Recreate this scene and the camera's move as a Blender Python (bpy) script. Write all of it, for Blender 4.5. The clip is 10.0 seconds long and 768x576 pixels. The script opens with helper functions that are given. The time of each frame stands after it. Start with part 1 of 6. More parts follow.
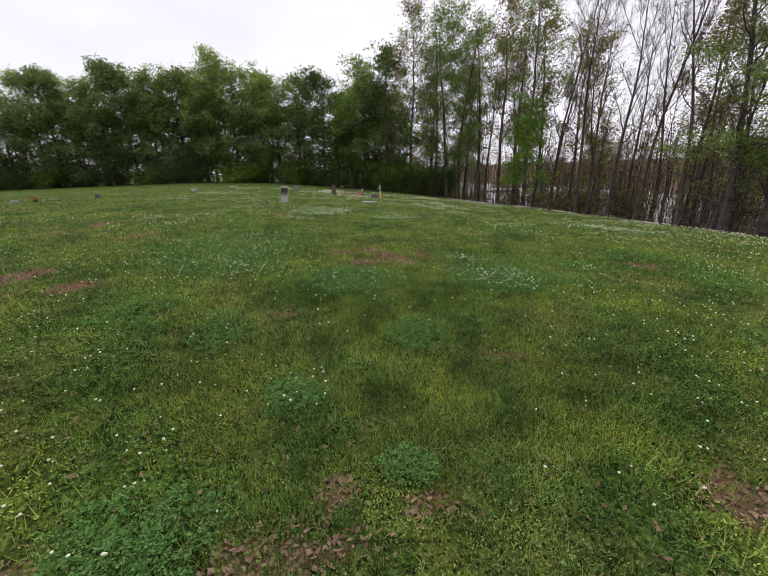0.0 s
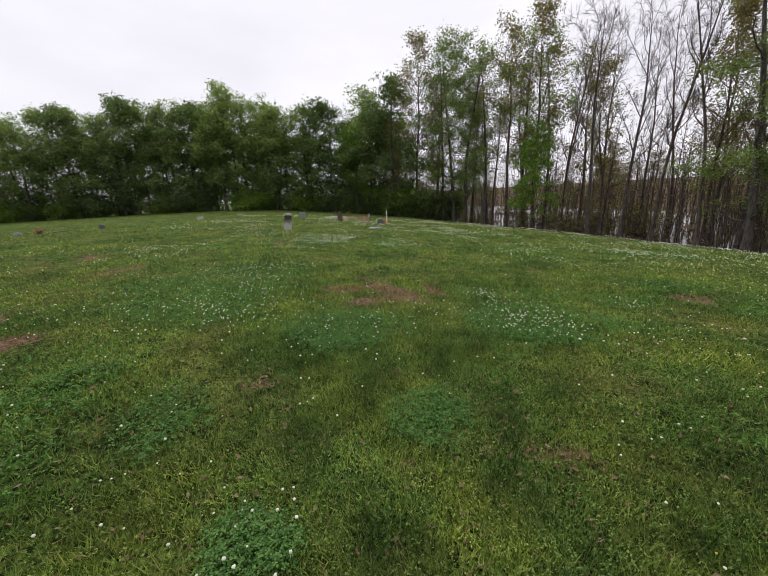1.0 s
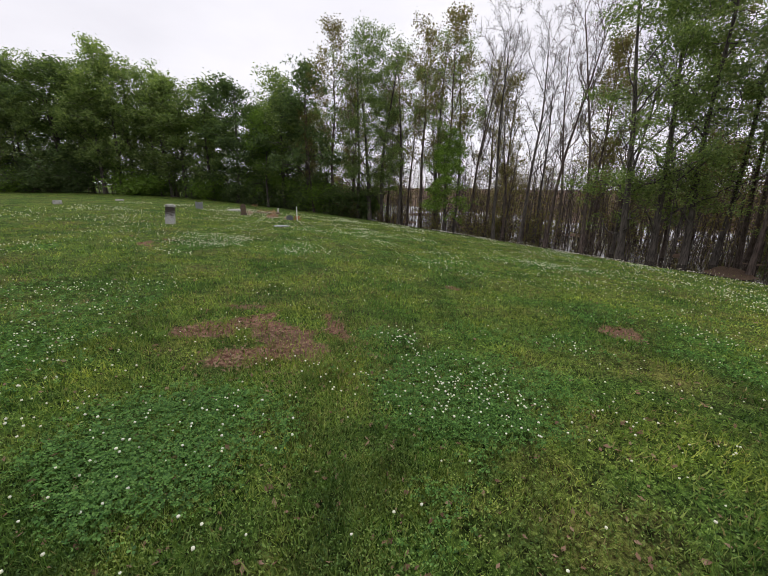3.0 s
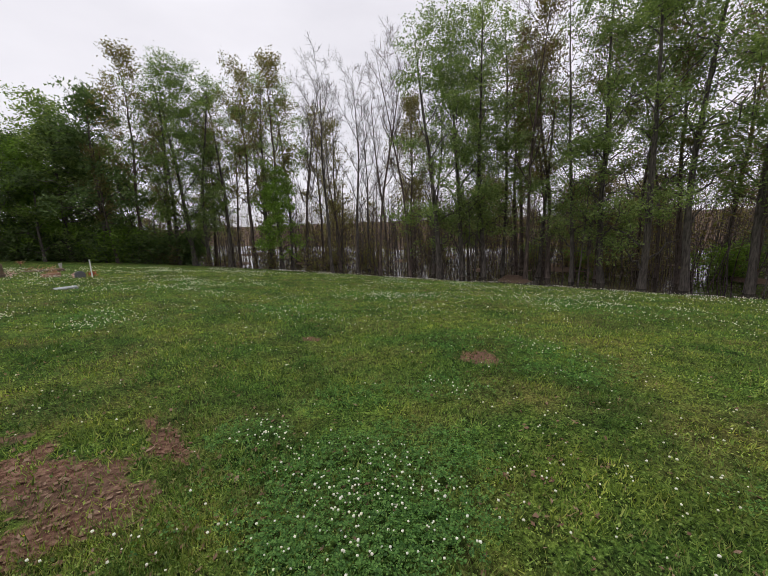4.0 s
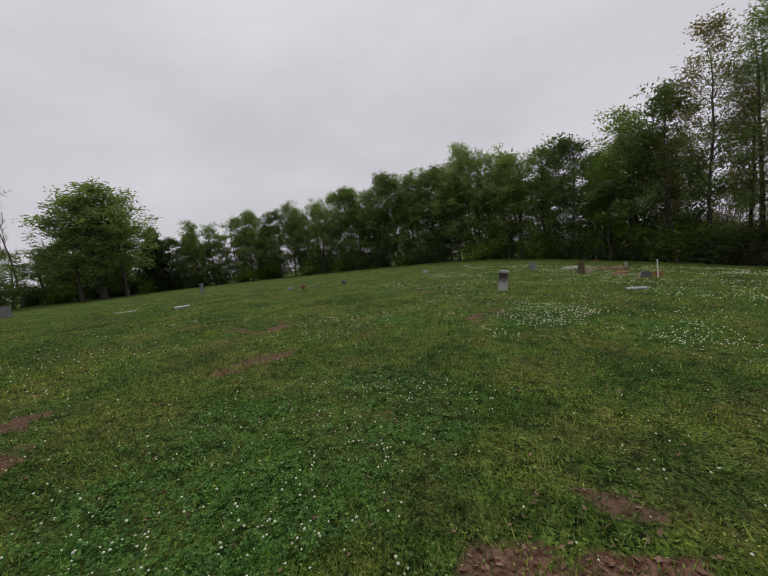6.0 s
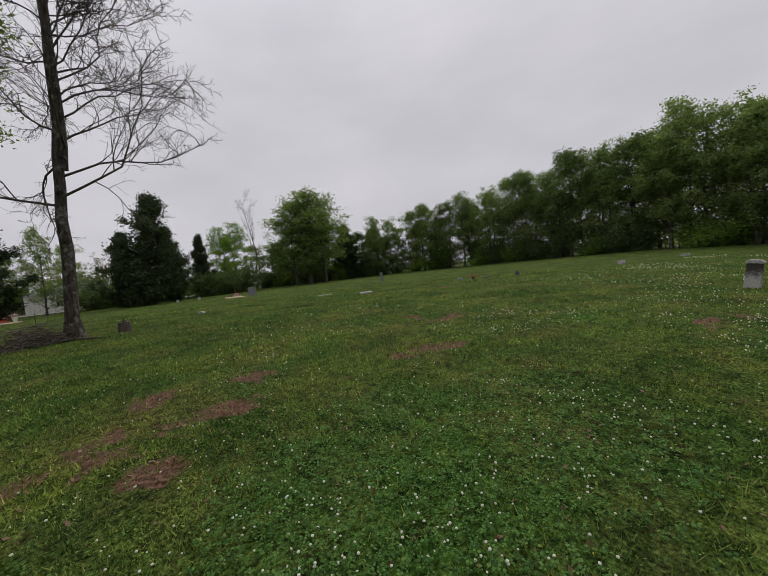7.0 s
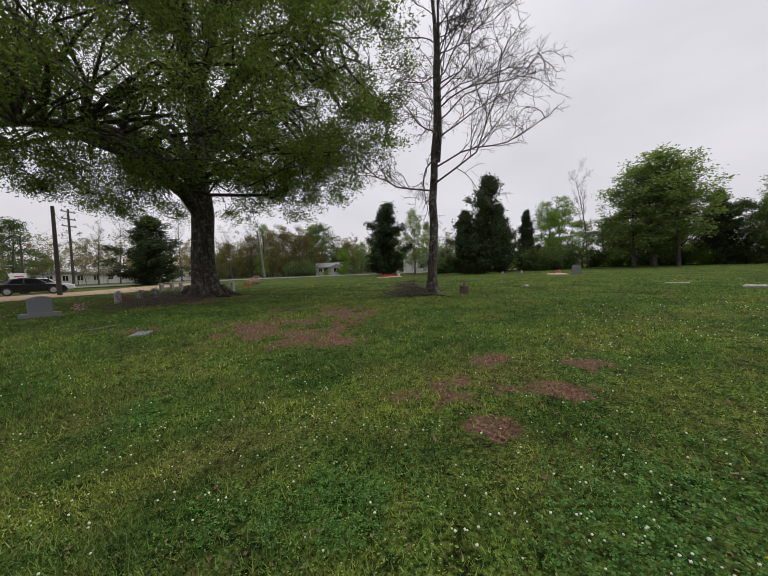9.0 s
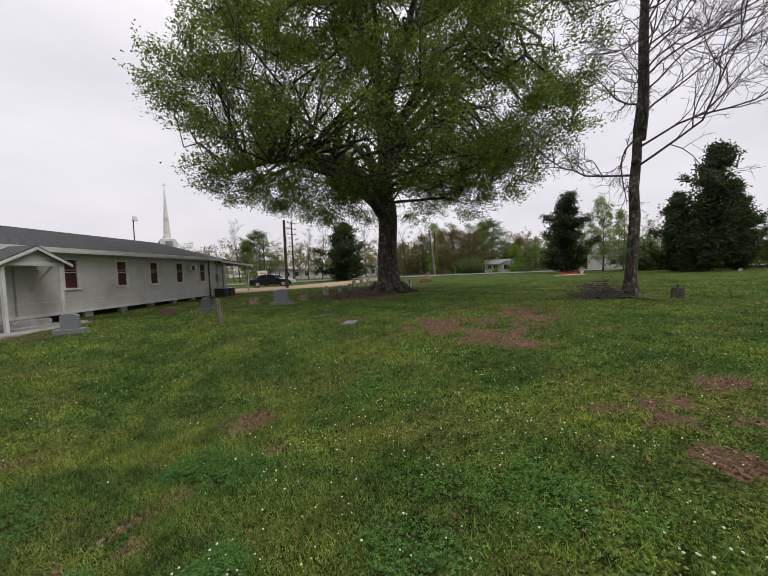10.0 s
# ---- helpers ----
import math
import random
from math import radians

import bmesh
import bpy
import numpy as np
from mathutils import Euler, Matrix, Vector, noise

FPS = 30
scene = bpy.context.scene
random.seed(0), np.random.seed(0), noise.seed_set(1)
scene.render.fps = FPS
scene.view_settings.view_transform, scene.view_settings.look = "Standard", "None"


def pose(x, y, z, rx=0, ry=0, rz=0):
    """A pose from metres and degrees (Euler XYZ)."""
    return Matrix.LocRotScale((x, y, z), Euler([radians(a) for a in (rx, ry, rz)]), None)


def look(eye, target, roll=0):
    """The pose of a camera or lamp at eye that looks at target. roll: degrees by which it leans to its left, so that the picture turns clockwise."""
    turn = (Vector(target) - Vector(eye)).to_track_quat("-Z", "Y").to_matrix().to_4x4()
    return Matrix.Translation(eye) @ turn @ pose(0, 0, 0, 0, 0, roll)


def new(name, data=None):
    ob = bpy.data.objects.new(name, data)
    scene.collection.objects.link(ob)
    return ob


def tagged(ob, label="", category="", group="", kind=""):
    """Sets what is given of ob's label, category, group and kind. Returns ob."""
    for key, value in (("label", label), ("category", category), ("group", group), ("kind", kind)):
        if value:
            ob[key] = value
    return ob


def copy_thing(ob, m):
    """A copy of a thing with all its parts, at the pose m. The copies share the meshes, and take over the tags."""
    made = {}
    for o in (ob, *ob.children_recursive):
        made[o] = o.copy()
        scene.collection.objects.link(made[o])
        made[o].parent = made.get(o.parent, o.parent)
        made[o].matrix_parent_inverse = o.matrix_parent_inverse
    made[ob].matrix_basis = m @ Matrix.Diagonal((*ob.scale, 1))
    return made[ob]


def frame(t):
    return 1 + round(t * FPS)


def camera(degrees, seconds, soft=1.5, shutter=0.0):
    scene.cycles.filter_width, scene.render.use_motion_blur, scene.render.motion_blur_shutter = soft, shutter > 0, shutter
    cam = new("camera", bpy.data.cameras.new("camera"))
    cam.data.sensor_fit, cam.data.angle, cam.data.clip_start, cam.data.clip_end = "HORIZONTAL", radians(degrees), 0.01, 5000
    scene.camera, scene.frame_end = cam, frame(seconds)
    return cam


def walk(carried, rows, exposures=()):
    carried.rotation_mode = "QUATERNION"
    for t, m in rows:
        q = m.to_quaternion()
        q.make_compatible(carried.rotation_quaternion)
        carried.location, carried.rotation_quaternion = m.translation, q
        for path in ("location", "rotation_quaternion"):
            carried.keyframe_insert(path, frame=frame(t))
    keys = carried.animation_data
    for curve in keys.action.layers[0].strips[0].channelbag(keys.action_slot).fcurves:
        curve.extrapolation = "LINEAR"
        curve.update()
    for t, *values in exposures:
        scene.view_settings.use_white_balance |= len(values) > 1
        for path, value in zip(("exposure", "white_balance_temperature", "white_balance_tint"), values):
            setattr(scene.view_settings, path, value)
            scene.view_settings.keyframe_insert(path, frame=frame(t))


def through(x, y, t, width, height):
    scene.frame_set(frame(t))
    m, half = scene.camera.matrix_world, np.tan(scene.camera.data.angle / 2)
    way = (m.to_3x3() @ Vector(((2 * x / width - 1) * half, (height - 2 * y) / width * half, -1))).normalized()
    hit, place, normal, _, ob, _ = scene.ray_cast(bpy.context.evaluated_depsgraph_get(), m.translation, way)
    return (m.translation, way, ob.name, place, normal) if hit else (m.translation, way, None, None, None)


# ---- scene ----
cam = camera(94.5, 10.0, soft=0.5)
PATH = [
    (0.0, -0.033, 0.251, 1.454, 71.39, 2.01, -0.11),
    (0.5, 0.013, 0.692, 1.447, 74.05, 3.04, -1.95),
    (1.0, 0.007, 1.122, 1.451, 75.17, 3.14, 0.96),
    (1.5, 0.029, 1.494, 1.437, 72.91, 2.86, 4.48),
    (2.0, 0.093, 1.874, 1.473, 75.00, 0.95, 0.90),
    (2.2, 0.143, 2.038, 1.465, 74.61, 1.21, -1.44),
    (3.3, 0.360, 2.752, 1.591, 74.52, -0.52, -17.77),
    (3.5, 0.368, 2.892, 1.616, 75.17, 0.47, -23.19),
    (4.0, 0.437, 3.269, 1.643, 79.39, 2.08, -37.98),
    (4.5, 0.430, 3.750, 1.691, 83.77, 2.50, -31.54),
    (5.0, 0.235, 4.200, 1.654, 83.44, 4.28, -17.00),
    (5.5, -0.026, 4.568, 1.631, 83.34, 6.05, 9.57),
    (6.0, -0.221, 4.760, 1.665, 85.54, 6.20, 37.57),
    (6.2, -0.269, 4.788, 1.670, 85.99, 5.76, 44.94),
    (7.3, -0.529, 4.822, 1.638, 87.22, 5.84, 69.35),
    (7.5, -0.539, 4.770, 1.647, 87.24, 5.11, 72.30),
    (8.0, -0.580, 4.696, 1.653, 87.15, 4.29, 82.14),
    (8.5, -0.684, 4.613, 1.647, 86.85, 2.88, 97.75),
    (9.0, -0.657, 4.565, 1.653, 86.80, 2.02, 113.10),
    (9.5, -0.477, 4.484, 1.687, 86.81, 1.52, 127.71),
    (10.0, -0.175, 4.541, 1.764, 87.26, 2.24, 139.62),
]
walk(cam, [(r[0], pose(*r[1:])) for r in PATH],
     exposures=[(0.0, 0.24), (1.0, 0.18), (2.2, 0.18), (3.5, 0.16), (4.5, -0.16), (5.5, -0.40), (7.5, -0.52), (8.5, -0.34), (9.5, -0.12), (10.0, -0.08)])

# ---------------------------------------------------------------- world and light
world = bpy.data.worlds.new("overcast_sky")
scene.world = world
world.use_nodes = True
wn, wl = world.node_tree.nodes, world.node_tree.links
for n in list(wn):
    wn.remove(n)
SUN_EL, SUN_ROT = radians(48), radians(200)
w_out = wn.new("ShaderNodeOutputWorld")
w_bg = wn.new("ShaderNodeBackground")
w_sky = wn.new("ShaderNodeTexSky")
w_sky.sky_type = 'NISHITA'
w_sky.sun_disc = False
w_sky.sun_elevation, w_sky.sun_rotation = SUN_EL, SUN_ROT
w_sky.air_density, w_sky.dust_density = 1.0, 3.0
w_tc = wn.new("ShaderNodeTexCoord")
w_map = wn.new("ShaderNodeMapping")
w_map.inputs["Scale"].default_value = (1.0, 1.0, 2.6)
w_noise = wn.new("ShaderNodeTexNoise")
w_noise.inputs["Scale"].default_value = 2.2
w_noise.inputs["Detail"].default_value = 5.0
w_noise.inputs["Roughness"].default_value = 0.5
w_ramp = wn.new("ShaderNodeValToRGB")
w_ramp.color_ramp.elements[0].position, w_ramp.color_ramp.elements[0].color = 0.3, (8.2, 8.0, 8.6, 1)
w_ramp.color_ramp.elements[1].position, w_ramp.color_ramp.elements[1].color = 0.72, (9.9, 9.65, 10.2, 1)
w_mix = wn.new("ShaderNodeMix")
w_mix.data_type = 'RGBA'
w_mix.inputs["Factor"].default_value = 0.93
w_bg.inputs["Strength"].default_value = 0.1
wl.new(w_tc.outputs["Generated"], w_map.inputs["Vector"])
wl.new(w_map.outputs["Vector"], w_noise.inputs["Vector"])
wl.new(w_noise.outputs["Fac"], w_ramp.inputs["Fac"])
wl.new(w_sky.outputs["Color"], w_mix.inputs[6])
wl.new(w_ramp.outputs["Color"], w_mix.inputs[7])
# an overcast sky is brighter overhead than at the horizon
w_sep = wn.new("ShaderNodeSeparateXYZ")
wl.new(w_tc.outputs["Generated"], w_sep.inputs[0])
w_rise = wn.new("ShaderNodeValToRGB")
w_rise.color_ramp.elements[0].position, w_rise.color_ramp.elements[0].color = 0.0, (0.95, 0.95, 0.95, 1)
w_rise.color_ramp.elements[1].position, w_rise.color_ramp.elements[1].color = 1.0, (1.5, 1.5, 1.5, 1)
w_mid = w_rise.color_ramp.elements.new(0.45)
w_mid.color = (1.0, 1.0, 1.0, 1)
wl.new(w_sep.outputs["Z"], w_rise.inputs["Fac"])
w_over = wn.new("ShaderNodeMix")
w_over.data_type, w_over.blend_type = 'RGBA', 'MULTIPLY'
w_over.inputs["Factor"].default_value = 1.0
wl.new(w_mix.outputs[2], w_over.inputs[6])
wl.new(w_rise.outputs["Color"], w_over.inputs[7])
wl.new(w_over.outputs[2], w_bg.inputs["Color"])
wl.new(w_bg.outputs["Background"], w_out.inputs["Surface"])

sun_data = bpy.data.lights.new("sun", 'SUN')
sun_data.energy, sun_data.angle, sun_data.color = 1.5, radians(40), (1.0, 0.97, 0.93)
sun = new("sun", sun_data)
sun.matrix_world = look((-20, 40, 60), (0, 0, 0))

# ---------------------------------------------------------------- small helpers
rng = np.random.default_rng(7)
TABLE = rng.random((8, 128, 128))


def value_noise(x, y, size, seed=0):
    """Smooth noise in 0..1 over the plan, with features of that size in metres."""
    u, v = np.asarray(x, float) / size + 37.3 * seed, np.asarray(y, float) / size + 11.7 * seed
    iu, iv = np.floor(u).astype(int), np.floor(v).astype(int)
    fu, fv = u - iu, v - iv
    fu, fv = fu * fu * (3 - 2 * fu), fv * fv * (3 - 2 * fv)
    tb = TABLE[seed % 8]
    a, b = tb[iu % 128, iv % 128], tb[(iu + 1) % 128, iv % 128]
    c, d = tb[iu % 128, (iv + 1) % 128], tb[(iu + 1) % 128, (iv + 1) % 128]
    return (a * (1 - fu) + b * fu) * (1 - fv) + (c * (1 - fu) + d * fu) * fv


def fractal(x, y, size, seed=0):
    return (value_noise(x, y, size, seed) * 0.55 + value_noise(x, y, size / 2.3, seed + 1) * 0.28
            + value_noise(x, y, size / 5.1, seed + 2) * 0.17)


def smooth(a, b, v):
    q = np.clip((v - a) / (b - a), 0, 1)
    return q * q * (3 - 2 * q)


def base_height(x, y):
    """The hill: level to the west, falling east to the flooded wood."""
    e = 0.94 * np.asarray(x, float) + 0.34 * np.asarray(y, float)
    s = 4 * np.log1p(np.exp(np.clip(e / 4, -30, 30)))
    z = 0.42 - 0.105 * s - 0.0018 * np.maximum(e - 9, 0) ** 2
    floor = -3.46 + 0.34 * (fractal(x, y, 7.0, 3) - 0.45)
    k = smooth(26.5, 30.0, e)
    far = 4.5 * smooth(58, 120, e)
    return np.maximum(z, -3.6) * (1 - k) + floor * k + far


def height(x, y):
    z = base_height(x, y)
    near = 0.085 * (fractal(x, y, 2.0, 1) - 0.5) + 0.12 * (value_noise(x, y, 9.0, 4) - 0.5)
    near = near * (0.25 + 0.75 * smooth(55, 24, np.hypot(x, np.asarray(y, float) - 4)))
    return z + near - 0.22 * blob(x, y, -0.3, 0.9, 4.5, 2.4) - 0.2 * blob(x, y, -10.0, 13.8, 2.2, 0.5, 45) - 0.15 * blob(x, y, -16.4, 8.3, 1.6, 0.5, 70) - 0.06 * blob(x, y, -7.9, 9.7, 0.7, 0.5, 0)


def blob(x, y, cx, cy, rx, ry, turn=0.0):
    """1 in the middle of an ellipse, falling to 0 outside it. turn: degrees."""
    c, s = math.cos(radians(turn)), math.sin(radians(turn))
    dx, dy = np.asarray(x, float) - cx, np.asarray(y, float) - cy
    u, v = (dx * c + dy * s) / rx, (-dx * s + dy * c) / ry
    return np.exp(-0.9 * (u * u + v * v) ** 1.5)


SOIL = [(-0.3, 6.6, 0.34, 0.26, 0, 1.5), (-0.75, 6.4, 0.36, 0.36, 0, 1.2), (-0.4, 7.05, 0.45, 0.22, 0, 1.2), (0.0, 6.25, 0.36, 0.4, 0, 1.35), (-0.35, 5.6, 0.32, 0.24, 0, 1.3),
        (0.2, 5.75, 0.28, 0.26, 0, 1.4), (0.56, 6.5, 0.14, 0.5, 12, 1.3), (-0.9, 6.9, 0.35, 0.2, 20, 0.9), (-5.7, 5.1, 0.55, 0.42, 0, 1.15), (-4.9, 4.6, 1.0, 0.9, 0, 0.70),
        (-9.8, -0.7, 1.8, 1.2, 30, 0.95), (-6.1, 0.9, 0.6, 0.9, 0, 0.8), (-4.7, 3.6, 0.7, 0.4, 30, 0.72),
        (-3.7, 4.2, 0.3, 0.35, 0, 0.8), (-8.0, 9.8, 0.9, 0.4, 40, 1.05), (-5.4, 7.8, 0.35, 0.95, 0, 1.0), (-3.5, 13.1, 0.3, 0.6, 0, 1.1),
        (-7.3, -0.9, 1.9, 2.3, 30, 0.85), (-1.5, 0.3, 0.5, 0.36, 0, 0.95), (0.4, -0.6, 0.6, 0.4, 0, 0.75), (-3.8, 3.0, 0.24, 0.2, 0, 0.9),
        (-6.0, -4.1, 0.8, 0.8, 0, 0.7), (1.8, 1.5, 0.45, 0.35, -40, 0.75), (-0.3, 1.6, 0.12, 0.12, 0, 1.0), (0.09, 1.53, 0.18, 0.08, 0, 1.0), (-0.92, 1.5, 0.17, 0.1, 9, 0.95),
        (-1.55, 1.15, 0.2, 0.16, 25, 0.9), (-1.09, 3.53, 0.17, 0.11, 10, 0.85), (-3.6, 12.6, 0.34, 0.8, 10, 1.2), (4.5, 6.3, 0.4, 0.4, 0, 0.9), (-9.05, 0.07, 0.8, 0.7, 75, 0.9),
        (-6.5, 0.55, 1.4, 1.3, 100, 0.7), (3.0, -1.47, 0.9, 0.6, -160, 0.8), (-5.68, 4.06, 0.4, 0.42, 77, 0.9)]
SOIL_B = [(-0.5, 1.3, 0.5, 0.2, 10, 0.68), (0.8, 2.8, 0.35, 0.18, -10, 0.9), (0.1, 2.75, 0.3, 0.12, 20, 0.62), (-4.2, 3.4, 0.6, 0.7, 0, 0.7), (1.5, 0.9, 0.3, 0.2, 0, 0.62),
          (-12.3, -11.0, 3.4, 4.0, 30, 0.85), (3.0, 8.6, 0.3, 0.25, 0, 0.75), (-10.0, -3.2, 2.0, 2.0, 0, 0.55), (-15.6, 15.4, 1.2, 0.7, 40, 0.75),
          (-15.4, 0.4, 1.2, 1.1, 0, 0.6), (-2.9, -6.6, 0.5, 0.4, 0, 0.7), (2.5, -11.5, 3.5, 0.9, -47, 0.85), (-4.5, -17.0, 5.0, 0.8, 47, 0.7)]
CLOVER = [(-0.9, 0.85, 0.36, 0.2, 20, 1.0), (-0.5, 4.5, 0.7, 0.6, 0, 1.0), (1.6, 4.9, 0.95, 0.75, 0, 1.05), (-2.1, 6.8, 0.8, 1.5, 0, 0.8),
          (0.22, 3.15, 0.3, 0.3, 0, 1.0), (1.0, 3.9, 0.5, 0.25, 40, 0.5), (-0.67, 2.3, 0.26, 0.22, 0, 0.75), (-1.5, 3.1, 0.32, 0.4, 0, 0.9), (-2.5, 3.4, 0.6, 1.0, 30, 0.6),
          (-2.8, 7.2, 1.7, 1.1, -45, 0.95), (-2.6, 5.2, 1.1, 0.8, 0, 0.95), (-1.15, 1.25, 0.45, 0.33, 30, 1.0), (-3.2, 0.5, 0.3, 0.3, 0, 0.9),
          (0.4, 0.6, 0.4, 0.6, 0, 0.6), (1.1, 6.0, 0.36, 0.32, 0, 1.0), (0.03, 1.72, 0.16, 0.13, 0, 1.2), (-2.99, 0.68, 0.27, 0.3, 0, 1.0),
          (-2.46, 3.53, 0.4, 0.3, 30, 1.0), (-2.55, 5.61, 1.15, 0.75, 0, 0.9), (-3.0, 6.6, 1.5, 0.9, 36, 0.95)]
CLOVER_B = [(2.2, 6.2, 0.65, 0.4, 0, 0.8), (5.1, 5.7, 1.2, 1.4, 0, 0.7), (-2.3, 12.9, 1.2, 1.9, 0, 0.9), (0.0, 12.5, 0.7, 1.6, 0, 0.85),
            (-5.5, 11.6, 0.6, 0.5, 0, 0.9), (-5.6, 9.3, 0.35, 0.7, 0, 0.8), (7.8, 12.1, 1.3, 2.4, 42, 0.8), (2.9, 19.0, 1.0, 4.5, 0, 0.8),
            (11.6, 7.8, 2.8, 3.0, 0, 0.7), (4.0, 11.0, 1.6, 1.6, 0, 0.6), (-5.0, 5.1, 0.35, 0.3, 0, 1.2), (-9.5, 2.5, 1.0, 1.2, 0, 0.6)]
# where the white flowers stand thickest
FLOWERS = [(-6.0, 10.0, 0.7, 1.2, -40, 0.7), (-4.7, 12.3, 0.8, 0.3, 0, 0.9), (2.6, 9.5, 1.2, 0.8, 0, 0.5), (6.0, 9.0, 1.6, 1.0, 30, 0.5), (-2.3, 7.95, 1.1, 0.5, 15, 1.0), (-2.3, 12.9, 1.76, 2.62, 0, 0.75), (0.0, 12.5, 1.08, 2.25, 0, 0.68), (-5.5, 11.6, 0.81, 0.62, 0, 0.90), (-5.6, 9.2, 0.41, 1.00, 0, 0.75),
           (-2.1, 8.1, 0.74, 0.56, 0, 1.12), (7.8, 12.1, 1.76, 3.25, 42, 0.68), (2.9, 19.0, 1.35, 6.25, 0, 0.52), (11.6, 7.8, 4.05, 4.00, 0, 0.41),
           (1.15, 6.0, 0.47, 0.31, 0, 1.20), (-0.68, 2.3, 0.26, 0.2, 0, 0.60), (1.7, 5.0, 1.08, 0.75, 0, 0.34), (-2.8, 6.9, 2.16, 1.50, -45, 0.38),
           (4.6, 6.3, 2.03, 1.88, 0, 0.45), (-2.6, 4.8, 1.35, 0.9, 0, 0.4), (-2.3, 7.2, 1.8, 1.6, 0, 0.42), (1.4, 14.0, 1.0, 1.0, 0, 0.6), (3.8, 13.4, 1.6, 0.9, 0, 0.6), (4.1, 9.8, 0.8, 0.9, 0, 0.6), (-6.4, 10.7, 0.6, 0.5, 0, 0.8), (-0.4, 10.0, 0.35, 0.3, 0, 0.8)]


def field(spots, x, y):
    total = np.zeros(np.shape(x))
    for cx, cy, rx, ry, turn, strength in spots:
        total = np.maximum(total, strength * blob(x, y, cx, cy, rx, ry, turn))
    return total


def soil_at(x, y):
    f = field(SOIL, x, y)
    f = np.maximum(f, field(SOIL_B, x, y))
    loose = 0.42 * smooth(0.62, 0.8, fractal(x, y, 1.7, 5)) * smooth(60, 20, np.hypot(x, y))
    grain = -0.75 + 1.7 * fractal(x, y, 0.45, 2) + 1.5 * value_noise(x, y, 0.13, 5)
    return np.clip(0.95 * smooth(0.30, 0.85, f * grain * 1.15) + 0.5 * loose, 0, 1)


def clover_at(x, y):
    f = np.maximum(field(CLOVER, x, y), field(CLOVER_B, x, y))
    f = np.maximum(f, 0.62 * smooth(0.58, 0.76, fractal(x, y, 2.6, 6)) * smooth(1.5, 4.0, np.hypot(x, np.asarray(y, float) - 2.0)))
    return smooth(0.22, 0.95, f * (0.15 + 1.1 * fractal(x, y, 0.32, 4) + 0.55 * value_noise(x, y, 0.11, 2))) * (1 - soil_at(x, y))


def flower_at(x, y):
    """How thick the white flowers stand, 0 to about 1.5."""
    e = 0.94 * x + 0.34 * y
    wide = 0.42 * smooth(0.40, 0.68, fractal(x, y, 1.8, 7)) * smooth(-16, 0, e) * smooth(-3.0, 3.0, y) + 0.03
    f = np.maximum(field(FLOWERS, x, y) * 2.2 * smooth(0.32, 0.75, fractal(x, y, 0.7, 2)) * (0.3 + 1.2 * value_noise(x, y, 0.33, 6)), wide)
    return f * (1 - 0.9 * soil_at(x, y)) * (0.35 + 0.65 * clover_at(x, y))


def mesh_from(name, verts, faces, mat, smooth_shade=False):
    """A mesh from arrays of points and of equal-sided faces."""
    me = bpy.data.meshes.new(name)
    verts, faces = np.asarray(verts, np.float32), np.asarray(faces, np.int32)
    k = faces.shape[1]
    me.vertices.add(len(verts))
    me.vertices.foreach_set("co", verts.ravel())
    me.loops.add(faces.size)
    me.loops.foreach_set("vertex_index", faces.ravel())
    me.polygons.add(len(faces))
    me.polygons.foreach_set("loop_start", np.arange(0, faces.size, k, dtype=np.int32))
    me.polygons.foreach_set("use_smooth", np.full(len(faces), smooth_shade))
    if mat:
        me.materials.append(mat)
    me.update(calc_edges=True)
    return me


def part(name, bm, mat, parent=None, label=""):
    """Links a bmesh as one mesh object, under a thing or a part."""
    me = bpy.data.meshes.new(name)
    bm.to_mesh(me)
    bm.free()
    if mat:
        me.materials.append(mat)
    ob = new(name, me)
    ob.parent = parent
    if label:
        ob["label"] = label
    return ob


def child(name, me, parent, label=""):
    ob = new(name, me)
    ob.parent = parent
    if label:
        ob["label"] = label
    return ob


def empty(name, m):
    ob = new(name)
    ob.matrix_world = m
    ob.empty_display_size = 0.2
    return ob


def box(x0, y0, z0, x1, y1, z1, bevel=0.0, bm=None):
    bm = bm or bmesh.new()
    r = bmesh.ops.create_cube(bm, size=1.0)
    vs = r["verts"]
    for v in vs:
        v.co = Vector(((x0 + x1) / 2 + v.co.x * (x1 - x0), (y0 + y1) / 2 + v.co.y * (y1 - y0), (z0 + z1) / 2 + v.co.z * (z1 - z0)))
    if bevel:
        es = list({e for v in vs for e in v.link_edges})
        bmesh.ops.bevel(bm, geom=es, offset=bevel, segments=2, profile=0.5, affect='EDGES')
    return bm


def rod(p, q, r0, r1=None, sides=8, bm=None):
    bm = bm or bmesh.new()
    p, q = Vector(p), Vector(q)
    r1 = r0 if r1 is None else r1
    m = Matrix.Translation((p + q) / 2) @ (q - p).to_track_quat('Z', 'Y').to_matrix().to_4x4()
    bmesh.ops.create_cone(bm, cap_ends=True, segments=sides, radius1=r0, radius2=r1, depth=(q - p).length, matrix=m)
    return bm


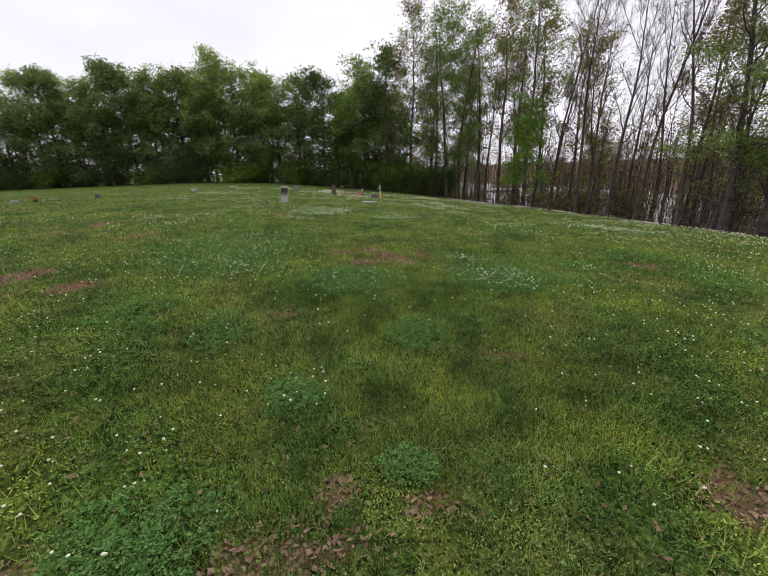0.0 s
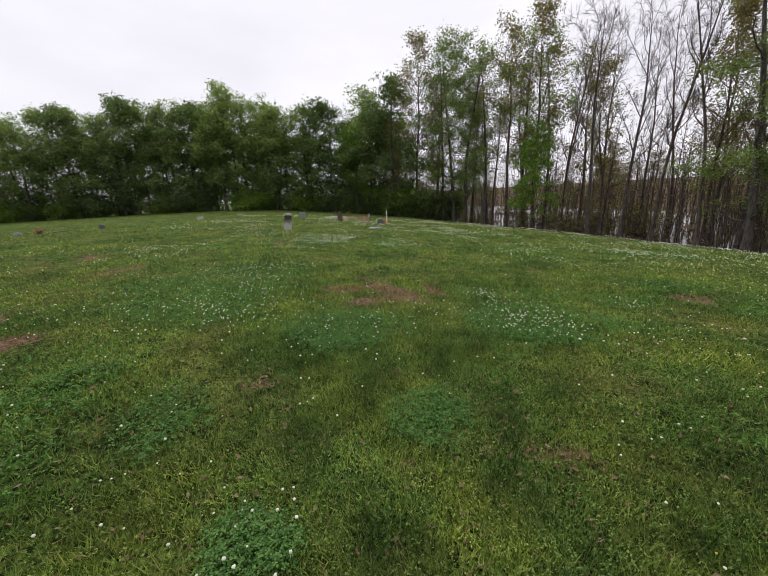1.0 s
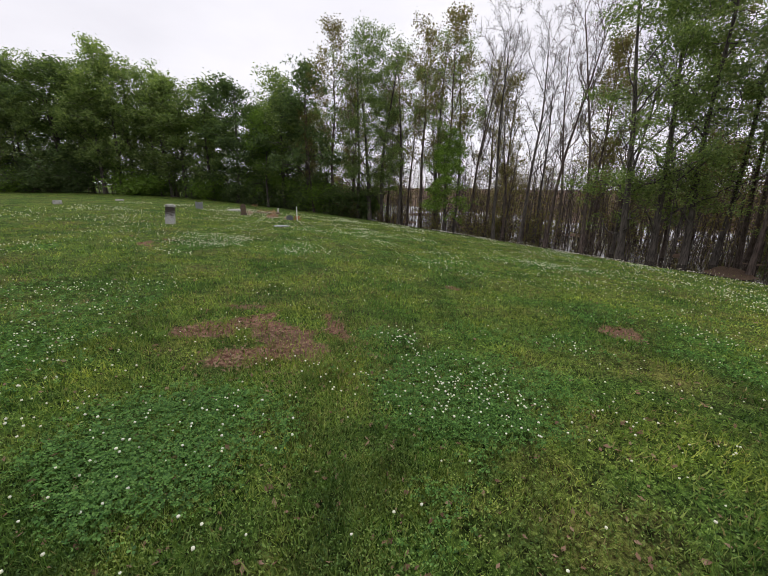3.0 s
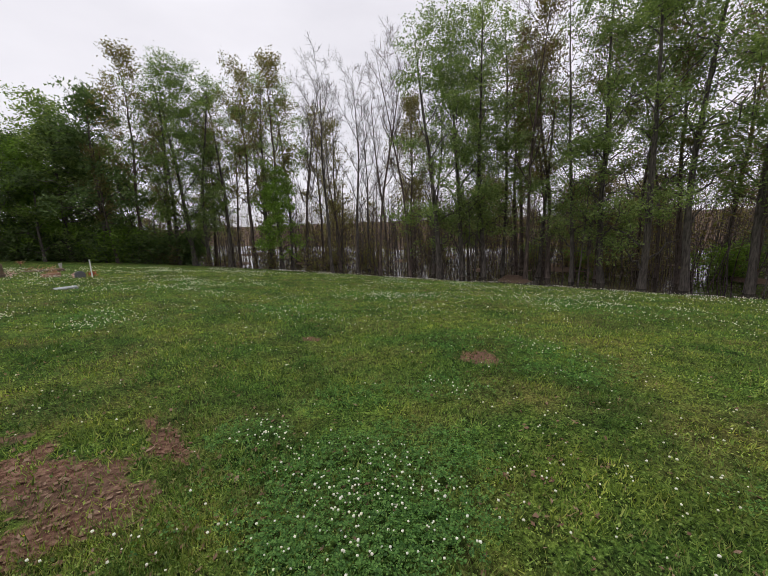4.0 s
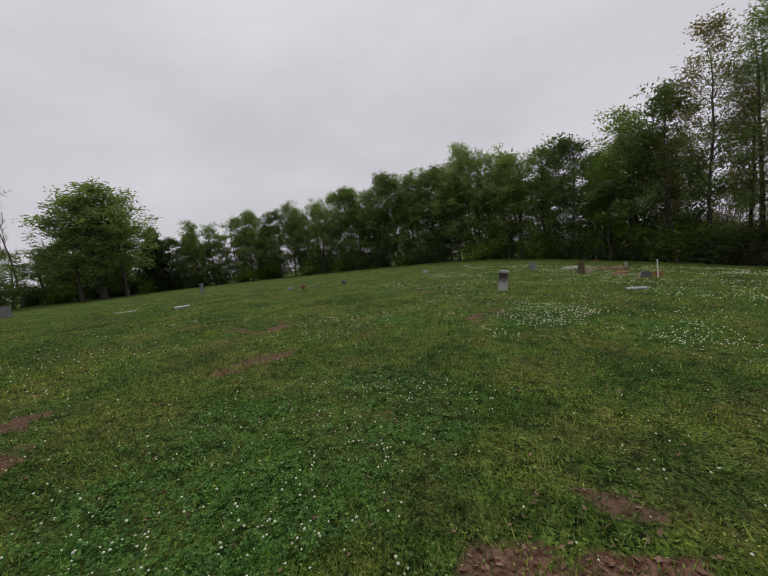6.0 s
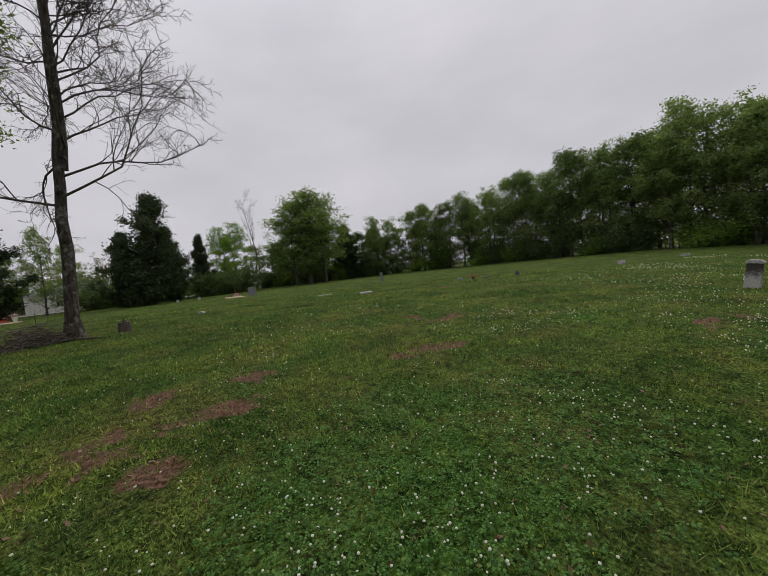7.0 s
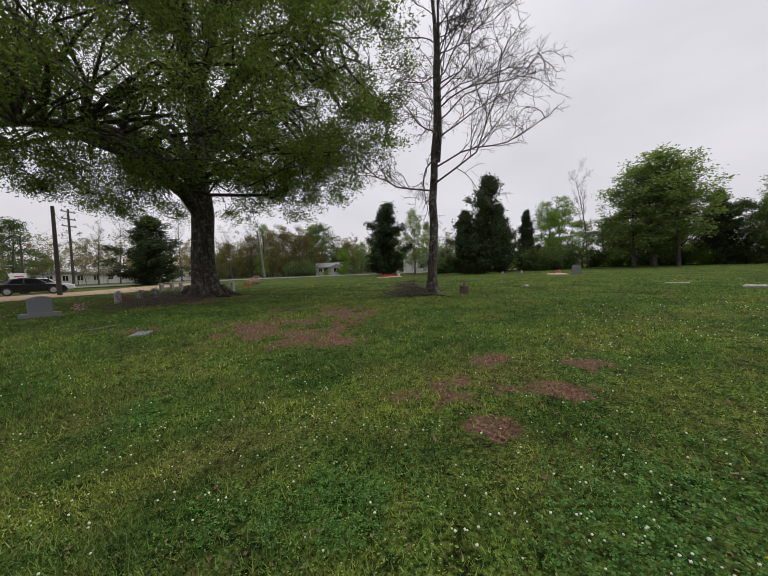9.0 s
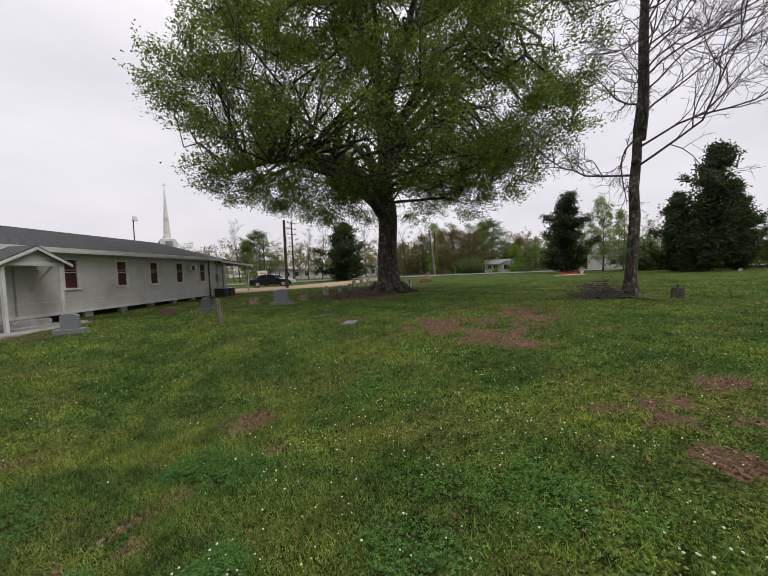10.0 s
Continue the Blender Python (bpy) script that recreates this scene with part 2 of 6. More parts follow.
def prism(profile, y0, y1, bevel=0.0, bm=None):
    """A closed outline in x, z drawn out from y0 to y1."""
    bm = bm or bmesh.new()
    lo = [bm.verts.new((x, y0, z)) for x, z in profile]
    hi = [bm.verts.new((x, y1, z)) for x, z in profile]
    n = len(profile)
    fs = [bm.faces.new(lo), bm.faces.new(hi[::-1])]
    fs += [bm.faces.new((lo[i], hi[i], hi[(i + 1) % n], lo[(i + 1) % n])) for i in range(n)]
    bmesh.ops.recalc_face_normals(bm, faces=fs)
    if bevel:
        bmesh.ops.bevel(bm, geom=list({e for f in fs for e in f.edges}), offset=bevel, segments=2, profile=0.5, affect='EDGES')
    return bm


# ---------------------------------------------------------------- materials
def shader(name, rough=0.8, metal=0.0):
    mat = bpy.data.materials.new(name)
    mat.use_nodes = True
    nt = mat.node_tree
    b = nt.nodes["Principled BSDF"]
    b.inputs["Roughness"].default_value, b.inputs["Metallic"].default_value = rough, metal
    b.inputs["Specular IOR Level"].default_value = 0.3
    return mat, nt, b


def ramp(nt, fac, stops):
    r = nt.nodes.new("ShaderNodeValToRGB")
    el = r.color_ramp.elements
    while len(el) < len(stops):
        el.new(0.5)
    for e, (p, c) in zip(el, stops):
        e.position, e.color = p, (*c, 1)
    nt.links.new(fac, r.inputs["Fac"])
    return r.outputs["Color"]


def noise_tex(nt, scale, detail=4.0, rough=0.55, coords="Object"):
    tc = nt.nodes.new("ShaderNodeTexCoord")
    n = nt.nodes.new("ShaderNodeTexNoise")
    n.inputs["Scale"].default_value, n.inputs["Detail"].default_value, n.inputs["Roughness"].default_value = scale, detail, rough
    nt.links.new(tc.outputs[coords], n.inputs["Vector"])
    return n.outputs["Fac"]


def mixed(nt, fac, a, b, mode='MIX'):
    m = nt.nodes.new("ShaderNodeMix")
    m.data_type, m.blend_type = 'RGBA', mode
    for sock, v in ((m.inputs["Factor"], fac), (m.inputs[6], a), (m.inputs[7], b)):
        if isinstance(v, (int, float)):
            sock.default_value = v
        elif isinstance(v, tuple):
            sock.default_value = (*v, 1)
        else:
            nt.links.new(v, sock)
    return m.outputs[2]


def bumped(nt, b, h, strength=0.4, distance=0.02):
    n = nt.nodes.new("ShaderNodeBump")
    n.inputs["Strength"].default_value, n.inputs["Distance"].default_value = strength, distance
    nt.links.new(h, n.inputs["Height"])
    nt.links.new(n.outputs["Normal"], b.inputs["Normal"])


def worn(name, dark, light, scale=3.0, rough=0.8, stain=None, stain_scale=0.9, metal=0.0, bump=0.3, dist=0.01, fine=40.0):
    """A surface with fine grain between two tones, and broad stains."""
    mat, nt, b = shader(name, rough, metal)
    col = ramp(nt, noise_tex(nt, fine, 3.0), [(0.3, dark), (0.7, light)])
    if stain:
        f = ramp(nt, noise_tex(nt, stain_scale * scale, 5.0, 0.65), [(0.46, (0, 0, 0)), (0.68, (1, 1, 1))])
        col = mixed(nt, f, col, stain)
    nt.links.new(col, b.inputs["Base Color"])
    bumped(nt, b, noise_tex(nt, fine * 0.6, 5.0), bump, dist)
    return mat


def leaf_mat(name, tones, through=0.42, rough=0.55, zone=None):
    """Leaves: each one takes a tone of its own, and lets some light through."""
    mat = bpy.data.materials.new(name)
    mat.use_nodes = True
    nt = mat.node_tree
    nt.nodes.clear()
    geo = nt.nodes.new("ShaderNodeNewGeometry")
    info = nt.nodes.new("ShaderNodeObjectInfo")
    add = nt.nodes.new("ShaderNodeMath")
    add.operation = 'MULTIPLY_ADD'
    nt.links.new(info.outputs["Random"], add.inputs[0])
    add.inputs[1].default_value = 0.35
    nt.links.new(geo.outputs["Random Per Island"], add.inputs[2])
    wrap = nt.nodes.new("ShaderNodeMath")
    wrap.operation = 'DIVIDE'
    nt.links.new(add.outputs[0], wrap.inputs[0])
    wrap.inputs[1].default_value = 1.35
    step = 1 / (len(tones) - 1)
    col = ramp(nt, wrap.outputs[0], [(i * step, c) for i, c in enumerate(tones)])
    if zone:
        col = mixed(nt, ramp(nt, noise_tex(nt, 1.1, 6.0, 0.6), [(0.42, (0, 0, 0)), (0.62, (1, 1, 1))]), col, mixed(nt, 1.0, col, zone, 'MULTIPLY'))
        # broad turf tone, with the shading of hummocks multiplied into the colour
        col = mixed(nt, 1.0, col, ramp(nt, noise_tex(nt, 0.55, 5.0, 0.6), [(0.38, (0.68, 0.76, 0.72)), (0.5, (1.0, 1.0, 1.0)), (0.62, (1.16, 1.14, 1.06))]), 'MULTIPLY')
    if zone:
        col = mixed(nt, 1.0, col, ramp(nt, noise_tex(nt, 2.4, 5.0, 0.65), [(0.36, (0.46, 0.52, 0.50)), (0.5, (1.0, 1.0, 1.0)), (0.64, (1.45, 1.4, 1.3))]), 'MULTIPLY')
    d, tr, gl, m1 = (nt.nodes.new("ShaderNode" + k) for k in ("BsdfDiffuse", "BsdfTranslucent", "BsdfGlossy", "MixShader"))
    m2 = nt.nodes.new("ShaderNodeMixShader")
    gl.inputs["Roughness"].default_value = rough
    gl.inputs["Color"].default_value = (0.5, 0.5, 0.5, 1)
    nt.links.new(col, d.inputs["Color"])
    warm = mixed(nt, 1.0, col, (1.0, 1.1, 0.55), 'MULTIPLY')
    nt.links.new(warm, tr.inputs["Color"])
    m1.inputs[0].default_value, m2.inputs[0].default_value = through, 0.018
    nt.links.new(d.outputs[0], m1.inputs[1])
    nt.links.new(tr.outputs[0], m1.inputs[2])
    nt.links.new(m1.outputs[0], m2.inputs[1])
    nt.links.new(gl.outputs[0], m2.inputs[2])
    out = nt.nodes.new("ShaderNodeOutputMaterial")
    nt.links.new(m2.outputs[0], out.inputs["Surface"])
    return mat


def bark_mat(name, dark, light, lichen=None):
    mat, nt, b = shader(name, 0.9)
    tc = nt.nodes.new("ShaderNodeTexCoord")
    mp = nt.nodes.new("ShaderNodeMapping")
    mp.inputs["Scale"].default_value = (9, 9, 1.6)
    nt.links.new(tc.outputs["Object"], mp.inputs["Vector"])
    n = nt.nodes.new("ShaderNodeTexNoise")
    n.inputs["Scale"].default_value, n.inputs["Detail"].default_value = 1.6, 6.0
    nt.links.new(mp.outputs["Vector"], n.inputs["Vector"])
    col = ramp(nt, n.outputs["Fac"], [(0.35, dark), (0.65, light)])
    if lichen:
        f = ramp(nt, noise_tex(nt, 5.0, 6.0, 0.7), [(0.52, (0, 0, 0)), (0.66, (1, 1, 1))])
        col = mixed(nt, f, col, lichen)
    nt.links.new(col, b.inputs["Base Color"])
    bumped(nt, b, n.outputs["Fac"], 0.8, 0.04)
    return mat


def ground_mat():
    mat, nt, b = shader("meadow", 0.95)
    b.inputs["Specular IOR Level"].default_value = 0.04
    attr = {}
    for key in ("soil", "clover", "litter", "sand"):
        a = nt.nodes.new("ShaderNodeAttribute")
        a.attribute_name = key
        attr[key] = a.outputs["Fac"]
    fine = noise_tex(nt, 38.0, 5.0, 0.7)
    mid = noise_tex(nt, 1.1, 6.0, 0.6)
    # near-black low stops paint the shade between blades into the turf colour
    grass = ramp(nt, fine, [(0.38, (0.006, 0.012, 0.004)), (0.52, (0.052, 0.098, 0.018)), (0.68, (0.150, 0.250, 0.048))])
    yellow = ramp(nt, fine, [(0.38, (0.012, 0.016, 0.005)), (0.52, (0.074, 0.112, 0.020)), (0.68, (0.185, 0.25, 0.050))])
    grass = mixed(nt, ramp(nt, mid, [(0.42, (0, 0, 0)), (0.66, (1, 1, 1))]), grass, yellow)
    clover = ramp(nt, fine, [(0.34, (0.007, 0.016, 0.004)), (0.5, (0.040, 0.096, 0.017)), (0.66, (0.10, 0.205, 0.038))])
    soil = ramp(nt, noise_tex(nt, 22.0, 6.0, 0.7), [(0.3, (0.044, 0.020, 0.014)), (0.47, (0.122, 0.063, 0.043)), (0.62, (0.245, 0.148, 0.105))])
    litter = ramp(nt, noise_tex(nt, 9.0, 6.0, 0.75), [(0.3, (0.045, 0.032, 0.024)), (0.55, (0.12, 0.082, 0.058)), (0.75, (0.20, 0.15, 0.11))])
    sand = ramp(nt, noise_tex(nt, 6.0, 6.0, 0.7), [(0.3, (0.30, 0.21, 0.14)), (0.7, (0.46, 0.35, 0.25))])
    soil = mixed(nt, ramp(nt, noise_tex(nt, 2.6, 5.0, 0.7), [(0.44, (0, 0, 0)), (0.58, (0.5, 0.5, 0.5))]), soil, litter)
    dim = nt.nodes.new("ShaderNodeMath")
    dim.operation = 'MULTIPLY'
    nt.links.new(attr["clover"], dim.inputs[0])
    dim.inputs[1].default_value = 0.92
    col = mixed(nt, dim.outputs[0], grass, clover)
    thatch = ramp(nt, noise_tex(nt, 0.85, 6.0, 0.7), [(0.45, (0, 0, 0)), (0.64, (0.55, 0.55, 0.55))])
    straw = ramp(nt, fine, [(0.34, (0.035, 0.026, 0.010)), (0.5, (0.11, 0.088, 0.032)), (0.66, (0.22, 0.185, 0.075))])
    col = mixed(nt, thatch, col, straw)
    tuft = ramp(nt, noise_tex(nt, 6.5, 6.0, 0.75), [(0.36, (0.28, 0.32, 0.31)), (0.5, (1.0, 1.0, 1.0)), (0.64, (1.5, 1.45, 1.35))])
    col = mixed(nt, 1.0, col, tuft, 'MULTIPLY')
    # darker growth in bands, plus hummock shading painted into the colour
    swathe_and_hummock_shade = ramp(nt, noise_tex(nt, 0.55, 5.0, 0.6), [(0.38, (0.68, 0.76, 0.72)), (0.5, (1.0, 1.0, 1.0)), (0.62, (1.16, 1.14, 1.06))])
    col = mixed(nt, 1.0, col, swathe_and_hummock_shade, 'MULTIPLY')
    coarse = nt.nodes.new("ShaderNodeMath")
    coarse.operation = 'MULTIPLY_ADD'
    nt.links.new(noise_tex(nt, 7.0, 5.0, 0.7), coarse.inputs[0])
    coarse.inputs[1].default_value = 1.0
    nt.links.new(attr["soil"], coarse.inputs[2])
    ragged = nt.nodes.new("ShaderNodeMath")
    ragged.operation = 'MULTIPLY_ADD'
    nt.links.new(noise_tex(nt, 30.0, 4.0, 0.7), ragged.inputs[0])
    ragged.inputs[1].default_value = 0.6
    nt.links.new(coarse.outputs[0], ragged.inputs[2])
    halved = nt.nodes.new("ShaderNodeMath")
    halved.operation = 'MULTIPLY'
    nt.links.new(ragged.outputs[0], halved.inputs[0])
    halved.inputs[1].default_value = 0.5
    bare = ramp(nt, halved.outputs[0], [(0.665, (0, 0, 0)), (0.835, (1, 1, 1))])
    col = mixed(nt, bare, col, soil)
    col = mixed(nt, attr["litter"], col, litter)
    col = mixed(nt, attr["sand"], col, sand)
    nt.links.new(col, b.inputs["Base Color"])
    bumped(nt, b, fine, 0.9, 0.03)
    return mat


M_GROUND = ground_mat()
M_BARK = bark_mat("grey_bark", (0.040, 0.034, 0.030), (0.125, 0.108, 0.094))
M_OAK_BARK = bark_mat("oak_bark", (0.022, 0.018, 0.014), (0.085, 0.07, 0.055), (0.19, 0.19, 0.165))
M_PALE_BARK = bark_mat("pale_bark", (0.07, 0.062, 0.055), (0.20, 0.185, 0.165))
M_TWIG = bark_mat("dead_twig", (0.075, 0.060, 0.050), (0.19, 0.155, 0.13))
M_RED_BARK = bark_mat("brown_bark", (0.045, 0.033, 0.028), (0.140, 0.108, 0.092))
M_LEAF = leaf_mat("spring_leaf", [(0.095, 0.138, 0.052), (0.155, 0.215, 0.078), (0.230, 0.300, 0.108), (0.320, 0.385, 0.150)], 0.55)
M_LEAF_DARK = leaf_mat("dark_leaf", [(0.062, 0.096, 0.042), (0.108, 0.158, 0.062), (0.170, 0.228, 0.088)], 0.45)
M_LEAF_FRESH = leaf_mat("fresh_leaf", [(0.106, 0.186, 0.032), (0.175, 0.278, 0.048), (0.237, 0.345, 0.069)])
M_LEAF_BUD = leaf_mat("reddish_bud", [(0.125, 0.080, 0.048), (0.200, 0.150, 0.070), (0.185, 0.195, 0.065), (0.260, 0.180, 0.110)])
M_LEAF_OAK = leaf_mat("oak_leaf", [(0.066, 0.102, 0.028), (0.112, 0.160, 0.042), (0.175, 0.230, 0.062), (0.250, 0.300, 0.092)], 0.5)
M_CEDAR = leaf_mat("cedar_needle", [(0.026, 0.040, 0.022), (0.048, 0.070, 0.034), (0.080, 0.104, 0.050)], 0.2)
M_GRASS = leaf_mat("grass_blade", [(0.014, 0.030, 0.006), (0.060, 0.112, 0.023), (0.138, 0.218, 0.047), (0.225, 0.310, 0.074), (0.32, 0.34, 0.13)], 0.3, zone=(1.2, 1.03, 0.92))
M_WEED = leaf_mat("weed_leaf", [(0.022, 0.048, 0.012), (0.080, 0.146, 0.033), (0.148, 0.238, 0.056), (0.225, 0.315, 0.090), (0.26, 0.20, 0.10)], 0.25, zone=(1.2, 1.03, 0.92))
M_STRAW = leaf_mat("straw_blade", [(0.192, 0.153, 0.061), (0.300, 0.254, 0.112), (0.156, 0.114, 0.051)], 0.2)
M_CLOVER = leaf_mat("clover_leaf", [(0.022, 0.062, 0.013), (0.064, 0.150, 0.031), (0.125, 0.245, 0.054), (0.195, 0.325, 0.082)], 0.3)
M_FLOWER = leaf_mat("clover_flower", [(0.70, 0.69, 0.60), (0.82, 0.81, 0.74), (0.68, 0.62, 0.50)], 0.25, 0.8)
M_YELLOW = leaf_mat("yellow_flower", [(0.5, 0.42, 0.03), (0.62, 0.52, 0.05)], 0.2, 0.8)

# ---------------------------------------------------------------- ground
def axis_lines(mid, fine_half):
    a = [np.arange(-fine_half, fine_half, 0.13)]
    for lo, hi, st in ((fine_half, 26, 0.34), (26, 62, 0.9), (62, 140, 5.0), (140, 900, 76.0)):
        s = np.arange(lo, hi, st)
        a += [s, -s]
    return np.unique(np.round(np.concatenate(a), 4)) + mid


gx, gy = axis_lines(-1.5, 8.5), axis_lines(5.0, 8.5)
GX, GY = np.meshgrid(gx, gy, indexing="ij")
GZ = height(GX, GY)
idx = np.arange(GX.size).reshape(GX.shape)
quads = np.stack([idx[:-1, :-1], idx[1:, :-1], idx[1:, 1:], idx[:-1, 1:]], -1).reshape(-1, 4)
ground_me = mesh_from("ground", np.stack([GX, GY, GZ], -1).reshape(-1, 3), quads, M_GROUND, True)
E_ALL = 0.94 * GX + 0.34 * GY


def near_line(x, y, p, q, half, edge):
    p, q = np.array(p), np.array(q)
    d = q - p
    t = np.clip(((x - p[0]) * d[0] + (y - p[1]) * d[1]) / (d @ d), 0, 1)
    return smooth(half + edge, half - edge, np.hypot(x - p[0] - t * d[0], y - p[1] - t * d[1]) + 1.2 * (value_noise(x, y, 1.5, 3) - 0.5) * edge * 2)


wood = np.maximum(smooth(26.8, 28.6, E_ALL + 1.5 * (fractal(GX, GY, 3.0, 2) - 0.5)), 0)
layers = {"soil": soil_at(GX, GY), "clover": clover_at(GX, GY), "litter": wood,
          "sand": np.maximum(np.maximum(near_line(GX, GY, (-7.0, -31.0), (-19.0, -30.5), 4.6, 0.5), near_line(GX, GY, (-19.0, -30.5), (-30.0, -37.5), 3.2, 0.4)), near_line(GX, GY, (-30.0, -37.5), (-43.0, -48.0), 2.6, 0.4))}
for key, values in layers.items():
    a = ground_me.attributes.new(key, 'FLOAT', 'POINT')
    a.data.foreach_set("value", values.astype(np.float32).ravel())
ground = tagged(new("ground", ground_me), "mown meadow with clover, worn reddish soil and leaf litter", "ground", kind="structure")

# ---------------------------------------------------------------- flooded wood: water
M_WATER, nt, b = shader("swamp_water", 0.03)
nt.links.new(ramp(nt, noise_tex(nt, 0.5, 4.0), [(0.35, (0.03, 0.026, 0.02)), (0.65, (0.06, 0.05, 0.04))]), b.inputs["Base Color"])
b.inputs["Specular IOR Level"].default_value = 0.5
bumped(nt, b, noise_tex(nt, 3.0, 3.0), 0.05, 0.01)
wv = [(x, y, -3.385) for x, y in ((24.5, -40), (120, -40), (120, 110), (-12, 110), (-6, 92), (7.4, 55))]
me = bpy.data.meshes.new("water")
me.from_pydata(wv, [], [list(range(len(wv)))])
me.materials.append(M_WATER)
tagged(new("water", me), "still dark floodwater standing between the trees", "water", kind="structure")

# ---------------------------------------------------------------- grass, clover and flowers
def scatter(n, r0, r1, seed):
    """Points thinning outward from the strip along which the meadow is walked."""
    g = np.random.default_rng(seed)
    r = np.exp(g.uniform(math.log(r0), math.log(r1), n))
    a = g.uniform(0, 2 * math.pi, n)
    c = g.uniform(-0.6, 5.0, n)
    return r * np.cos(a), c + r * np.sin(a), r, g


def blades(name, n, r0, r1, seed, mat, keep, tall, label):
    x, y, r, g = scatter(n, r0, r1, seed)
    ok = g.random(n) < keep(x, y)
    x, y, r = x[ok], y[ok], r[ok]
    n = len(x)
    z = height(x, y)
    h = tall * g.uniform(0.5, 1.35, n) * (0.75 + 0.5 * value_noise(x, y, 0.9, 1))
    w = (0.0018 + 0.0010 * np.maximum(r, 1.2)) * g.uniform(0.6, 1.3, n)
    a, lean, la = g.uniform(0, 6.283, n), g.uniform(0.2, 1.1, n), g.uniform(0, 6.283, n)
    ca, sa = np.cos(a) * w, np.sin(a) * w
    lx, ly = np.cos(la) * lean * h, np.sin(la) * lean * h
    V = np.stack([np.stack([x - ca, y - sa, z - 0.005], 1), np.stack([x + ca, y + sa, z - 0.005], 1), np.stack([x + lx, y + ly, z + h], 1)], 1)
    me = mesh_from(name, V.reshape(-1, 3), np.arange(3 * n).reshape(-1, 3), mat)
    return tagged(new(name, me), label, name.replace("_", " "), kind="stuff")


blades("grass", 470000, 0.5, 30, 11, M_GRASS, lambda x, y: np.clip(1.0 - 0.6 * soil_at(x, y) - 0.5 * clover_at(x, y), 0, 1) * (0.35 + 0.65 * smooth(0.35, 0.6, fractal(x, y, 0.7, 3))), 0.05, "short mown spring grass")
blades("dry_grass", 170000, 0.5, 20, 12, M_STRAW, lambda x, y: 0.10 + 0.3 * smooth(0.42, 0.66, fractal(x, y, 1.1, 6)) + 0.7 * soil_at(x, y) * (1 - soil_at(x, y)) * 4, 0.03, "dead straw-coloured grass stems lying in the turf")


def broad_leaves(name, n, r0, r1, seed, mat, keep, size, label):
    """Low broad weed leaves lying through the turf."""
    x, y, r, g = scatter(n, r0, r1, seed)
    ok = g.random(n) < keep(x, y)
    x, y, r = x[ok], y[ok], r[ok]
    n = len(x)
    pts = np.stack([x, y, height(x, y) + g.uniform(0.006, 0.045, n)], 1)
    s = (size + 0.0011 * r) * g.uniform(0.55, 1.5, n)
    a = g.uniform(0, 6.283, n)
    u = np.stack([np.cos(a) * s, np.sin(a) * s, g.uniform(-0.2, 0.9, n) * s], 1)
    v = np.stack([-np.sin(a) * s * 0.6, np.cos(a) * s * 0.6, g.uniform(-0.3, 0.3, n) * s], 1)
    V = np.stack([pts - u, pts + v, pts + u, pts - v], 1).reshape(-1, 3)
    return tagged(new(name, mesh_from(name, V, np.arange(len(V)).reshape(-1, 4), mat)), label, "weeds", kind="stuff")


broad_leaves("turf_weeds", 210000, 0.5, 15, 16, M_WEED, lambda x, y: np.clip(1.0 - 0.68 * soil_at(x, y) - 0.4 * clover_at(x, y), 0, 1), 0.0038, "small broad weed leaves mixed into the grass")


def clover_leaves(n, r0, r1, seed):
    x, y, r, g = scatter(n, r0, r1, seed)
    ok = g.random(n) < clover_at(x, y)
    x, y, r = x[ok], y[ok], r[ok]
    n = len(x)
    z = height(x, y) + g.uniform(0.02, 0.085, n)
    s = (0.0066 + 0.0014 * r) * g.uniform(0.7, 1.3, n)
    a0 = g.uniform(0, 6.283, n)
    tx, ty = g.uniform(-0.45, 0.45, n), g.uniform(-0.45, 0.45, n)
    out = []
    for k in range(3):
        a = a0 + k * 2.094
        ca, sa = np.cos(a), np.sin(a)
        for f, side in ((0.1, 0.0), (0.95, -0.62), (1.55, 0.0), (0.95, 0.62)):
            px, py = s * (f * ca - side * sa), s * (f * sa + side * ca)
            out.append(np.stack([x + px, y + py, z + tx * px + ty * py], 1))
    V = np.stack(out, 1).reshape(-1, 3)
    me = mesh_from("clover", V, np.arange(len(V)).reshape(-1, 4), M_CLOVER)
    return tagged(new("clover", me), "dark green three-leaved white clover in patches", "clover", kind="stuff")


clover_leaves(390000, 0.6, 22, 13)


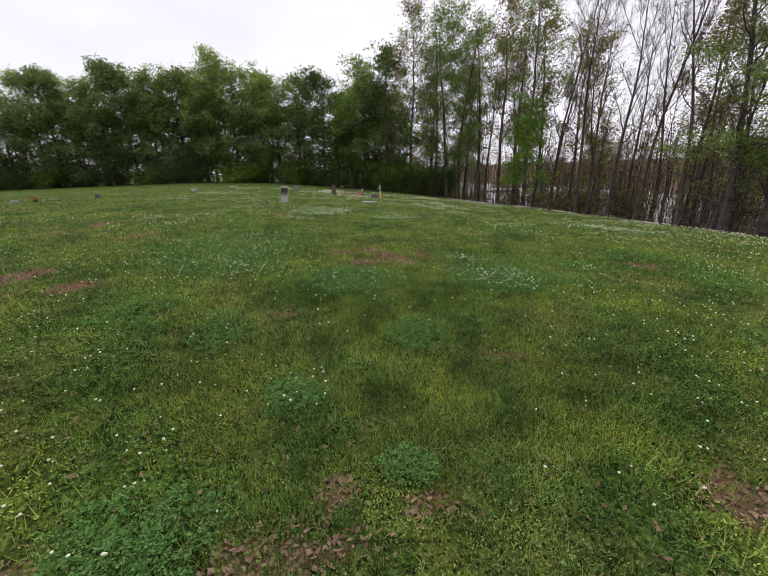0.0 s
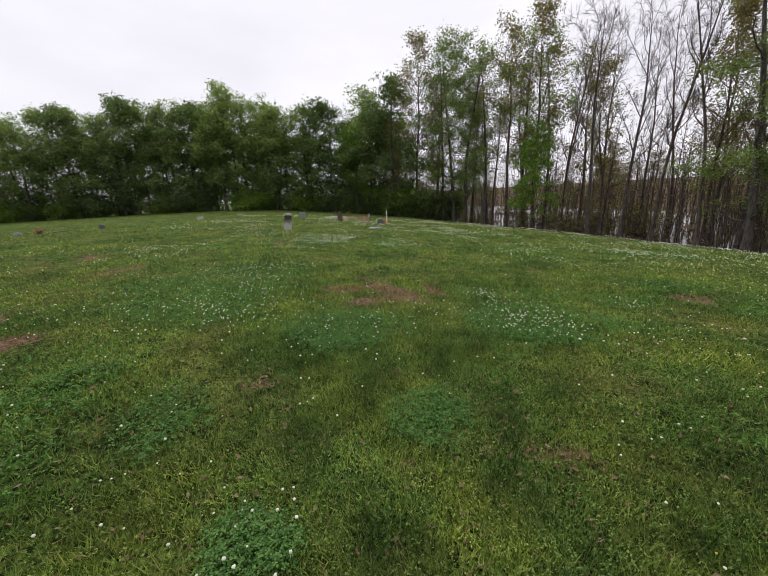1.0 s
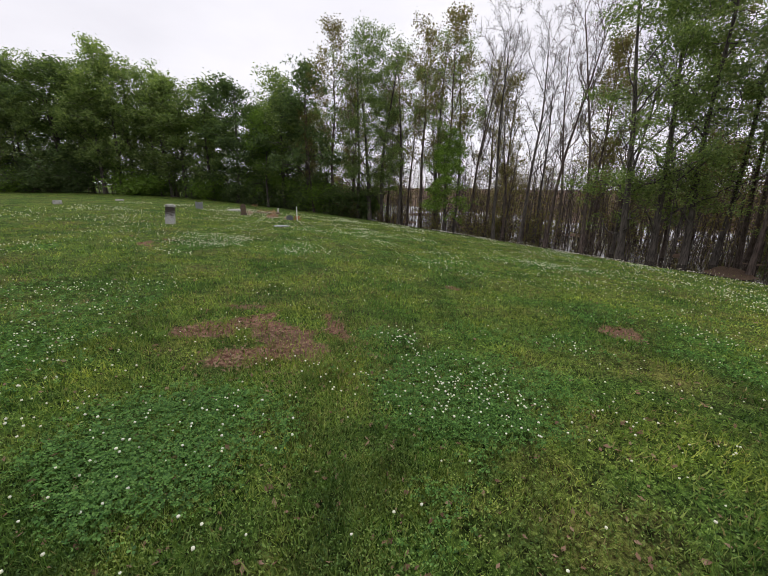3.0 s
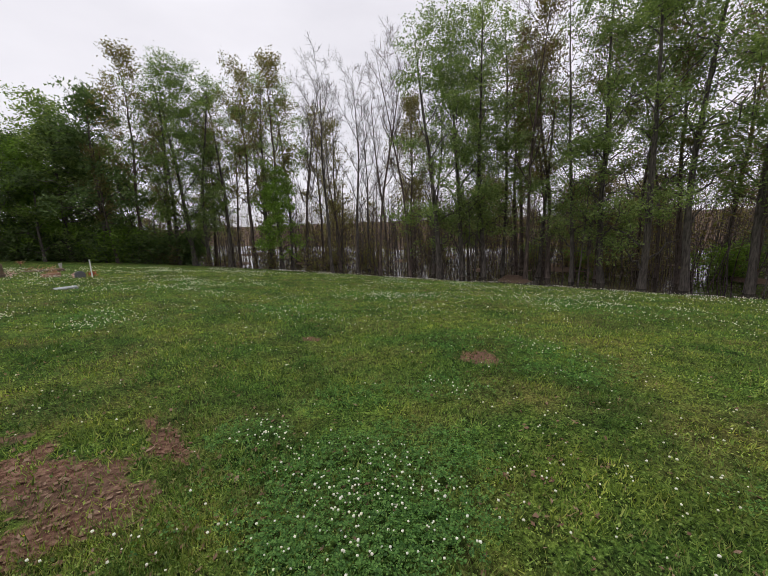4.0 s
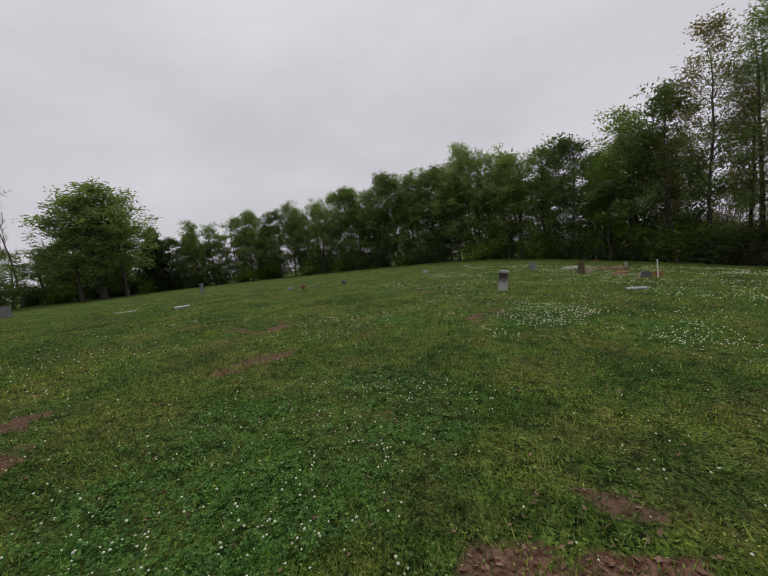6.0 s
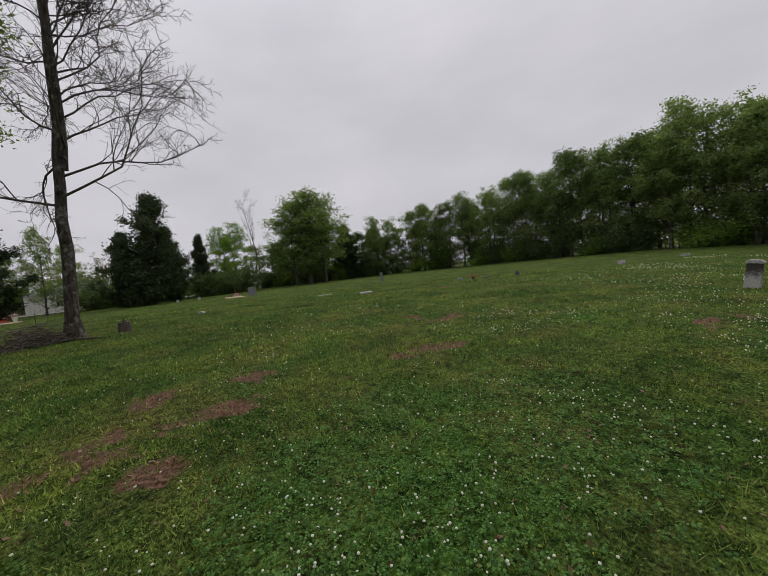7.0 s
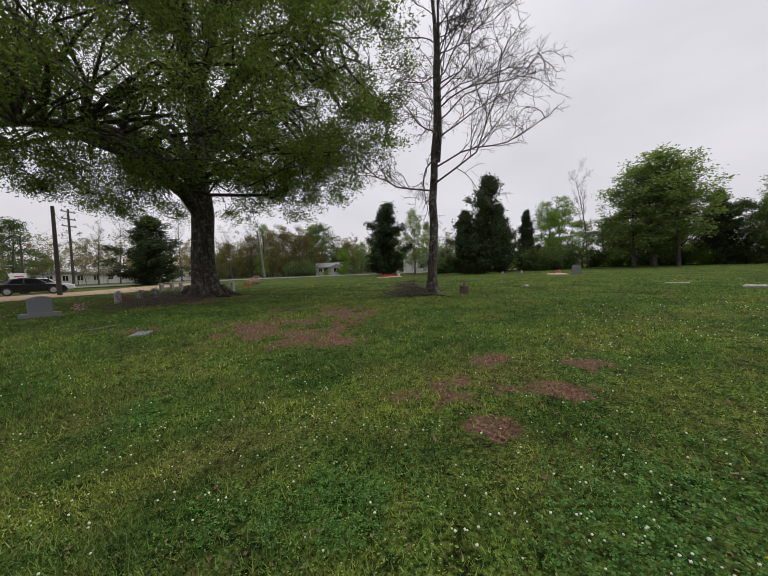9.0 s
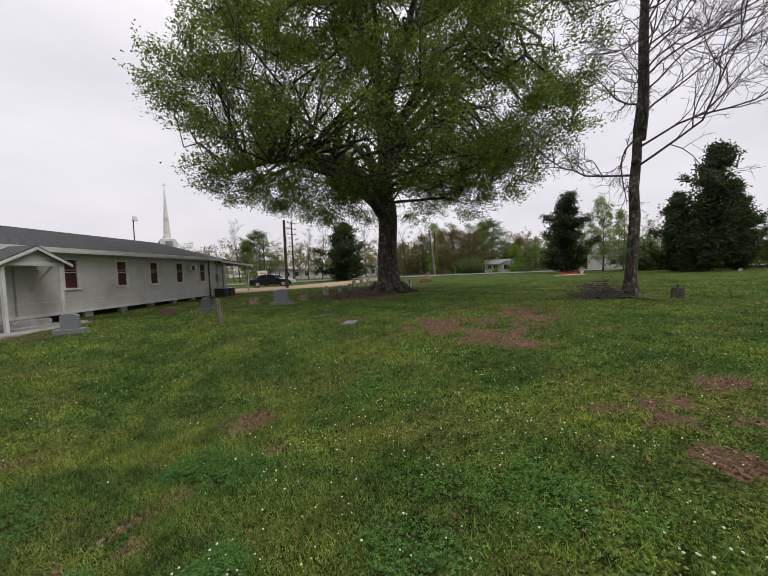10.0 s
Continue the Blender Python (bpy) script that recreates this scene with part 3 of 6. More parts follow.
def heads(name, n, r0, r1, seed, mat, keep, size, label):
    """Small round flower heads on thin stalks."""
    x, y, r, g = scatter(n, r0, r1, seed)
    ok = g.random(n) < keep(x, y)
    x, y, r = x[ok], y[ok], r[ok]
    n = len(x)
    h = g.uniform(0.05, 0.12, n)
    z = height(x, y) + h
    s = size * g.uniform(0.7, 1.25, n) * (0.85 + 0.022 * r)
    ico = bmesh.new()
    bmesh.ops.create_icosphere(ico, subdivisions=1, radius=1.0)
    iv = np.array([v.co[:] for v in ico.verts])
    ifc = np.array([[v.index for v in f.verts] for f in ico.faces])
    ico.free()
    V = iv[None] * s[:, None, None] * np.array([1, 1, 0.85]) * g.uniform(0.85, 1.15, (n, len(iv), 1)) + np.stack([x, y, z], 1)[:, None]
    F = ifc[None] + (np.arange(n) * len(iv))[:, None, None]
    me = mesh_from(name, V.reshape(-1, 3), F.reshape(-1, 3), mat)
    ob = tagged(new(name, me), label, name.replace("_", " "), kind="stuff")
    near = r < 6
    a = np.stack([x, y, z], 1)[near]
    w = 0.0013
    lo = a - np.array([0, 0, 0.1])
    SV = np.stack([lo + [-w, 0, 0], lo + [w, 0, 0], a + [w, 0, 0], a + [-w, 0, 0]], 1).reshape(-1, 3)
    stalk = child("stalk", mesh_from("stalk", SV, np.arange(len(SV)).reshape(-1, 4), M_CLOVER), ob)
    return ob


heads("clover_flowers", 125000, 0.9, 26, 14, M_FLOWER, lambda x, y: np.clip(np.maximum(flower_at(x, y) * 0.46 * smooth(0.4, 4.2, np.hypot(x, y - 2.0)), 0.10 * blob(x, y, -0.67, 2.35, 0.2, 0.2)), 0, 1), 0.0084, "round white clover flower heads dotted over the meadow")


def flower_drifts(count, seed):
    """The thick drifts of white flowers farther off."""
    g = np.random.default_rng(seed)
    x, y = g.uniform(-13, 26, count), g.uniform(-1.0, 36, count)
    dens = flower_at(x, y)
    ok = g.random(count) < np.clip(dens - 0.05, 0, 1) * 0.33 * smooth(4.5, 9.0, np.hypot(x, y - 4))
    x, y = x[ok], y[ok]
    n = len(x)
    r = np.hypot(x, y - 4)
    s = (0.0095 + 0.0004 * r) * g.uniform(0.7, 1.3, n)
    z = height(x, y) + g.uniform(0.05, 0.12, n)
    o = np.array([[1, 0, 0], [0, 1, 0], [-1, 0, 0], [0, -1, 0], [0, 0, 1], [0, 0, -1]], float)
    f = np.array([[0, 1, 4], [1, 2, 4], [2, 3, 4], [3, 0, 4], [1, 0, 5], [2, 1, 5], [3, 2, 5], [0, 3, 5]])
    V = o[None] * s[:, None, None] + np.stack([x, y, z], 1)[:, None]
    F = f[None] + (6 * np.arange(n))[:, None, None]
    ob = new("clover_flower_drifts", mesh_from("clover_flower_drifts", V.reshape(-1, 3), F.reshape(-1, 3), M_FLOWER))
    return tagged(ob, "drifts of white clover flowers across the hill", "clover flowers", kind="stuff")


flower_drifts(560000, 17)
heads("yellow_flowers", 2600, 0.7, 14, 15, M_YELLOW, lambda x, y: np.clip(0.02 + blob(x, y, -5.6, 6.6, 1.2, 1.6, 0) * 0.8 + blob(x, y, -3.4, 5.6, 0.8, 0.8, 0) * 0.4, 0, 1), 0.006, "tiny yellow wild flowers low in the grass")

# ---------------------------------------------------------------- trees
def tube(P, Rr, sides, acc):
    """Adds a tapering tube along the points P to the lists acc = (verts, quads, count)."""
    V, F, count = acc
    n = len(P)
    T = np.gradient(P, axis=0)
    T /= np.linalg.norm(T, axis=1)[:, None] + 1e-9
    ref = np.array([0.31, 0.95, 0.05]) if abs(T[0][2]) > 0.7 else np.array([0.0, 0.0, 1.0])
    A = np.cross(T, ref)
    A /= np.linalg.norm(A, axis=1)[:, None] + 1e-9
    B = np.cross(T, A)
    ang = np.arange(sides) * 2 * math.pi / sides
    ring = P[:, None] + Rr[:, None, None] * (np.cos(ang)[None, :, None] * A[:, None] + np.sin(ang)[None, :, None] * B[:, None])
    start = count[0]
    count[0] += n * sides
    V.append(ring.reshape(-1, 3))
    i = start + np.arange((n - 1) * sides).reshape(n - 1, sides)
    j = np.roll(i, -1, axis=1)
    F.append(np.stack([i, j, j + sides, i + sides], -1).reshape(-1, 4))


def line(g, p, d, length, n, crook, rise):
    """A wandering branch from p in direction d."""
    pts = [np.array(p, float)]
    d = np.array(d, float)
    for _ in range(n - 1):
        d = d + g.normal(0, crook, 3) + np.array([0, 0, rise])
        d /= np.linalg.norm(d)
        pts.append(pts[-1] + d * length / (n - 1))
    return np.array(pts)


def way(az, el):
    return np.array([math.cos(el) * math.cos(az), math.cos(el) * math.sin(az), math.sin(el)])


def leaves(points, size, g, mat, name, droop=0.0):
    """Small pointed leaf clumps, one about each point."""
    points = np.concatenate([points, points[g.integers(len(points), size=int(0.8 * len(points)))] + g.normal(0, size * 1.2, (int(0.8 * len(points)), 3))])
    n = len(points)
    s = 0.72 * size * g.uniform(0.6, 1.35, n)
    u = g.normal(size=(n, 3))
    u[:, 2] = u[:, 2] * 0.6 - droop
    u /= np.linalg.norm(u, axis=1)[:, None]
    v = np.cross(u, g.normal(size=(n, 3)))
    v /= np.linalg.norm(v, axis=1)[:, None]
    k = np.cross(u, v)
    u, v, k = u * s[:, None], v * (s * 0.55)[:, None], k * (s * 0.22)[:, None]
    V = np.stack([points - u, points + u + v + k, points + u - v + k], 1).reshape(-1, 3)
    return mesh_from(name, V, np.arange(3 * n).reshape(-1, 3), mat)


def tree_kind(seed, H, r0, first, limbs, spread, shape, rise, leaf, leaf_size, mats, twigs=5, clump=3, lean=0.0, sub=5, twig_len=0.42, limb_el=(0.2, 0.9), jitter=0.3, leaf_from=0.3):
    """One tree, H metres high: a trunk with limbs, boughs and twigs, and a crown of single leaves."""
    g = np.random.default_rng(seed)
    wood, tips = ([], [], [0]), []
    n = 12
    trunk = line(g, (0, 0, -0.25), (lean, 0, 1), H * 0.97 + 0.25, n, 0.045, 0.06)
    t = np.linspace(0, 1, n)
    tr = r0 * (1 - t) ** 0.85 + 0.012
    tr[0] *= 1.45
    tube(trunk, tr, 9, wood)
    for i in range(limbs):
        f = first + (1 - first) * (i + g.uniform(0, 0.9)) / limbs
        f = min(f, 0.985)
        p = np.array([np.interp(f, t, trunk[:, k]) for k in range(3)])
        q = (f - first) / (1 - first)
        L = spread * {"round": 0.45 + 0.75 * math.sin(math.pi * min(1, 0.12 + 0.85 * q)) ** 0.8 * (1 - 0.25 * q), "cone": 1.05 - 0.95 * q, "column": 0.75 + 0.3 * math.sin(math.pi * q) - 0.35 * q,
                      "vase": 0.55 + 0.5 * q - 0.35 * q * q}[shape] * g.uniform(0.75, 1.2)
        az = i * 2.4 + g.uniform(-0.5, 0.5)
        el = limb_el[0] + (limb_el[1] - limb_el[0]) * q + g.uniform(-0.15, 0.15)
        limb = line(g, p, way(az, el), L, 7, 0.13, rise)
        lr = np.interp(f, t, tr) * 0.45 * (1 - np.linspace(0, 0.9, 7))
        tube(limb, lr + 0.006, 5, wood)
        for j in range(sub):
            s = 0.25 + 0.75 * (j + g.uniform(0, 1)) / sub
            s = min(s, 0.99)
            pb = np.array([np.interp(s, np.linspace(0, 1, 7), limb[:, k]) for k in range(3)])
            Lb = L * twig_len * (1.15 - 0.6 * s) * g.uniform(0.7, 1.2)
            d = limb[min(6, int(s * 6) + 1)] - limb[int(s * 6) if s < 0.99 else 5]
            d = d / (np.linalg.norm(d) + 1e-9) + 0.9 * way(g.uniform(0, 6.283), g.uniform(-0.4, 0.9))
            bough = line(g, pb, d / np.linalg.norm(d), Lb, 5, 0.2, rise)
            br = np.interp(s, np.linspace(0, 1, 7), lr) * 0.5 * (1 - np.linspace(0, 0.85, 5))
            tube(bough, br + 0.004, 4, wood)
            for _ in range(twigs):
                e = g.uniform(0.15, 1.0)
                pt = np.array([np.interp(e, np.linspace(0, 1, 5), bough[:, k]) for k in range(3)])
                d2 = (bough[-1] - bough[0]) / (Lb + 1e-9) + 0.9 * g.normal(size=3) * 0.7
                tw = line(g, pt, d2 / (np.linalg.norm(d2) + 1e-9), Lb * g.uniform(0.4, 0.8), 3, 0.22, rise)
                tube(tw, np.array([0.010, 0.007, 0.003]) * (0.6 + H / 45), 3, wood)
                if s > leaf_from * 0.6:
                    for _ in range(clump):
                        tips.append(tw[g.integers(1, 3)] + g.normal(0, jitter, 3))
    V, F = np.concatenate(wood[0]), np.concatenate(wood[1])
    base = tagged(empty("tree", pose(0, 0, -200)))
    child("trunk", mesh_from("trunk", V, F, mats[0], True), base)
    if leaf and tips:
        tips = np.array(tips)
        if len(tips) > leaf:
            tips = tips[g.permutation(len(tips))[:leaf]]
        child("crown", leaves(tips, leaf_size, g, mats[1], "crown"), base)
    return base


def crowned(name, seed, H, r0, low, wide, clusters, per, size, mats, shape=0.75, trunk_sides=9, forks=9, spreadc=0.55, limb_r=0.42, flat=0.75, shellness=0.6, sprays=0, spray=0.7):
    """A tree whose limbs reach clumps of leaves all through an uneven crown. low: the height where the crown begins."""
    g = np.random.default_rng(seed)
    wood, tips = ([], [], [0]), []
    n = 12
    t = np.linspace(0, 1, n)
    trunk = line(g, (0, 0, -0.25), (0, 0, 1), H * 0.96, n, 0.035, 0.06)
    tr = r0 * (1 - t) ** 0.8 + 0.012
    tr[0] *= 1.4
    tube(trunk, tr, trunk_sides, wood)
    lobes = [(g.uniform(0, 6.283), g.uniform(0.15, 0.9), g.uniform(-0.3, 0.35)) for _ in range(9)]

    def radius(az, f):
        r = math.sin(math.pi * min(1.0, max(0.0, 0.06 + 0.94 * f)) ** shape) ** 0.7
        for la, lf, amp in lobes:
            r *= 1 + amp * math.exp(-((math.cos(az - la) - 1) ** 2) / 0.3 - ((f - lf) / 0.22) ** 2)
        return wide / 2 * r

    limbs = []
    for i in range(forks):
        f = (i + g.uniform(0.1, 0.9)) / forks
        az = i * 2.4 + g.uniform(-0.4, 0.4)
        z = low + (H - low) * f
        end = np.array([radius(az, f) * 0.8 * math.cos(az), radius(az, f) * 0.8 * math.sin(az), z])
        zs = max(low * 0.7, z - (0.35 + 0.4 * g.random()) * np.hypot(end[0], end[1]) - 0.3)
        p = np.array([np.interp(min(zs / (H * 0.96), 0.97), t, trunk[:, k]) for k in range(3)])
        s = np.linspace(0, 1, 7)[:, None]
        bend = np.array([0, 0, 0.18 * np.linalg.norm(end - p)]) * np.sin(math.pi * s) * g.uniform(-0.6, 0.9)
        L = p + (end - p) * s + bend + g.normal(0, 0.05 * np.linalg.norm(end - p), (7, 3)) * np.sin(math.pi * s)
        tube(L, np.interp(zs / (H * 0.96), t, tr) * limb_r * (1 - np.linspace(0, 0.85, 7)) + 0.006, 5, wood)
        limbs.append(L)
    nodes = np.concatenate(limbs + [trunk[5:]])
    anchors = []
    for number in range(sprays + clusters):
        f = g.beta(1.25, 1.15)
        az = g.uniform(0, 6.283)
        q = radius(az, f) * g.random() ** (0.5 * (1 - shellness) + 0.2)
        c = np.array([q * math.cos(az), q * math.sin(az), low + (H - low) * f])
        if number < sprays:
            anchors.append(c)
        elif sprays:
            c = anchors[number % sprays] + g.normal(0, spray, 3) * np.array([1, 1, 0.8 * flat])
        c[2] = max(c[2], 0.5)
        below = nodes[nodes[:, 2] < c[2] + 0.4]
        below = below if len(below) else nodes
        d = np.linalg.norm(below - c, axis=1)
        b0 = below[np.argmin(d)]
        s = np.linspace(0, 1, 4)[:, None]
        L = b0 + (c - b0) * s + g.normal(0, 0.07 * (d.min() + 0.1), (4, 3)) * np.sin(math.pi * s)
        tube(L, np.linspace(0.012 + 0.012 * d.min(), 0.006, 4), 3, wood)
        nodes = np.concatenate([nodes, L[1:]]) if number < sprays else nodes
        m = int(per * g.uniform(0.5, 1.5))
        tips.append(c + g.normal(0, spreadc, (m, 3)) * np.array([1, 1, flat]))
    base = empty(name, pose(0, 0, -200))
    child("trunk", mesh_from("trunk", np.concatenate(wood[0]), np.concatenate(wood[1]), mats[0], True), base)
    tips = np.concatenate(tips)
    child("crown", leaves(tips, size, g, mats[1], "crown"), base)
    return base


def bare_pole_kind(seed, H, r0):
    """A thin leafless swamp sapling."""
    g = np.random.default_rng(seed)
    wood = ([], [], [0])
    trunk = line(g, (0, 0, -0.3), (g.uniform(-0.08, 0.08), g.uniform(-0.08, 0.08), 1), H, 9, 0.05, 0.05)
    t = np.linspace(0, 1, 9)
    tube(trunk, r0 * (1 - 0.9 * t), 6, wood)
    for i in range(22):
        f = g.uniform(0.22, 0.97)
        p = np.array([np.interp(f, t, trunk[:, k]) for k in range(3)])
        b = line(g, p, way(g.uniform(0, 6.283), g.uniform(0.2, 1.0)), H * g.uniform(0.06, 0.16), 5, 0.16, 0.08)
        tube(b, np.linspace(r0 * 0.28, 0.005, 5), 4, wood)
        for _ in range(3):
            tw = line(g, b[g.integers(1, 4)], way(g.uniform(0, 6.283), g.uniform(0, 1.0)), H * 0.05, 3, 0.2, 0.08)
            tube(tw, np.array([0.009, 0.007, 0.004]), 3, wood)
    base = empty("sapling", pose(0, 0, -200))
    child("trunk", mesh_from("trunk", np.concatenate(wood[0]), np.concatenate(wood[1]), M_RED_BARK if seed % 2 else M_BARK, True), base)
    return base


def shrub_kind(seed, H, W, mat, leaf=1900):
    g = np.random.default_rng(seed)
    wood, tips = ([], [], [0]), []
    for i in range(9):
        st = line(g, (g.normal(0, 0.15), g.normal(0, 0.15), -0.1), way(i * 0.7, g.uniform(0.75, 1.35)), H * g.uniform(0.7, 1.1), 6, 0.14, 0.0)
        tube(st, np.linspace(0.03, 0.006, 6), 4, wood)
        for _ in range(7):
            tw = line(g, st[g.integers(1, 6)], way(g.uniform(0, 6.283), g.uniform(-0.2, 0.9)), W * g.uniform(0.15, 0.4), 4, 0.2, 0)
            tube(tw, np.array([0.009, 0.008, 0.006, 0.003]), 3, wood)
            for _ in range(leaf // 63):
                tips.append(tw[g.integers(0, 4)] + g.normal(0, 0.25, 3))
    base = empty("shrub", pose(0, 0, -200))
    child("stem", mesh_from("stem", np.concatenate(wood[0]), np.concatenate(wood[1]), M_RED_BARK, True), base)
    child("foliage", leaves(np.array(tips), 0.115, g, mat, "foliage"), base)
    return base


def cedar_kind(seed, H, wide, tiers=19):
    """A dense ragged evergreen: many short rising limbs, longest low down, each feathered with sprays."""
    g = np.random.default_rng(seed)
    wood, tips = ([], [], [0]), []
    trunk = line(g, (0, 0, -0.2), (0, 0, 1), H * 0.96, 10, 0.03, 0.06)
    t = np.linspace(0, 1, 10)
    tube(trunk, 0.22 * (1 - t) ** 0.8 + 0.012, 8, wood)
    for i in range(tiers):
        f = 0.03 + 0.95 * (i / (tiers - 1)) ** 1.1
        for k in range(7):
            az = g.uniform(0, 6.283)
            reach = wide / 2 * (0.55 + 0.45 * min(1, f / 0.14)) * (1 - f) ** 0.6 * g.uniform(0.35, 1.0) * (1 + 0.28 * math.sin(3 * az + 9 * f) + 0.2 * math.sin(2 * az - 17 * f)) + 0.25
            p = np.array([np.interp(f, t, trunk[:, c]) for c in range(3)])
            L = line(g, p, way(az, g.uniform(0.1, 0.7)), reach, 5, 0.1, 0.07)
            tube(L, np.linspace(0.035 * (1 - f) + 0.008, 0.005, 5), 3, wood)
            for e in range(1, 5):
                m = int(17 * reach ** 0.5 * (0.5 + 0.3 * e))
                tips.append(L[e] + g.normal(0, 0.24, (m, 3)) * np.array([1, 1, 0.8]) + np.array([0, 0, 0.1]))
    base = empty("cedar_tree", pose(0, 0, -200))
    child("trunk", mesh_from("trunk", np.concatenate(wood[0]), np.concatenate(wood[1]), M_RED_BARK, True), base)
    child("crown", leaves(np.concatenate(tips), 0.19, g, M_CEDAR, "crown"), base)
    return base


KINDS = {
    "green": [crowned("tree", 21, 15, 0.18, 2.6, 7.2, 128, 34, 0.17, (M_BARK, M_LEAF), sprays=50, spreadc=0.34, spray=0.75), crowned("tree", 22, 15, 0.17, 3.2, 6.4, 108, 34, 0.17, (M_BARK, M_LEAF), 0.8, sprays=46, spreadc=0.34, spray=0.75), crowned("tree", 20, 15, 0.18, 2.2, 6.8, 108, 34, 0.17, (M_BARK, M_LEAF), 0.65, sprays=46, spreadc=0.34, spray=0.75)],
    "dark": [crowned("tree", 23, 15, 0.22, 1.6, 9.0, 190, 34, 0.19, (M_BARK, M_LEAF_DARK), 0.7, sprays=56, spreadc=0.36, spray=0.8), crowned("tree", 24, 15, 0.19, 2.0, 7.4, 165, 34, 0.19, (M_BARK, M_LEAF_DARK), 0.8, sprays=50, spreadc=0.36, spray=0.8)],
    "fresh": [crowned("tree", 25, 15, 0.17, 2.0, 6.8, 160, 30, 0.18, (M_BARK, M_LEAF_FRESH), 0.7, sprays=38, spreadc=0.36)],
    "airy": [crowned("tree", 26, 20, 0.20, 3.4, 6.8, 84, 44, 0.112, (M_BARK, M_LEAF), 0.85, forks=16, spreadc=0.34, flat=0.6, sprays=70, spray=0.75), crowned("tree", 27, 20, 0.17, 2.6, 5.8, 76, 44, 0.112, (M_BARK, M_LEAF), 0.8, forks=16, spreadc=0.34, flat=0.6, sprays=64, spray=0.75), crowned("tree", 19, 20, 0.18, 5.0, 6.2, 64, 44, 0.112, (M_BARK, M_LEAF), 0.9, forks=14, spreadc=0.34, flat=0.6, sprays=54, spray=0.75)],
    "lush": [crowned("tree", 48, 20, 0.22, 2.2, 8.4, 138, 52, 0.112, (M_BARK, M_LEAF), 0.75, forks=18, spreadc=0.36, flat=0.65, sprays=100, spray=0.8)],
    "bud": [tree_kind(28, 18, 0.18, 0.34, 15, 4.2, "vase", 0.08, 3000, 0.13, (M_RED_BARK, M_LEAF_BUD), clump=10, twigs=4, limb_el=(0.7, 1.15)), tree_kind(29, 18, 0.16, 0.30, 16, 3.4, "round", 0.07, 3400, 0.13, (M_RED_BARK, M_LEAF_BUD), clump=10, twigs=4, limb_el=(0.5, 1.1))],
    "bare": [tree_kind(30, 18, 0.15, 0.34, 13, 5.6, "vase", 0.07, 0, 0, (M_BARK, None), limb_el=(0.95, 1.25), sub=9, twigs=8, twig_len=0.34), tree_kind(31, 18, 0.13, 0.40, 11, 4.8, "vase", 0.08, 0, 0, (M_RED_BARK, None), limb_el=(0.9, 1.2), sub=9, twigs=8, twig_len=0.36)],
    "cedar": [cedar_kind(32, 12, 8.6), cedar_kind(33, 12, 7.6)],
    "russet": [crowned("tree", 46, 15, 0.2, 1.0, 9.0, 170, 40, 0.19, (M_RED_BARK, M_LEAF_BUD), 0.8), crowned("tree", 47, 15, 0.2, 1.5, 10.0, 170, 40, 0.19, (M_RED_BARK, M_LEAF_BUD), 0.7)],
    "sapling": [bare_pole_kind(34 + i, 9, 0.055 + 0.012 * (i % 3)) for i in range(5)],
    "shrub": [shrub_kind(41, 2.6, 3.4, M_LEAF_DARK), shrub_kind(42, 3.0, 3.2, M_LEAF_DARK), shrub_kind(43, 2.2, 3.0, M_LEAF_FRESH)],
    "brush": [shrub_kind(44, 2.4, 3.0, M_LEAF_BUD, 500), shrub_kind(45, 2.0, 2.6, M_LEAF_BUD, 420)],
}
FULL = {"green": 15, "dark": 15, "fresh": 15, "airy": 20, "lush": 20, "bud": 18, "russet": 15, "bare": 18, "cedar": 12, "sapling": 9, "shrub": 2.6, "brush": 2.3}
LABEL = {"green": ("spring-green broadleaf tree at the edge of the wood", "tree"), "dark": ("dense dark green broadleaf tree in the tree line", "tree"),
         "fresh": ("broadleaf tree with fresh yellow-green leaves", "tree"), "airy": ("tall slender tree with airy green foliage by the flooded wood", "tree"),
         "lush": ("tall full tree with bright green spring leaves beside the flooded wood", "tree"), "bud": ("tall thin tree with reddish brown spring buds", "tree"), "russet": ("round brownish tree just coming into bud", "tree"), "bare": ("tall leafless tree with fine upright twigs", "tree"),
         "cedar": ("dense dark evergreen cedar with a ragged outline", "cedar tree"), "sapling": ("thin leafless sapling standing in the flooded wood", "sapling"),
         "shrub": ("low leafy green shrub under the trees", "shrub"), "brush": ("twiggy brown undergrowth with few leaves", "shrub")}
GROUP = {"sapling": "saplings in the flooded wood", "shrub": "shrubs along the tree line", "brush": "undergrowth in the wood"}
EYE = np.array([0.0, 4.5, 1.68])
tg = np.random.default_rng(77)


def plant(kind, x, y, tall, wide=1.0, which=None):
    k = KINDS[kind]
    src = k[int(tg.integers(len(k))) if which is None else which]
    s = tall / FULL[kind]
    m = pose(x, y, float(height(x, y)) - 0.05, 0, 0, float(tg.uniform(0, 360))) @ Matrix.Diagonal((s * wide, s * wide, s, 1))
    ob = copy_thing(src, m)
    return tagged(ob, *LABEL[kind], GROUP.get(kind, "trees of the wood"))


def polar(az, d):
    return EYE[0] + d * math.sin(radians(az)), EYE[1] + d * math.cos(radians(az))


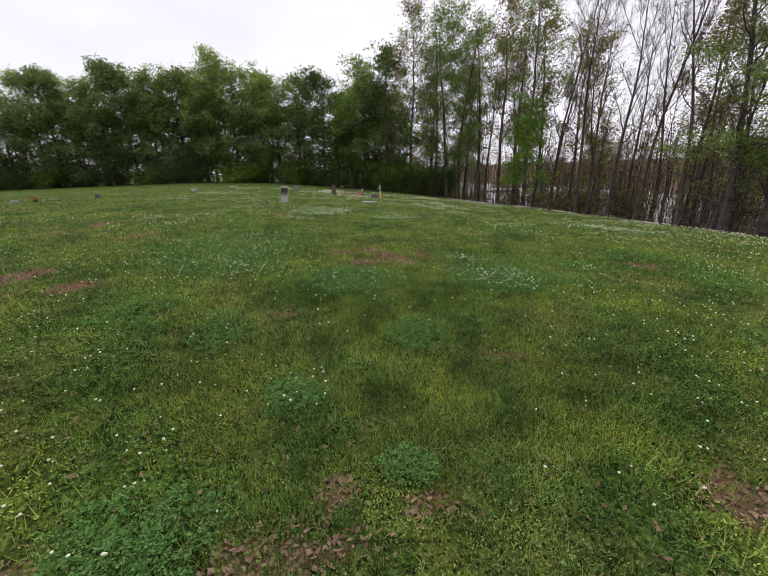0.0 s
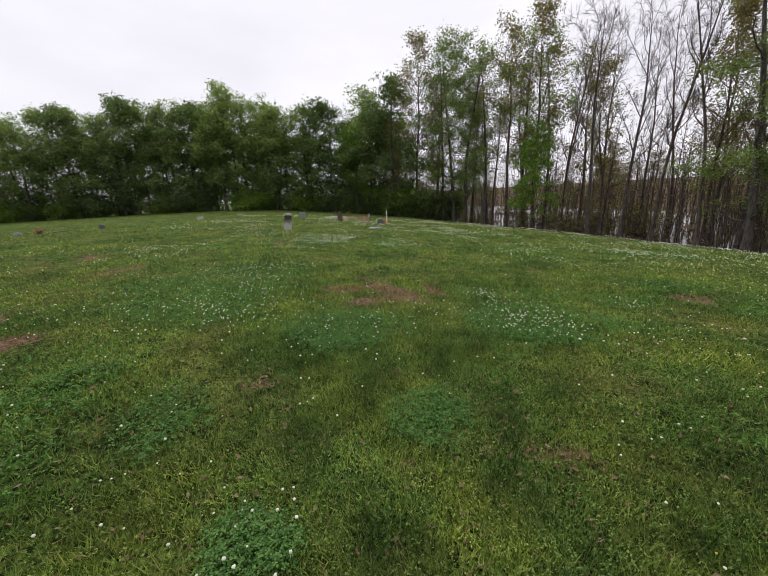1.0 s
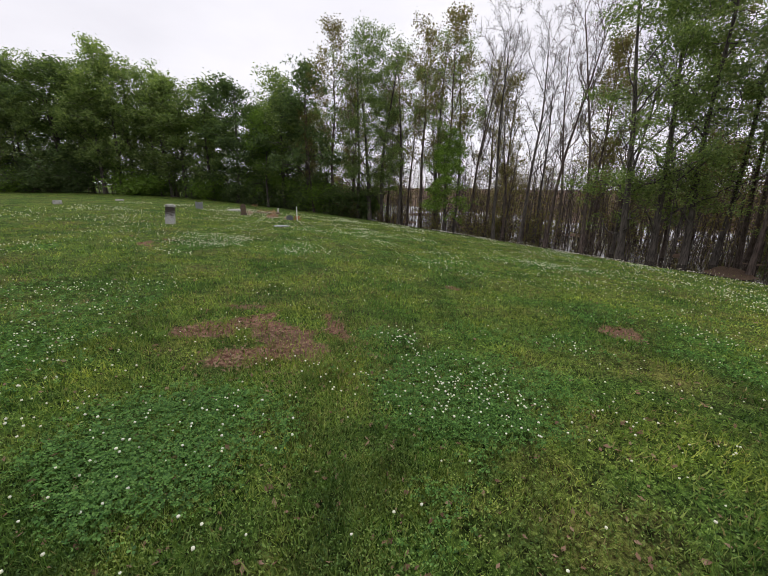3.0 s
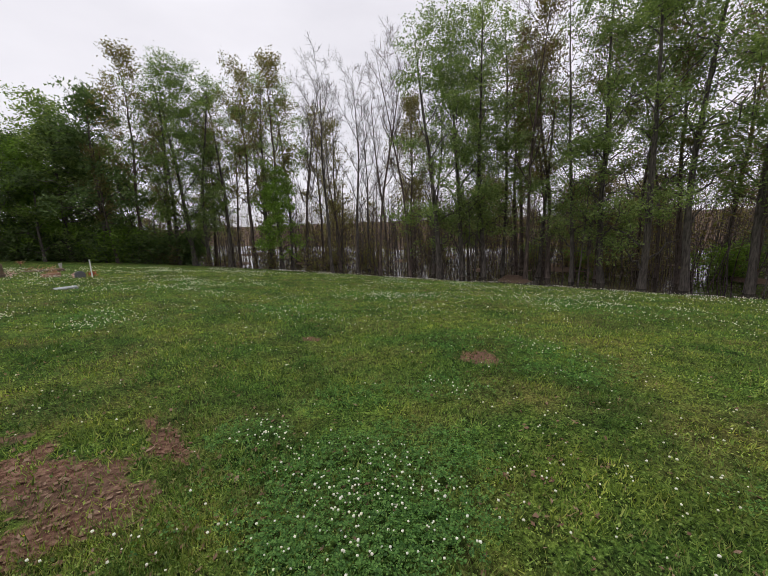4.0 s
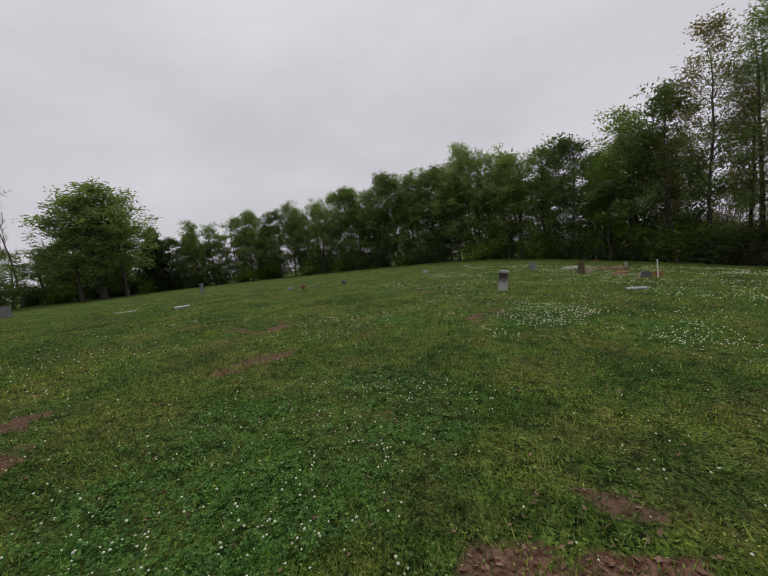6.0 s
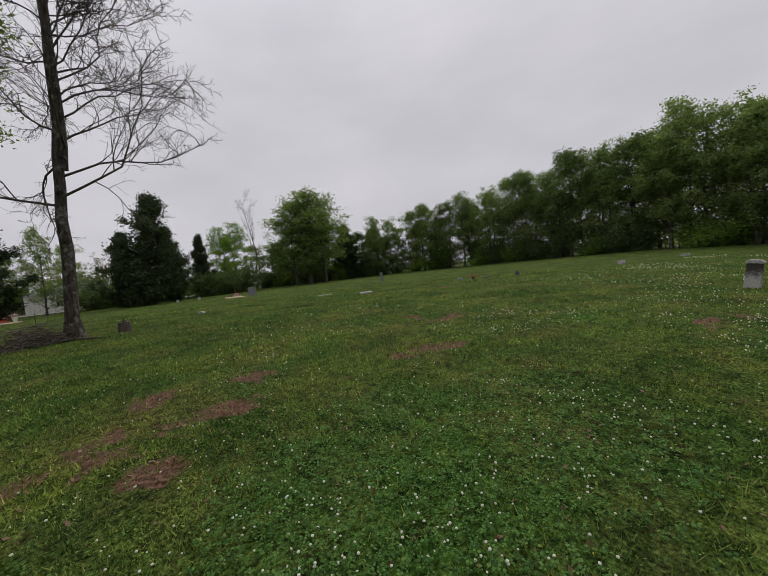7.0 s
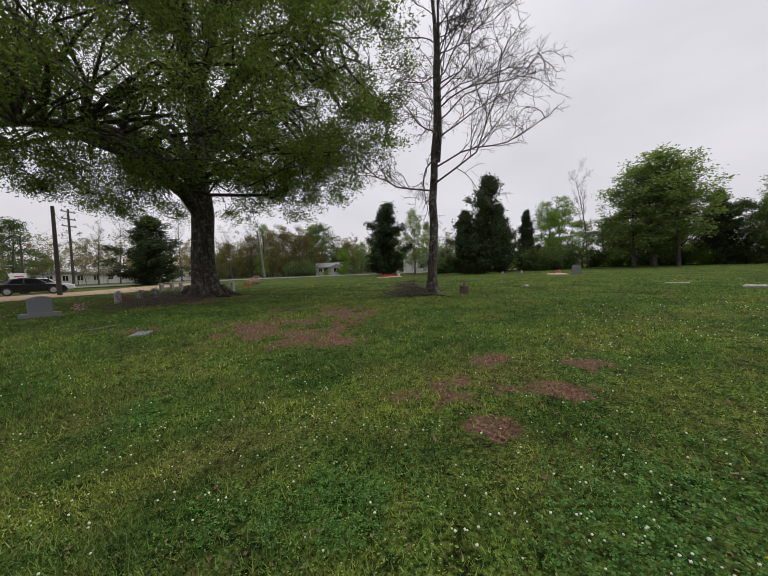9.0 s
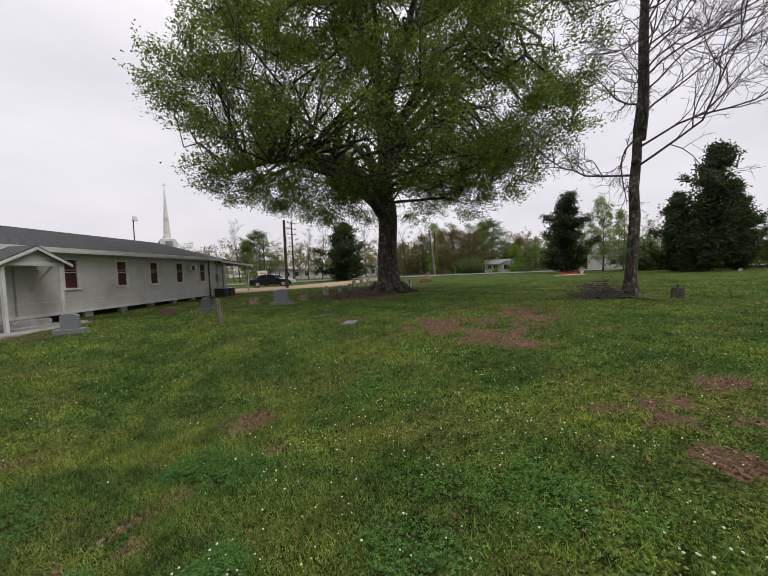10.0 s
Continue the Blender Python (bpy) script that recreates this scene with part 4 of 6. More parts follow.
def plant_at(kind, az, d, top, wide=1.0, which=None):
    """A tree in direction az (degrees), d metres off, whose top stands top degrees above the eye."""
    x, y = polar(az, d)
    tall = EYE[2] + d * math.tan(radians(top)) - float(height(x, y))
    return plant(kind, x, y, max(tall, 1.5), wide, which)


def edge(az):
    """How far off the wood begins in direction az."""
    return float(np.interp(az, [-95, -83, -71, -52, -39, -26, -13, -3, 5, 12, 22, 32, 43, 54, 80, 110], [78, 78, 78, 73, 66, 58, 51, 48, 45, 42, 38.5, 34.5, 31, 29, 28, 30]))


# the trees that can be told apart, by direction
for az, off, top, kind, wide in ((-86.7, -6, 9.0, "fresh", 1.1), (-83.3, -2, 12.2, "bare", 1.0), (-75.9, -12, 13.2, "green", 1.6), (-78.0, -11, 11.6, "green", 1.4), (-73.6, -11, 12.0, "green", 1.4), (-76.2, -9, 11.0, "dark", 1.4), (-69.6, 0, 7.6, "cedar", 0.9), (-65.2, 1, 8.3, "green", 1.0), (-57.9, 1, 9.4, "green", 1.0), (-51.6, 1, 10.1, "green", 1.0),
                                 (-46.9, 1, 9.6, "green", 1.1), (-42.6, 1, 11.3, "dark", 1.0), (-36.7, 1, 13.2, "dark", 0.95), (-32.5, 2, 12.0, "green", 1.0), (-29.3, 1, 12.8, "green", 1.0), (-23.9, 1, 15.8, "green", 0.95), (-18.4, 1, 12.9, "green", 1.05)):
    plant_at(kind, az, edge(az) + off, top, wide)
for az, off, top, kind, wide in ((-9.8, 0, 13.6, "dark", 1.15), (-3.0, 0, 15.5, "green", 1.0), (0.6, 0, 16.2, "dark", 0.9), (-5.5, -1.5, 10.5, "fresh", 1.0), (1.5, -1.5, 9.5, "bud", 1.2), (4.6, 1, 20.2, "bud", 1.0), (8.6, 1, 20.6, "airy", 1.15), (10.6, 0.5, 21.6, "lush", 0.95), (12.6, 1.5, 21.0, "airy", 1.1), (15.3, 1, 20.0, "airy", 1.1), (21.5, 1.5, 21.0, "airy", 1.0), (24.5, 2.0, 20.5, "airy", 0.9),
                                 (7.5, 2, 15, "bud", 1.1), (19.0, 1, 19.5, "bud", 1.0), (23.0, 1, 21.2, "bud", 1.05), (27.0, 3, 19.5, "bare", 1.0), (31, 1, 20.8, "bare", 1.0), (35, 2, 20.5, "bare", 1.0), (39, 1, 22.4, "bare", 1.0), (44, 1, 23.2, "bare", 1.0)):
    plant_at(kind, az, edge(az) + off, top, wide)
for az, off, top, kind, wide in ((23.0, -1.2, 8.7, "fresh", 0.9), (48.9, 1, 27.2, "lush", 1.0), (52.5, 2, 27.5, "lush", 0.9), (55.8, 2.5, 28.5, "airy", 1.0), (58.5, 4, 26, "airy", 0.9), (62, 2, 26.3, "bare", 1.0), (65.0, 3, 25, "bud", 1.0), (68.3, 1.5, 27.1, "airy", 0.85), (72, 2, 27.5, "airy", 1.0), (76.6, 1, 28.4, "lush", 0.95),
                                 (81, 1.5, 29.9, "airy", 1.1), (86.5, 2, 30, "airy", 1.0), (92, 2, 29, "airy", 1.0), (95, 1, 28, "airy", 1.0), (100, 2, 27, "airy", 1.0)):
    plant_at(kind, az, edge(az) + off, top, wide)
for az in np.arange(-63, -11, 3.1):
    plant_at("dark" if tg.random() < 0.2 else "green", az, edge(az) + tg.uniform(0.5, 2.5), float(np.interp(az, [-63, -52, -40, -24, -12], [8.2, 9.5, 11.8, 14.2, 13.0])) * tg.uniform(0.92, 1.04), tg.uniform(1.0, 1.25))
for az in np.arange(-84, -62, 2.7):
    plant_at("dark" if tg.random() < 0.4 else "green", az, edge(az) + tg.uniform(-1, 3), tg.uniform(5.2, 7.4), tg.uniform(1.2, 1.5))
# the wood behind them
for row in range(2):
    for az in np.arange(-80, 8, 5.2):
        a = az + tg.uniform(-1.6, 1.6)
        top = np.interp(a, [-80, -60, -40, -24, -10, 0, 8], [6.5, 7.5, 10, 12, 11.5, 13, 15]) * tg.uniform(0.75, 0.98)
        plant_at(["green", "dark"][row] if a < 2 else "bud", a, edge(a) + 3 + 4.5 * row + tg.uniform(-1, 2), top)
for row in range(2):
    for az in np.arange(6, 106, 5.4):
        a = az + tg.uniform(-2, 2)
        top = np.interp(a, [6, 25, 45, 60, 100], [16, 17, 19, 22, 23]) * tg.uniform(0.75, 1.0)
        plant_at("airy" if a > 50 and row < 1 and tg.random() < 0.14 else ("bud" if tg.random() < 0.45 else "bare"), a, edge(a) + 4 + 6 * row + tg.uniform(-1.5, 2.5), top)
# saplings and undergrowth
for i in range(95):
    a = tg.uniform(4, 104)
    plant("sapling", *polar(a, edge(a) + 0.3 + 26 * tg.random() ** 1.3), tg.uniform(5, 12))
for i in range(95):
    a = tg.uniform(-88, 10)
    plant("shrub", *polar(a, edge(a) + tg.uniform(-0.6, 5)), tg.uniform(1.8, 4.6), tg.uniform(0.9, 1.4))
for i in range(64):
    a = tg.uniform(0, 104)
    plant("brush" if a < 62 or tg.random() < 0.5 else "shrub", *polar(a, edge(a) + (tg.uniform(0.3, 16) if a < 40 else tg.uniform(7, 24))), tg.uniform(1.2, 3.2), 1.1)
# a far grey-brown belt of woodland behind everything
for i in range(40):
    a = tg.uniform(-4, 108)
    plant("russet" if i % 2 else "bud", *polar(a, edge(a) + tg.uniform(20, 46)), tg.uniform(5, 12), 1.3)
# the tangle of stems and twigs inside the wood
def thicket(name, n, az0, az1, d0, d1, tall, mat, seed, label, leafy=None, leaf_n=0, size=0.16, start=None):
    g = np.random.default_rng(seed)
    acc, tips = ([], [], [0]), []
    for _ in range(n):
        a = g.uniform(az0, az1)
        x, y = polar(a, (edge(a) if start is None else start) + d0 + (d1 - d0) * g.random())
        h = tall * g.uniform(0.45, 1.2)
        st = line(g, (x, y, float(height(x, y)) - 0.1), (g.normal(0, 0.1), g.normal(0, 0.1), 1), h, 5, 0.07, 0.03)
        tube(st, np.linspace(0.035, 0.008, 5) * g.uniform(0.6, 1.5), 3, acc)
        for _ in range(5):
            tw = line(g, st[g.integers(1, 5)], way(g.uniform(0, 6.283), g.uniform(0.1, 1.1)), h * g.uniform(0.1, 0.28), 3, 0.2, 0.05)
            tube(tw, np.array([0.014, 0.010, 0.005]), 3, acc)
            tips += [tw[2] + g.normal(0, 0.3, 3) for _ in range(leaf_n)]
    ob = tagged(new(name, mesh_from(name, np.concatenate(acc[0]), np.concatenate(acc[1]), mat, True)), label, "undergrowth", kind="stuff")
    if leaf_n:
        child("foliage", leaves(np.array(tips), size, g, leafy, "foliage"), ob)
    return ob


thicket("swamp_thicket", 1750, -2, 106, 2.5, 44, 8.0, M_RED_BARK, 91, "tangle of thin bare brown stems in the flooded wood", M_LEAF_BUD, 2)
thicket("swamp_saplings", 720, 0, 106, 8, 46, 9.5, M_BARK, 95, "close grey-brown saplings standing deep in the flooded wood")
thicket("wood_thicket", 700, -90, 4, 0.3, 9, 3.6, M_RED_BARK, 92, "leafy undergrowth filling the foot of the tree line", M_LEAF_DARK, 6)
thicket("roadside_thicket", 800, -172, -102, 0, 30, 8.5, M_BARK, 93, "distant grey-brown trees and scrub beyond the road", M_LEAF_BUD, 12, 0.26, 98)
thicket("roadside_hedge", 520, -140, -100, 0, 16, 5.5, M_BARK, 94, "dull green scrub along the far side of the road", M_LEAF_DARK, 10, 0.26, 94)
# cedars and trees along the road
for az, d, top, kind, wide in ((-97.4, 50, 13.6, "cedar", 1.0), (-94.6, 54, 9.0, "cedar", 0.85), (-100.2, 53, 8.5, "cedar", 0.9), (-91.2, 62, 7.8, "cedar", 0.7), (-88.2, 66, 8.6, "fresh", 1.0), (-112.8, 60, 10.2, "cedar", 1.2), (-110.6, 64, 6.0, "green", 0.7), (-107.9, 62, 8.8, "green", 0.85),
                               (-105.6, 70, 7.0, "green", 0.8), (-145.9, 62, 8.1, "cedar", 1.6), (-116.5, 86, 4.3, "green", 0.9), (-124.9, 80, 1.2, "shrub", 1.3), (-122.1, 81, -0.1, "shrub", 0.8), (-119.6, 82, 0.5, "shrub", 1.1), (-126.4, 80, 1.4, "shrub", 1.4), (-117.6, 78, 0.2, "shrub", 1.2), (-119.0, 96, 4.2, "fresh", 0.8)):
    plant_at(kind, az, d, top, wide)
for az, d, top, kind, wide in ((-161.6, 74, 7.6, "bare", 1.3), (-158.9, 72, 6.6, "dark", 1.3), (-160.3, 76, 5.6, "green", 1.2), (-133.2, 94, 5.4, "russet", 1.2), (-130.2, 90, 5.9, "russet", 1.1), (-127.8, 92, 6.1, "russet", 1.2), (-125.4, 92, 5.7, "russet", 1.2), (-122.8, 98, 6.9, "dark", 1.3), (-118.3, 96, 4.4, "russet", 1.2), (-131.9, 82, 3.0, "fresh", 1.2), (-119.4, 84, 3.3, "fresh", 1.3), (-113.8, 80, 4.2, "green", 1.0), (-136.4, 92, 4.4, "russet", 1.2), (-156.5, 80, 4.0, "bare", 1.2), (-151.5, 88, 6.5, "bare", 1.5), (-149.3, 84, 7.8, "bare", 1.4), (-142.4, 84, 8.2, "bare", 1.2), (-136.0, 88, 7.0, "bare", 1.3), (-133.5, 90, 6.2, "bare", 1.3),
                               (-131.0, 96, 7.0, "green", 1.2), (-128.5, 92, 6.4, "bud", 1.8), (-126.2, 94, 6.2, "bud", 1.8), (-123.6, 104, 7.2, "green", 1.0), (-120.2, 104, 5.4, "bare", 1.2), (-117.8, 106, 5.0, "bare", 1.2)):
    plant_at(kind, az, d, top, wide)
for az in np.arange(-172, -86, 3.1):
    a = az + tg.uniform(-1, 1)
    d = tg.uniform(108, 150) if a < -104 else tg.uniform(74, 92)
    plant_at(["green", "bud", "bare", "dark", "bud"][int(tg.integers(5))], a, d, tg.uniform(2.4, 4.6) if a < -104 else tg.uniform(3, 6), 1.4)
for i in range(26):
    a = tg.uniform(-104, -86)
    plant("shrub", *polar(a, tg.uniform(60, 72)), tg.uniform(2, 4.5), 1.3)
for group in KINDS.values():
    for src in group:
        for o in (*src.children_recursive, src):
            bpy.data.objects.remove(o)

# ---------------------------------------------------------------- the great oak
def great_oak():
    g = np.random.default_rng(5)
    wood, tips = ([], [], [0]), []
    # trunk with a flared foot
    zs = np.array([-0.3, 0.0, 0.25, 0.6, 1.2, 2.2, 3.4, 4.6, 5.6])
    rs = np.array([1.35, 1.15, 0.92, 0.76, 0.66, 0.60, 0.57, 0.58, 0.52])
    P = np.stack([0.06 * np.sin(zs), 0.05 * np.cos(1.3 * zs), zs], 1)
    tube(P, rs, 18, wood)
    tube(np.stack([0.25 * np.sin(0.5 * np.arange(9)), 0.2 * np.sin(0.7 * np.arange(9)), 5.2 + 1.3 * np.arange(9)], 1), np.linspace(0.5, 0.1, 9), 12, wood)
    for i in range(9):
        a = i * 0.698 + g.uniform(-0.2, 0.2)
        root = np.array([[0.75 * math.cos(a), 0.75 * math.sin(a), 0.42], [1.25 * math.cos(a), 1.25 * math.sin(a), 0.14], [1.9 * math.cos(a + 0.2), 1.9 * math.sin(a + 0.2), -0.05]])
        tube(root, np.array([0.34, 0.2, 0.08]), 7, wood)

    lobes = [(g.uniform(0, 6.283), g.uniform(0.0, 0.9), g.uniform(-0.22, 0.2)) for _ in range(14)]

    def radius(az, f):
        """How far the crown reaches in direction az, at the part f of its height."""
        r = (1 - max(0.0, (f - 0.22) / 0.80) ** 2.1) ** 0.5 if f > 0.22 else 0.72 + 0.28 * math.sin(math.pi / 2 * f / 0.22)
        for la, lf, amp in lobes:
            r *= 1 + amp * math.exp(-((math.cos(az - la) - 1) ** 2) / 0.12 - ((f - lf) / 0.16) ** 2)
        return (12.2 - 1.3 * math.cos(az - 2.42)) * r

    LOW, TOP = 5.3, 21.5
    nodes = []
    for i in range(22):
        f = (0.02 + 0.96 * ((i * 0.618) % 1.0)) ** 1.15
        az = i * 2.4 + g.uniform(-0.3, 0.3)
        z = LOW + (TOP - LOW) * f + 0.8
        end = np.array([radius(az, f) * 0.86 * math.cos(az), radius(az, f) * 0.86 * math.sin(az), z])
        start = np.array([0.1 * math.cos(az), 0.1 * math.sin(az), 4.4 + 7.5 * f + g.uniform(-0.3, 0.3)])
        s = np.linspace(0, 1, 12)[:, None]
        D = np.linalg.norm(end - start)
        lift = np.array([0, 0, 0.20 * D]) * np.sin(math.pi * s) * (1.0 if f < 0.35 else 0.35)
        wob = np.cumsum(g.normal(0, 0.045 * D / 3, (12, 3)), axis=0) * s * (1 - s) * 2.2
        L = start + (end - start) * s + lift + wob
        tube(L, (0.30 if f < 0.3 else 0.21) * (1 - np.linspace(0, 0.9, 12)) ** 0.9 + 0.012, 7, wood)
        nodes.append(L[2:])
    nodes = np.concatenate(nodes)
    clumps = []
    for level, count in ((0, 460), (1, 3900)):
        fresh = []
        for number in range(count):
            f = g.beta(1.05, 1.25)
            az = g.uniform(0, 6.283)
            if level:
                c = clumps[number % len(clumps)] + g.normal(0, 0.55, 3) * np.array([1.2, 1.2, 0.7])
            else:
                q = radius(az, f) * 0.93 * g.random() ** 0.34
                c = np.array([q * math.cos(az), q * math.sin(az), LOW + (TOP - LOW) * f + g.normal(0, 0.25)])
                clumps.append(c)
            d = np.linalg.norm(nodes - c + np.array([0, 0, 0.6]), axis=1)
            b0 = nodes[np.argmin(d)]
            s = np.linspace(0, 1, 6)[:, None]
            L = b0 + (c - b0) * s + g.normal(0, 0.08 * (d.min() + 0.2), (6, 3)) * np.sin(math.pi * s)
            tube(L, np.linspace(0.014 + 0.014 * d.min(), 0.006, 6), 3, wood)
            fresh.append(L[2:])
            m = int(62 * g.uniform(0.45, 1.5))
            if level:
                tips.append(c + g.normal(0, 0.28, (m, 3)) * np.array([1, 1, 0.7]))
        nodes = np.concatenate([nodes] + fresh)
    tips = np.concatenate(tips)
    base = empty("oak_tree", pose(-14.9, -12.3, float(height(-14.9, -12.3))))
    tagged(base, "huge spreading oak with dark lichened trunk and spring leaves", "tree")
    child("trunk", mesh_from("trunk", np.concatenate(wood[0]), np.concatenate(wood[1]), M_OAK_BARK, True), base)
    child("crown", leaves(tips, 0.088, g, M_LEAF_OAK, "crown"), base)
    return base


great_oak()


def bare_yard_tree():
    """The leafless tree beside the brush heap: crooked limbs, mostly to one side, and fine curling twigs."""
    g = np.random.default_rng(9)
    wood, stem = ([], [], [0]), ([], [], [0])
    n = 16
    trunk = line(g, (0, 0, -0.2), (0.0, 0.0, 1), 15.6, n, 0.06, 0.22)
    t = np.linspace(0, 1, n)
    tr = 0.20 * (1 - t) ** 0.8 + 0.012
    tr[0] = 0.36
    tube(trunk, tr, 10, stem)
    for z, a in ((3.4, 0.4), (4.5, 3.6), (5.0, 0.2), (3.9, 3.3)):
        p = np.array([np.interp(z / 15.6, t, trunk[:, k]) for k in range(3)])
        tube(np.array([p, p + 0.26 * way(a, 0.4), p + 0.36 * way(a, 0.7)]), np.array([0.14, 0.12, 0.05]), 7, stem)

    q0 = np.array([np.interp(7.2 / 15.6, t, trunk[:, k]) for k in range(3)])
    leader = line(g, q0 - np.array([0, 0, 1.4]), (0.10, 0.22, 1), 8.6, 12, 0.08, 0.07)
    tube(leader, np.linspace(0.13, 0.014, 12), 8, stem)

    def bough(p, d, L, r, level):
        m = (9, 7, 5, 4)[level]
        b = line(g, p, d, L, m, (0.24, 0.28, 0.28, 0.3)[level], (0.05, 0.01, -0.02, 0.0)[level])
        tube(b, r * (1 - np.linspace(0, 0.85, m)) + 0.0028, (6, 4, 3, 3)[level], wood)
        if level < 3:
            cnt = (10, 6, 4)[level]
            for k in range(cnt):
                e = min(0.99, 0.15 + 0.85 * (k + g.uniform(0, 1)) / cnt)
                q = np.array([np.interp(e, np.linspace(0, 1, m), b[:, c]) for c in range(3)])
                dd = (b[-1] - b[0]) / np.linalg.norm(b[-1] - b[0]) + g.normal(0, 0.62, 3)
                bough(q, dd / np.linalg.norm(dd), L * 0.42 * (1.2 - 0.55 * e) * g.uniform(0.7, 1.25), r * 0.45, level + 1)

    for i in range(27):
        z = 4.6 + 10.4 * i / 26 + g.uniform(-0.2, 0.2)
        p = np.array([np.interp(z / 15.6, t, trunk[:, k]) for k in range(3)])
        east = i % 3 != 0
        a = g.uniform(-0.9, 0.9) + (1.6 if east else -1.6)
        L = (5.6 if east else 3.8) * (1.12 - 0.72 * (z - 4.6) / 10.4) * g.uniform(0.8, 1.15)
        bough(p, way(a, g.uniform(0.0, 0.6)), L, np.interp(z / 15.6, t, tr) * 0.25, 0)
    for k in range(3, 12):
        bough(leader[k], way(1.6 + g.uniform(-1.3, 1.3), g.uniform(0.2, 0.9)), 3.0 * (1.1 - 0.05 * k) * g.uniform(0.7, 1.1), 0.032, 0)
    base = empty("bare_tree", pose(-15.45, 0.46, float(height(-15.45, 0.46))))
    tagged(base, "leafless grey tree with knobbly trunk and fine curling twigs", "tree")
    child("trunk", mesh_from("trunk", np.concatenate(stem[0]), np.concatenate(stem[1]), M_OAK_BARK, True), base)
    child("limb_work", mesh_from("limb_work", np.concatenate(wood[0]), np.concatenate(wood[1]), M_BARK, True), base)


bare_yard_tree()

# ---------------------------------------------------------------- more materials
M_SIDING = worn("white_siding", (0.56, 0.54, 0.52), (0.64, 0.62, 0.60), 1.0, 0.6, (0.46, 0.43, 0.40), 0.5, bump=0.08)
M_TRIM = worn("white_trim", (0.62, 0.61, 0.60), (0.74, 0.73, 0.72), 1.0, 0.5, (0.5, 0.48, 0.45), 1.0, bump=0.1)
M_SHINGLE = worn("dark_shingle", (0.045, 0.046, 0.05), (0.11, 0.11, 0.115), 2.0, 0.9, (0.07, 0.068, 0.066), 1.0, bump=0.6, dist=0.02, fine=14.0)
M_CURTAIN = worn("maroon_curtain", (0.05, 0.012, 0.014), (0.11, 0.03, 0.034), 2.0, 0.6)
# near-black for the painted shade under the hall and for the dark screen
M_DARK = worn("shade_and_screen_black", (0.012, 0.011, 0.010), (0.03, 0.027, 0.025), 2.0, 0.9)
M_BLOCK = worn("concrete_block", (0.24, 0.235, 0.23), (0.40, 0.39, 0.38), 2.0, 0.9, (0.15, 0.15, 0.14), 2.0)
M_CONCRETE = worn("concrete", (0.28, 0.27, 0.26), (0.44, 0.43, 0.41), 1.0, 0.9, (0.2, 0.18, 0.16), 1.0)
M_GRANITE = worn("grey_granite", (0.12, 0.125, 0.132), (0.26, 0.265, 0.28), 1.0, 0.55, (0.2, 0.2, 0.2), 1.5, fine=120.0, bump=0.15)
M_DARK_GRANITE = worn("dark_granite", (0.055, 0.058, 0.065), (0.15, 0.155, 0.165), 1.0, 0.5, fine=120.0, bump=0.15)
M_BROWN_STONE = worn("brown_stone", (0.075, 0.05, 0.035), (0.17, 0.12, 0.085), 3.0, 0.9, (0.06, 0.055, 0.045), 2.0, bump=0.5)
M_OLD_STONE = worn("weathered_white_stone", (0.34, 0.33, 0.32), (0.52, 0.51, 0.50), 3.0, 0.9, (0.2, 0.19, 0.18), 2.5, bump=0.3)
M_STAIN = worn("blackened_stone", (0.03, 0.026, 0.024), (0.10, 0.088, 0.08), 3.0, 0.9, (0.24, 0.22, 0.2), 2.5, bump=0.3)
M_SLATE = worn("blue_grey_stone", (0.20, 0.22, 0.24), (0.36, 0.38, 0.40), 2.0, 0.85, (0.15, 0.15, 0.15), 2.0)
M_WOOD = worn("weathered_wood", (0.10, 0.08, 0.06), (0.24, 0.20, 0.16), 3.0, 0.9, (0.07, 0.06, 0.05), 2.0, bump=0.5)
M_POLE = worn("tarred_pole", (0.035, 0.028, 0.022), (0.085, 0.07, 0.058), 2.0, 0.85)
M_METAL = worn("grey_metal", (0.30, 0.30, 0.31), (0.42, 0.42, 0.43), 2.0, 0.4, metal=0.7, bump=0.05)
M_DARK_METAL = worn("dark_metal", (0.02, 0.02, 0.022), (0.05, 0.05, 0.052), 2.0, 0.5, metal=0.3)
M_RED = leaf_mat("red_flower", [(0.30, 0.02, 0.025), (0.45, 0.05, 0.06), (0.5, 0.16, 0.18)], 0.15)
M_PINK = leaf_mat("pink_flower", [(0.5, 0.2, 0.24), (0.62, 0.36, 0.4), (0.7, 0.6, 0.6)], 0.15)
M_ORANGE = leaf_mat("faded_orange_flower", [(0.30, 0.15, 0.09), (0.38, 0.24, 0.15), (0.26, 0.10, 0.07), (0.20, 0.15, 0.10)], 0.15)
M_SAND = worn("pink_sand", (0.42, 0.28, 0.20), (0.56, 0.42, 0.33), 2.0, 0.95, (0.34, 0.24, 0.18), 2.0)
M_ROAD = worn("worn_asphalt", (0.15, 0.145, 0.14), (0.25, 0.245, 0.24), 1.0, 0.9, (0.19, 0.17, 0.15), 0.5)
M_DEAD = leaf_mat("dead_leaf", [(0.10, 0.055, 0.035), (0.19, 0.115, 0.075), (0.30, 0.21, 0.15)], 0.1)
M_BLACK, nt, b = shader("black_car_paint", 0.22)
nt.links.new(ramp(nt, noise_tex(nt, 1.0), [(0.3, (0.007, 0.007, 0.009)), (0.7, (0.012, 0.012, 0.014))]), b.inputs["Base Color"])
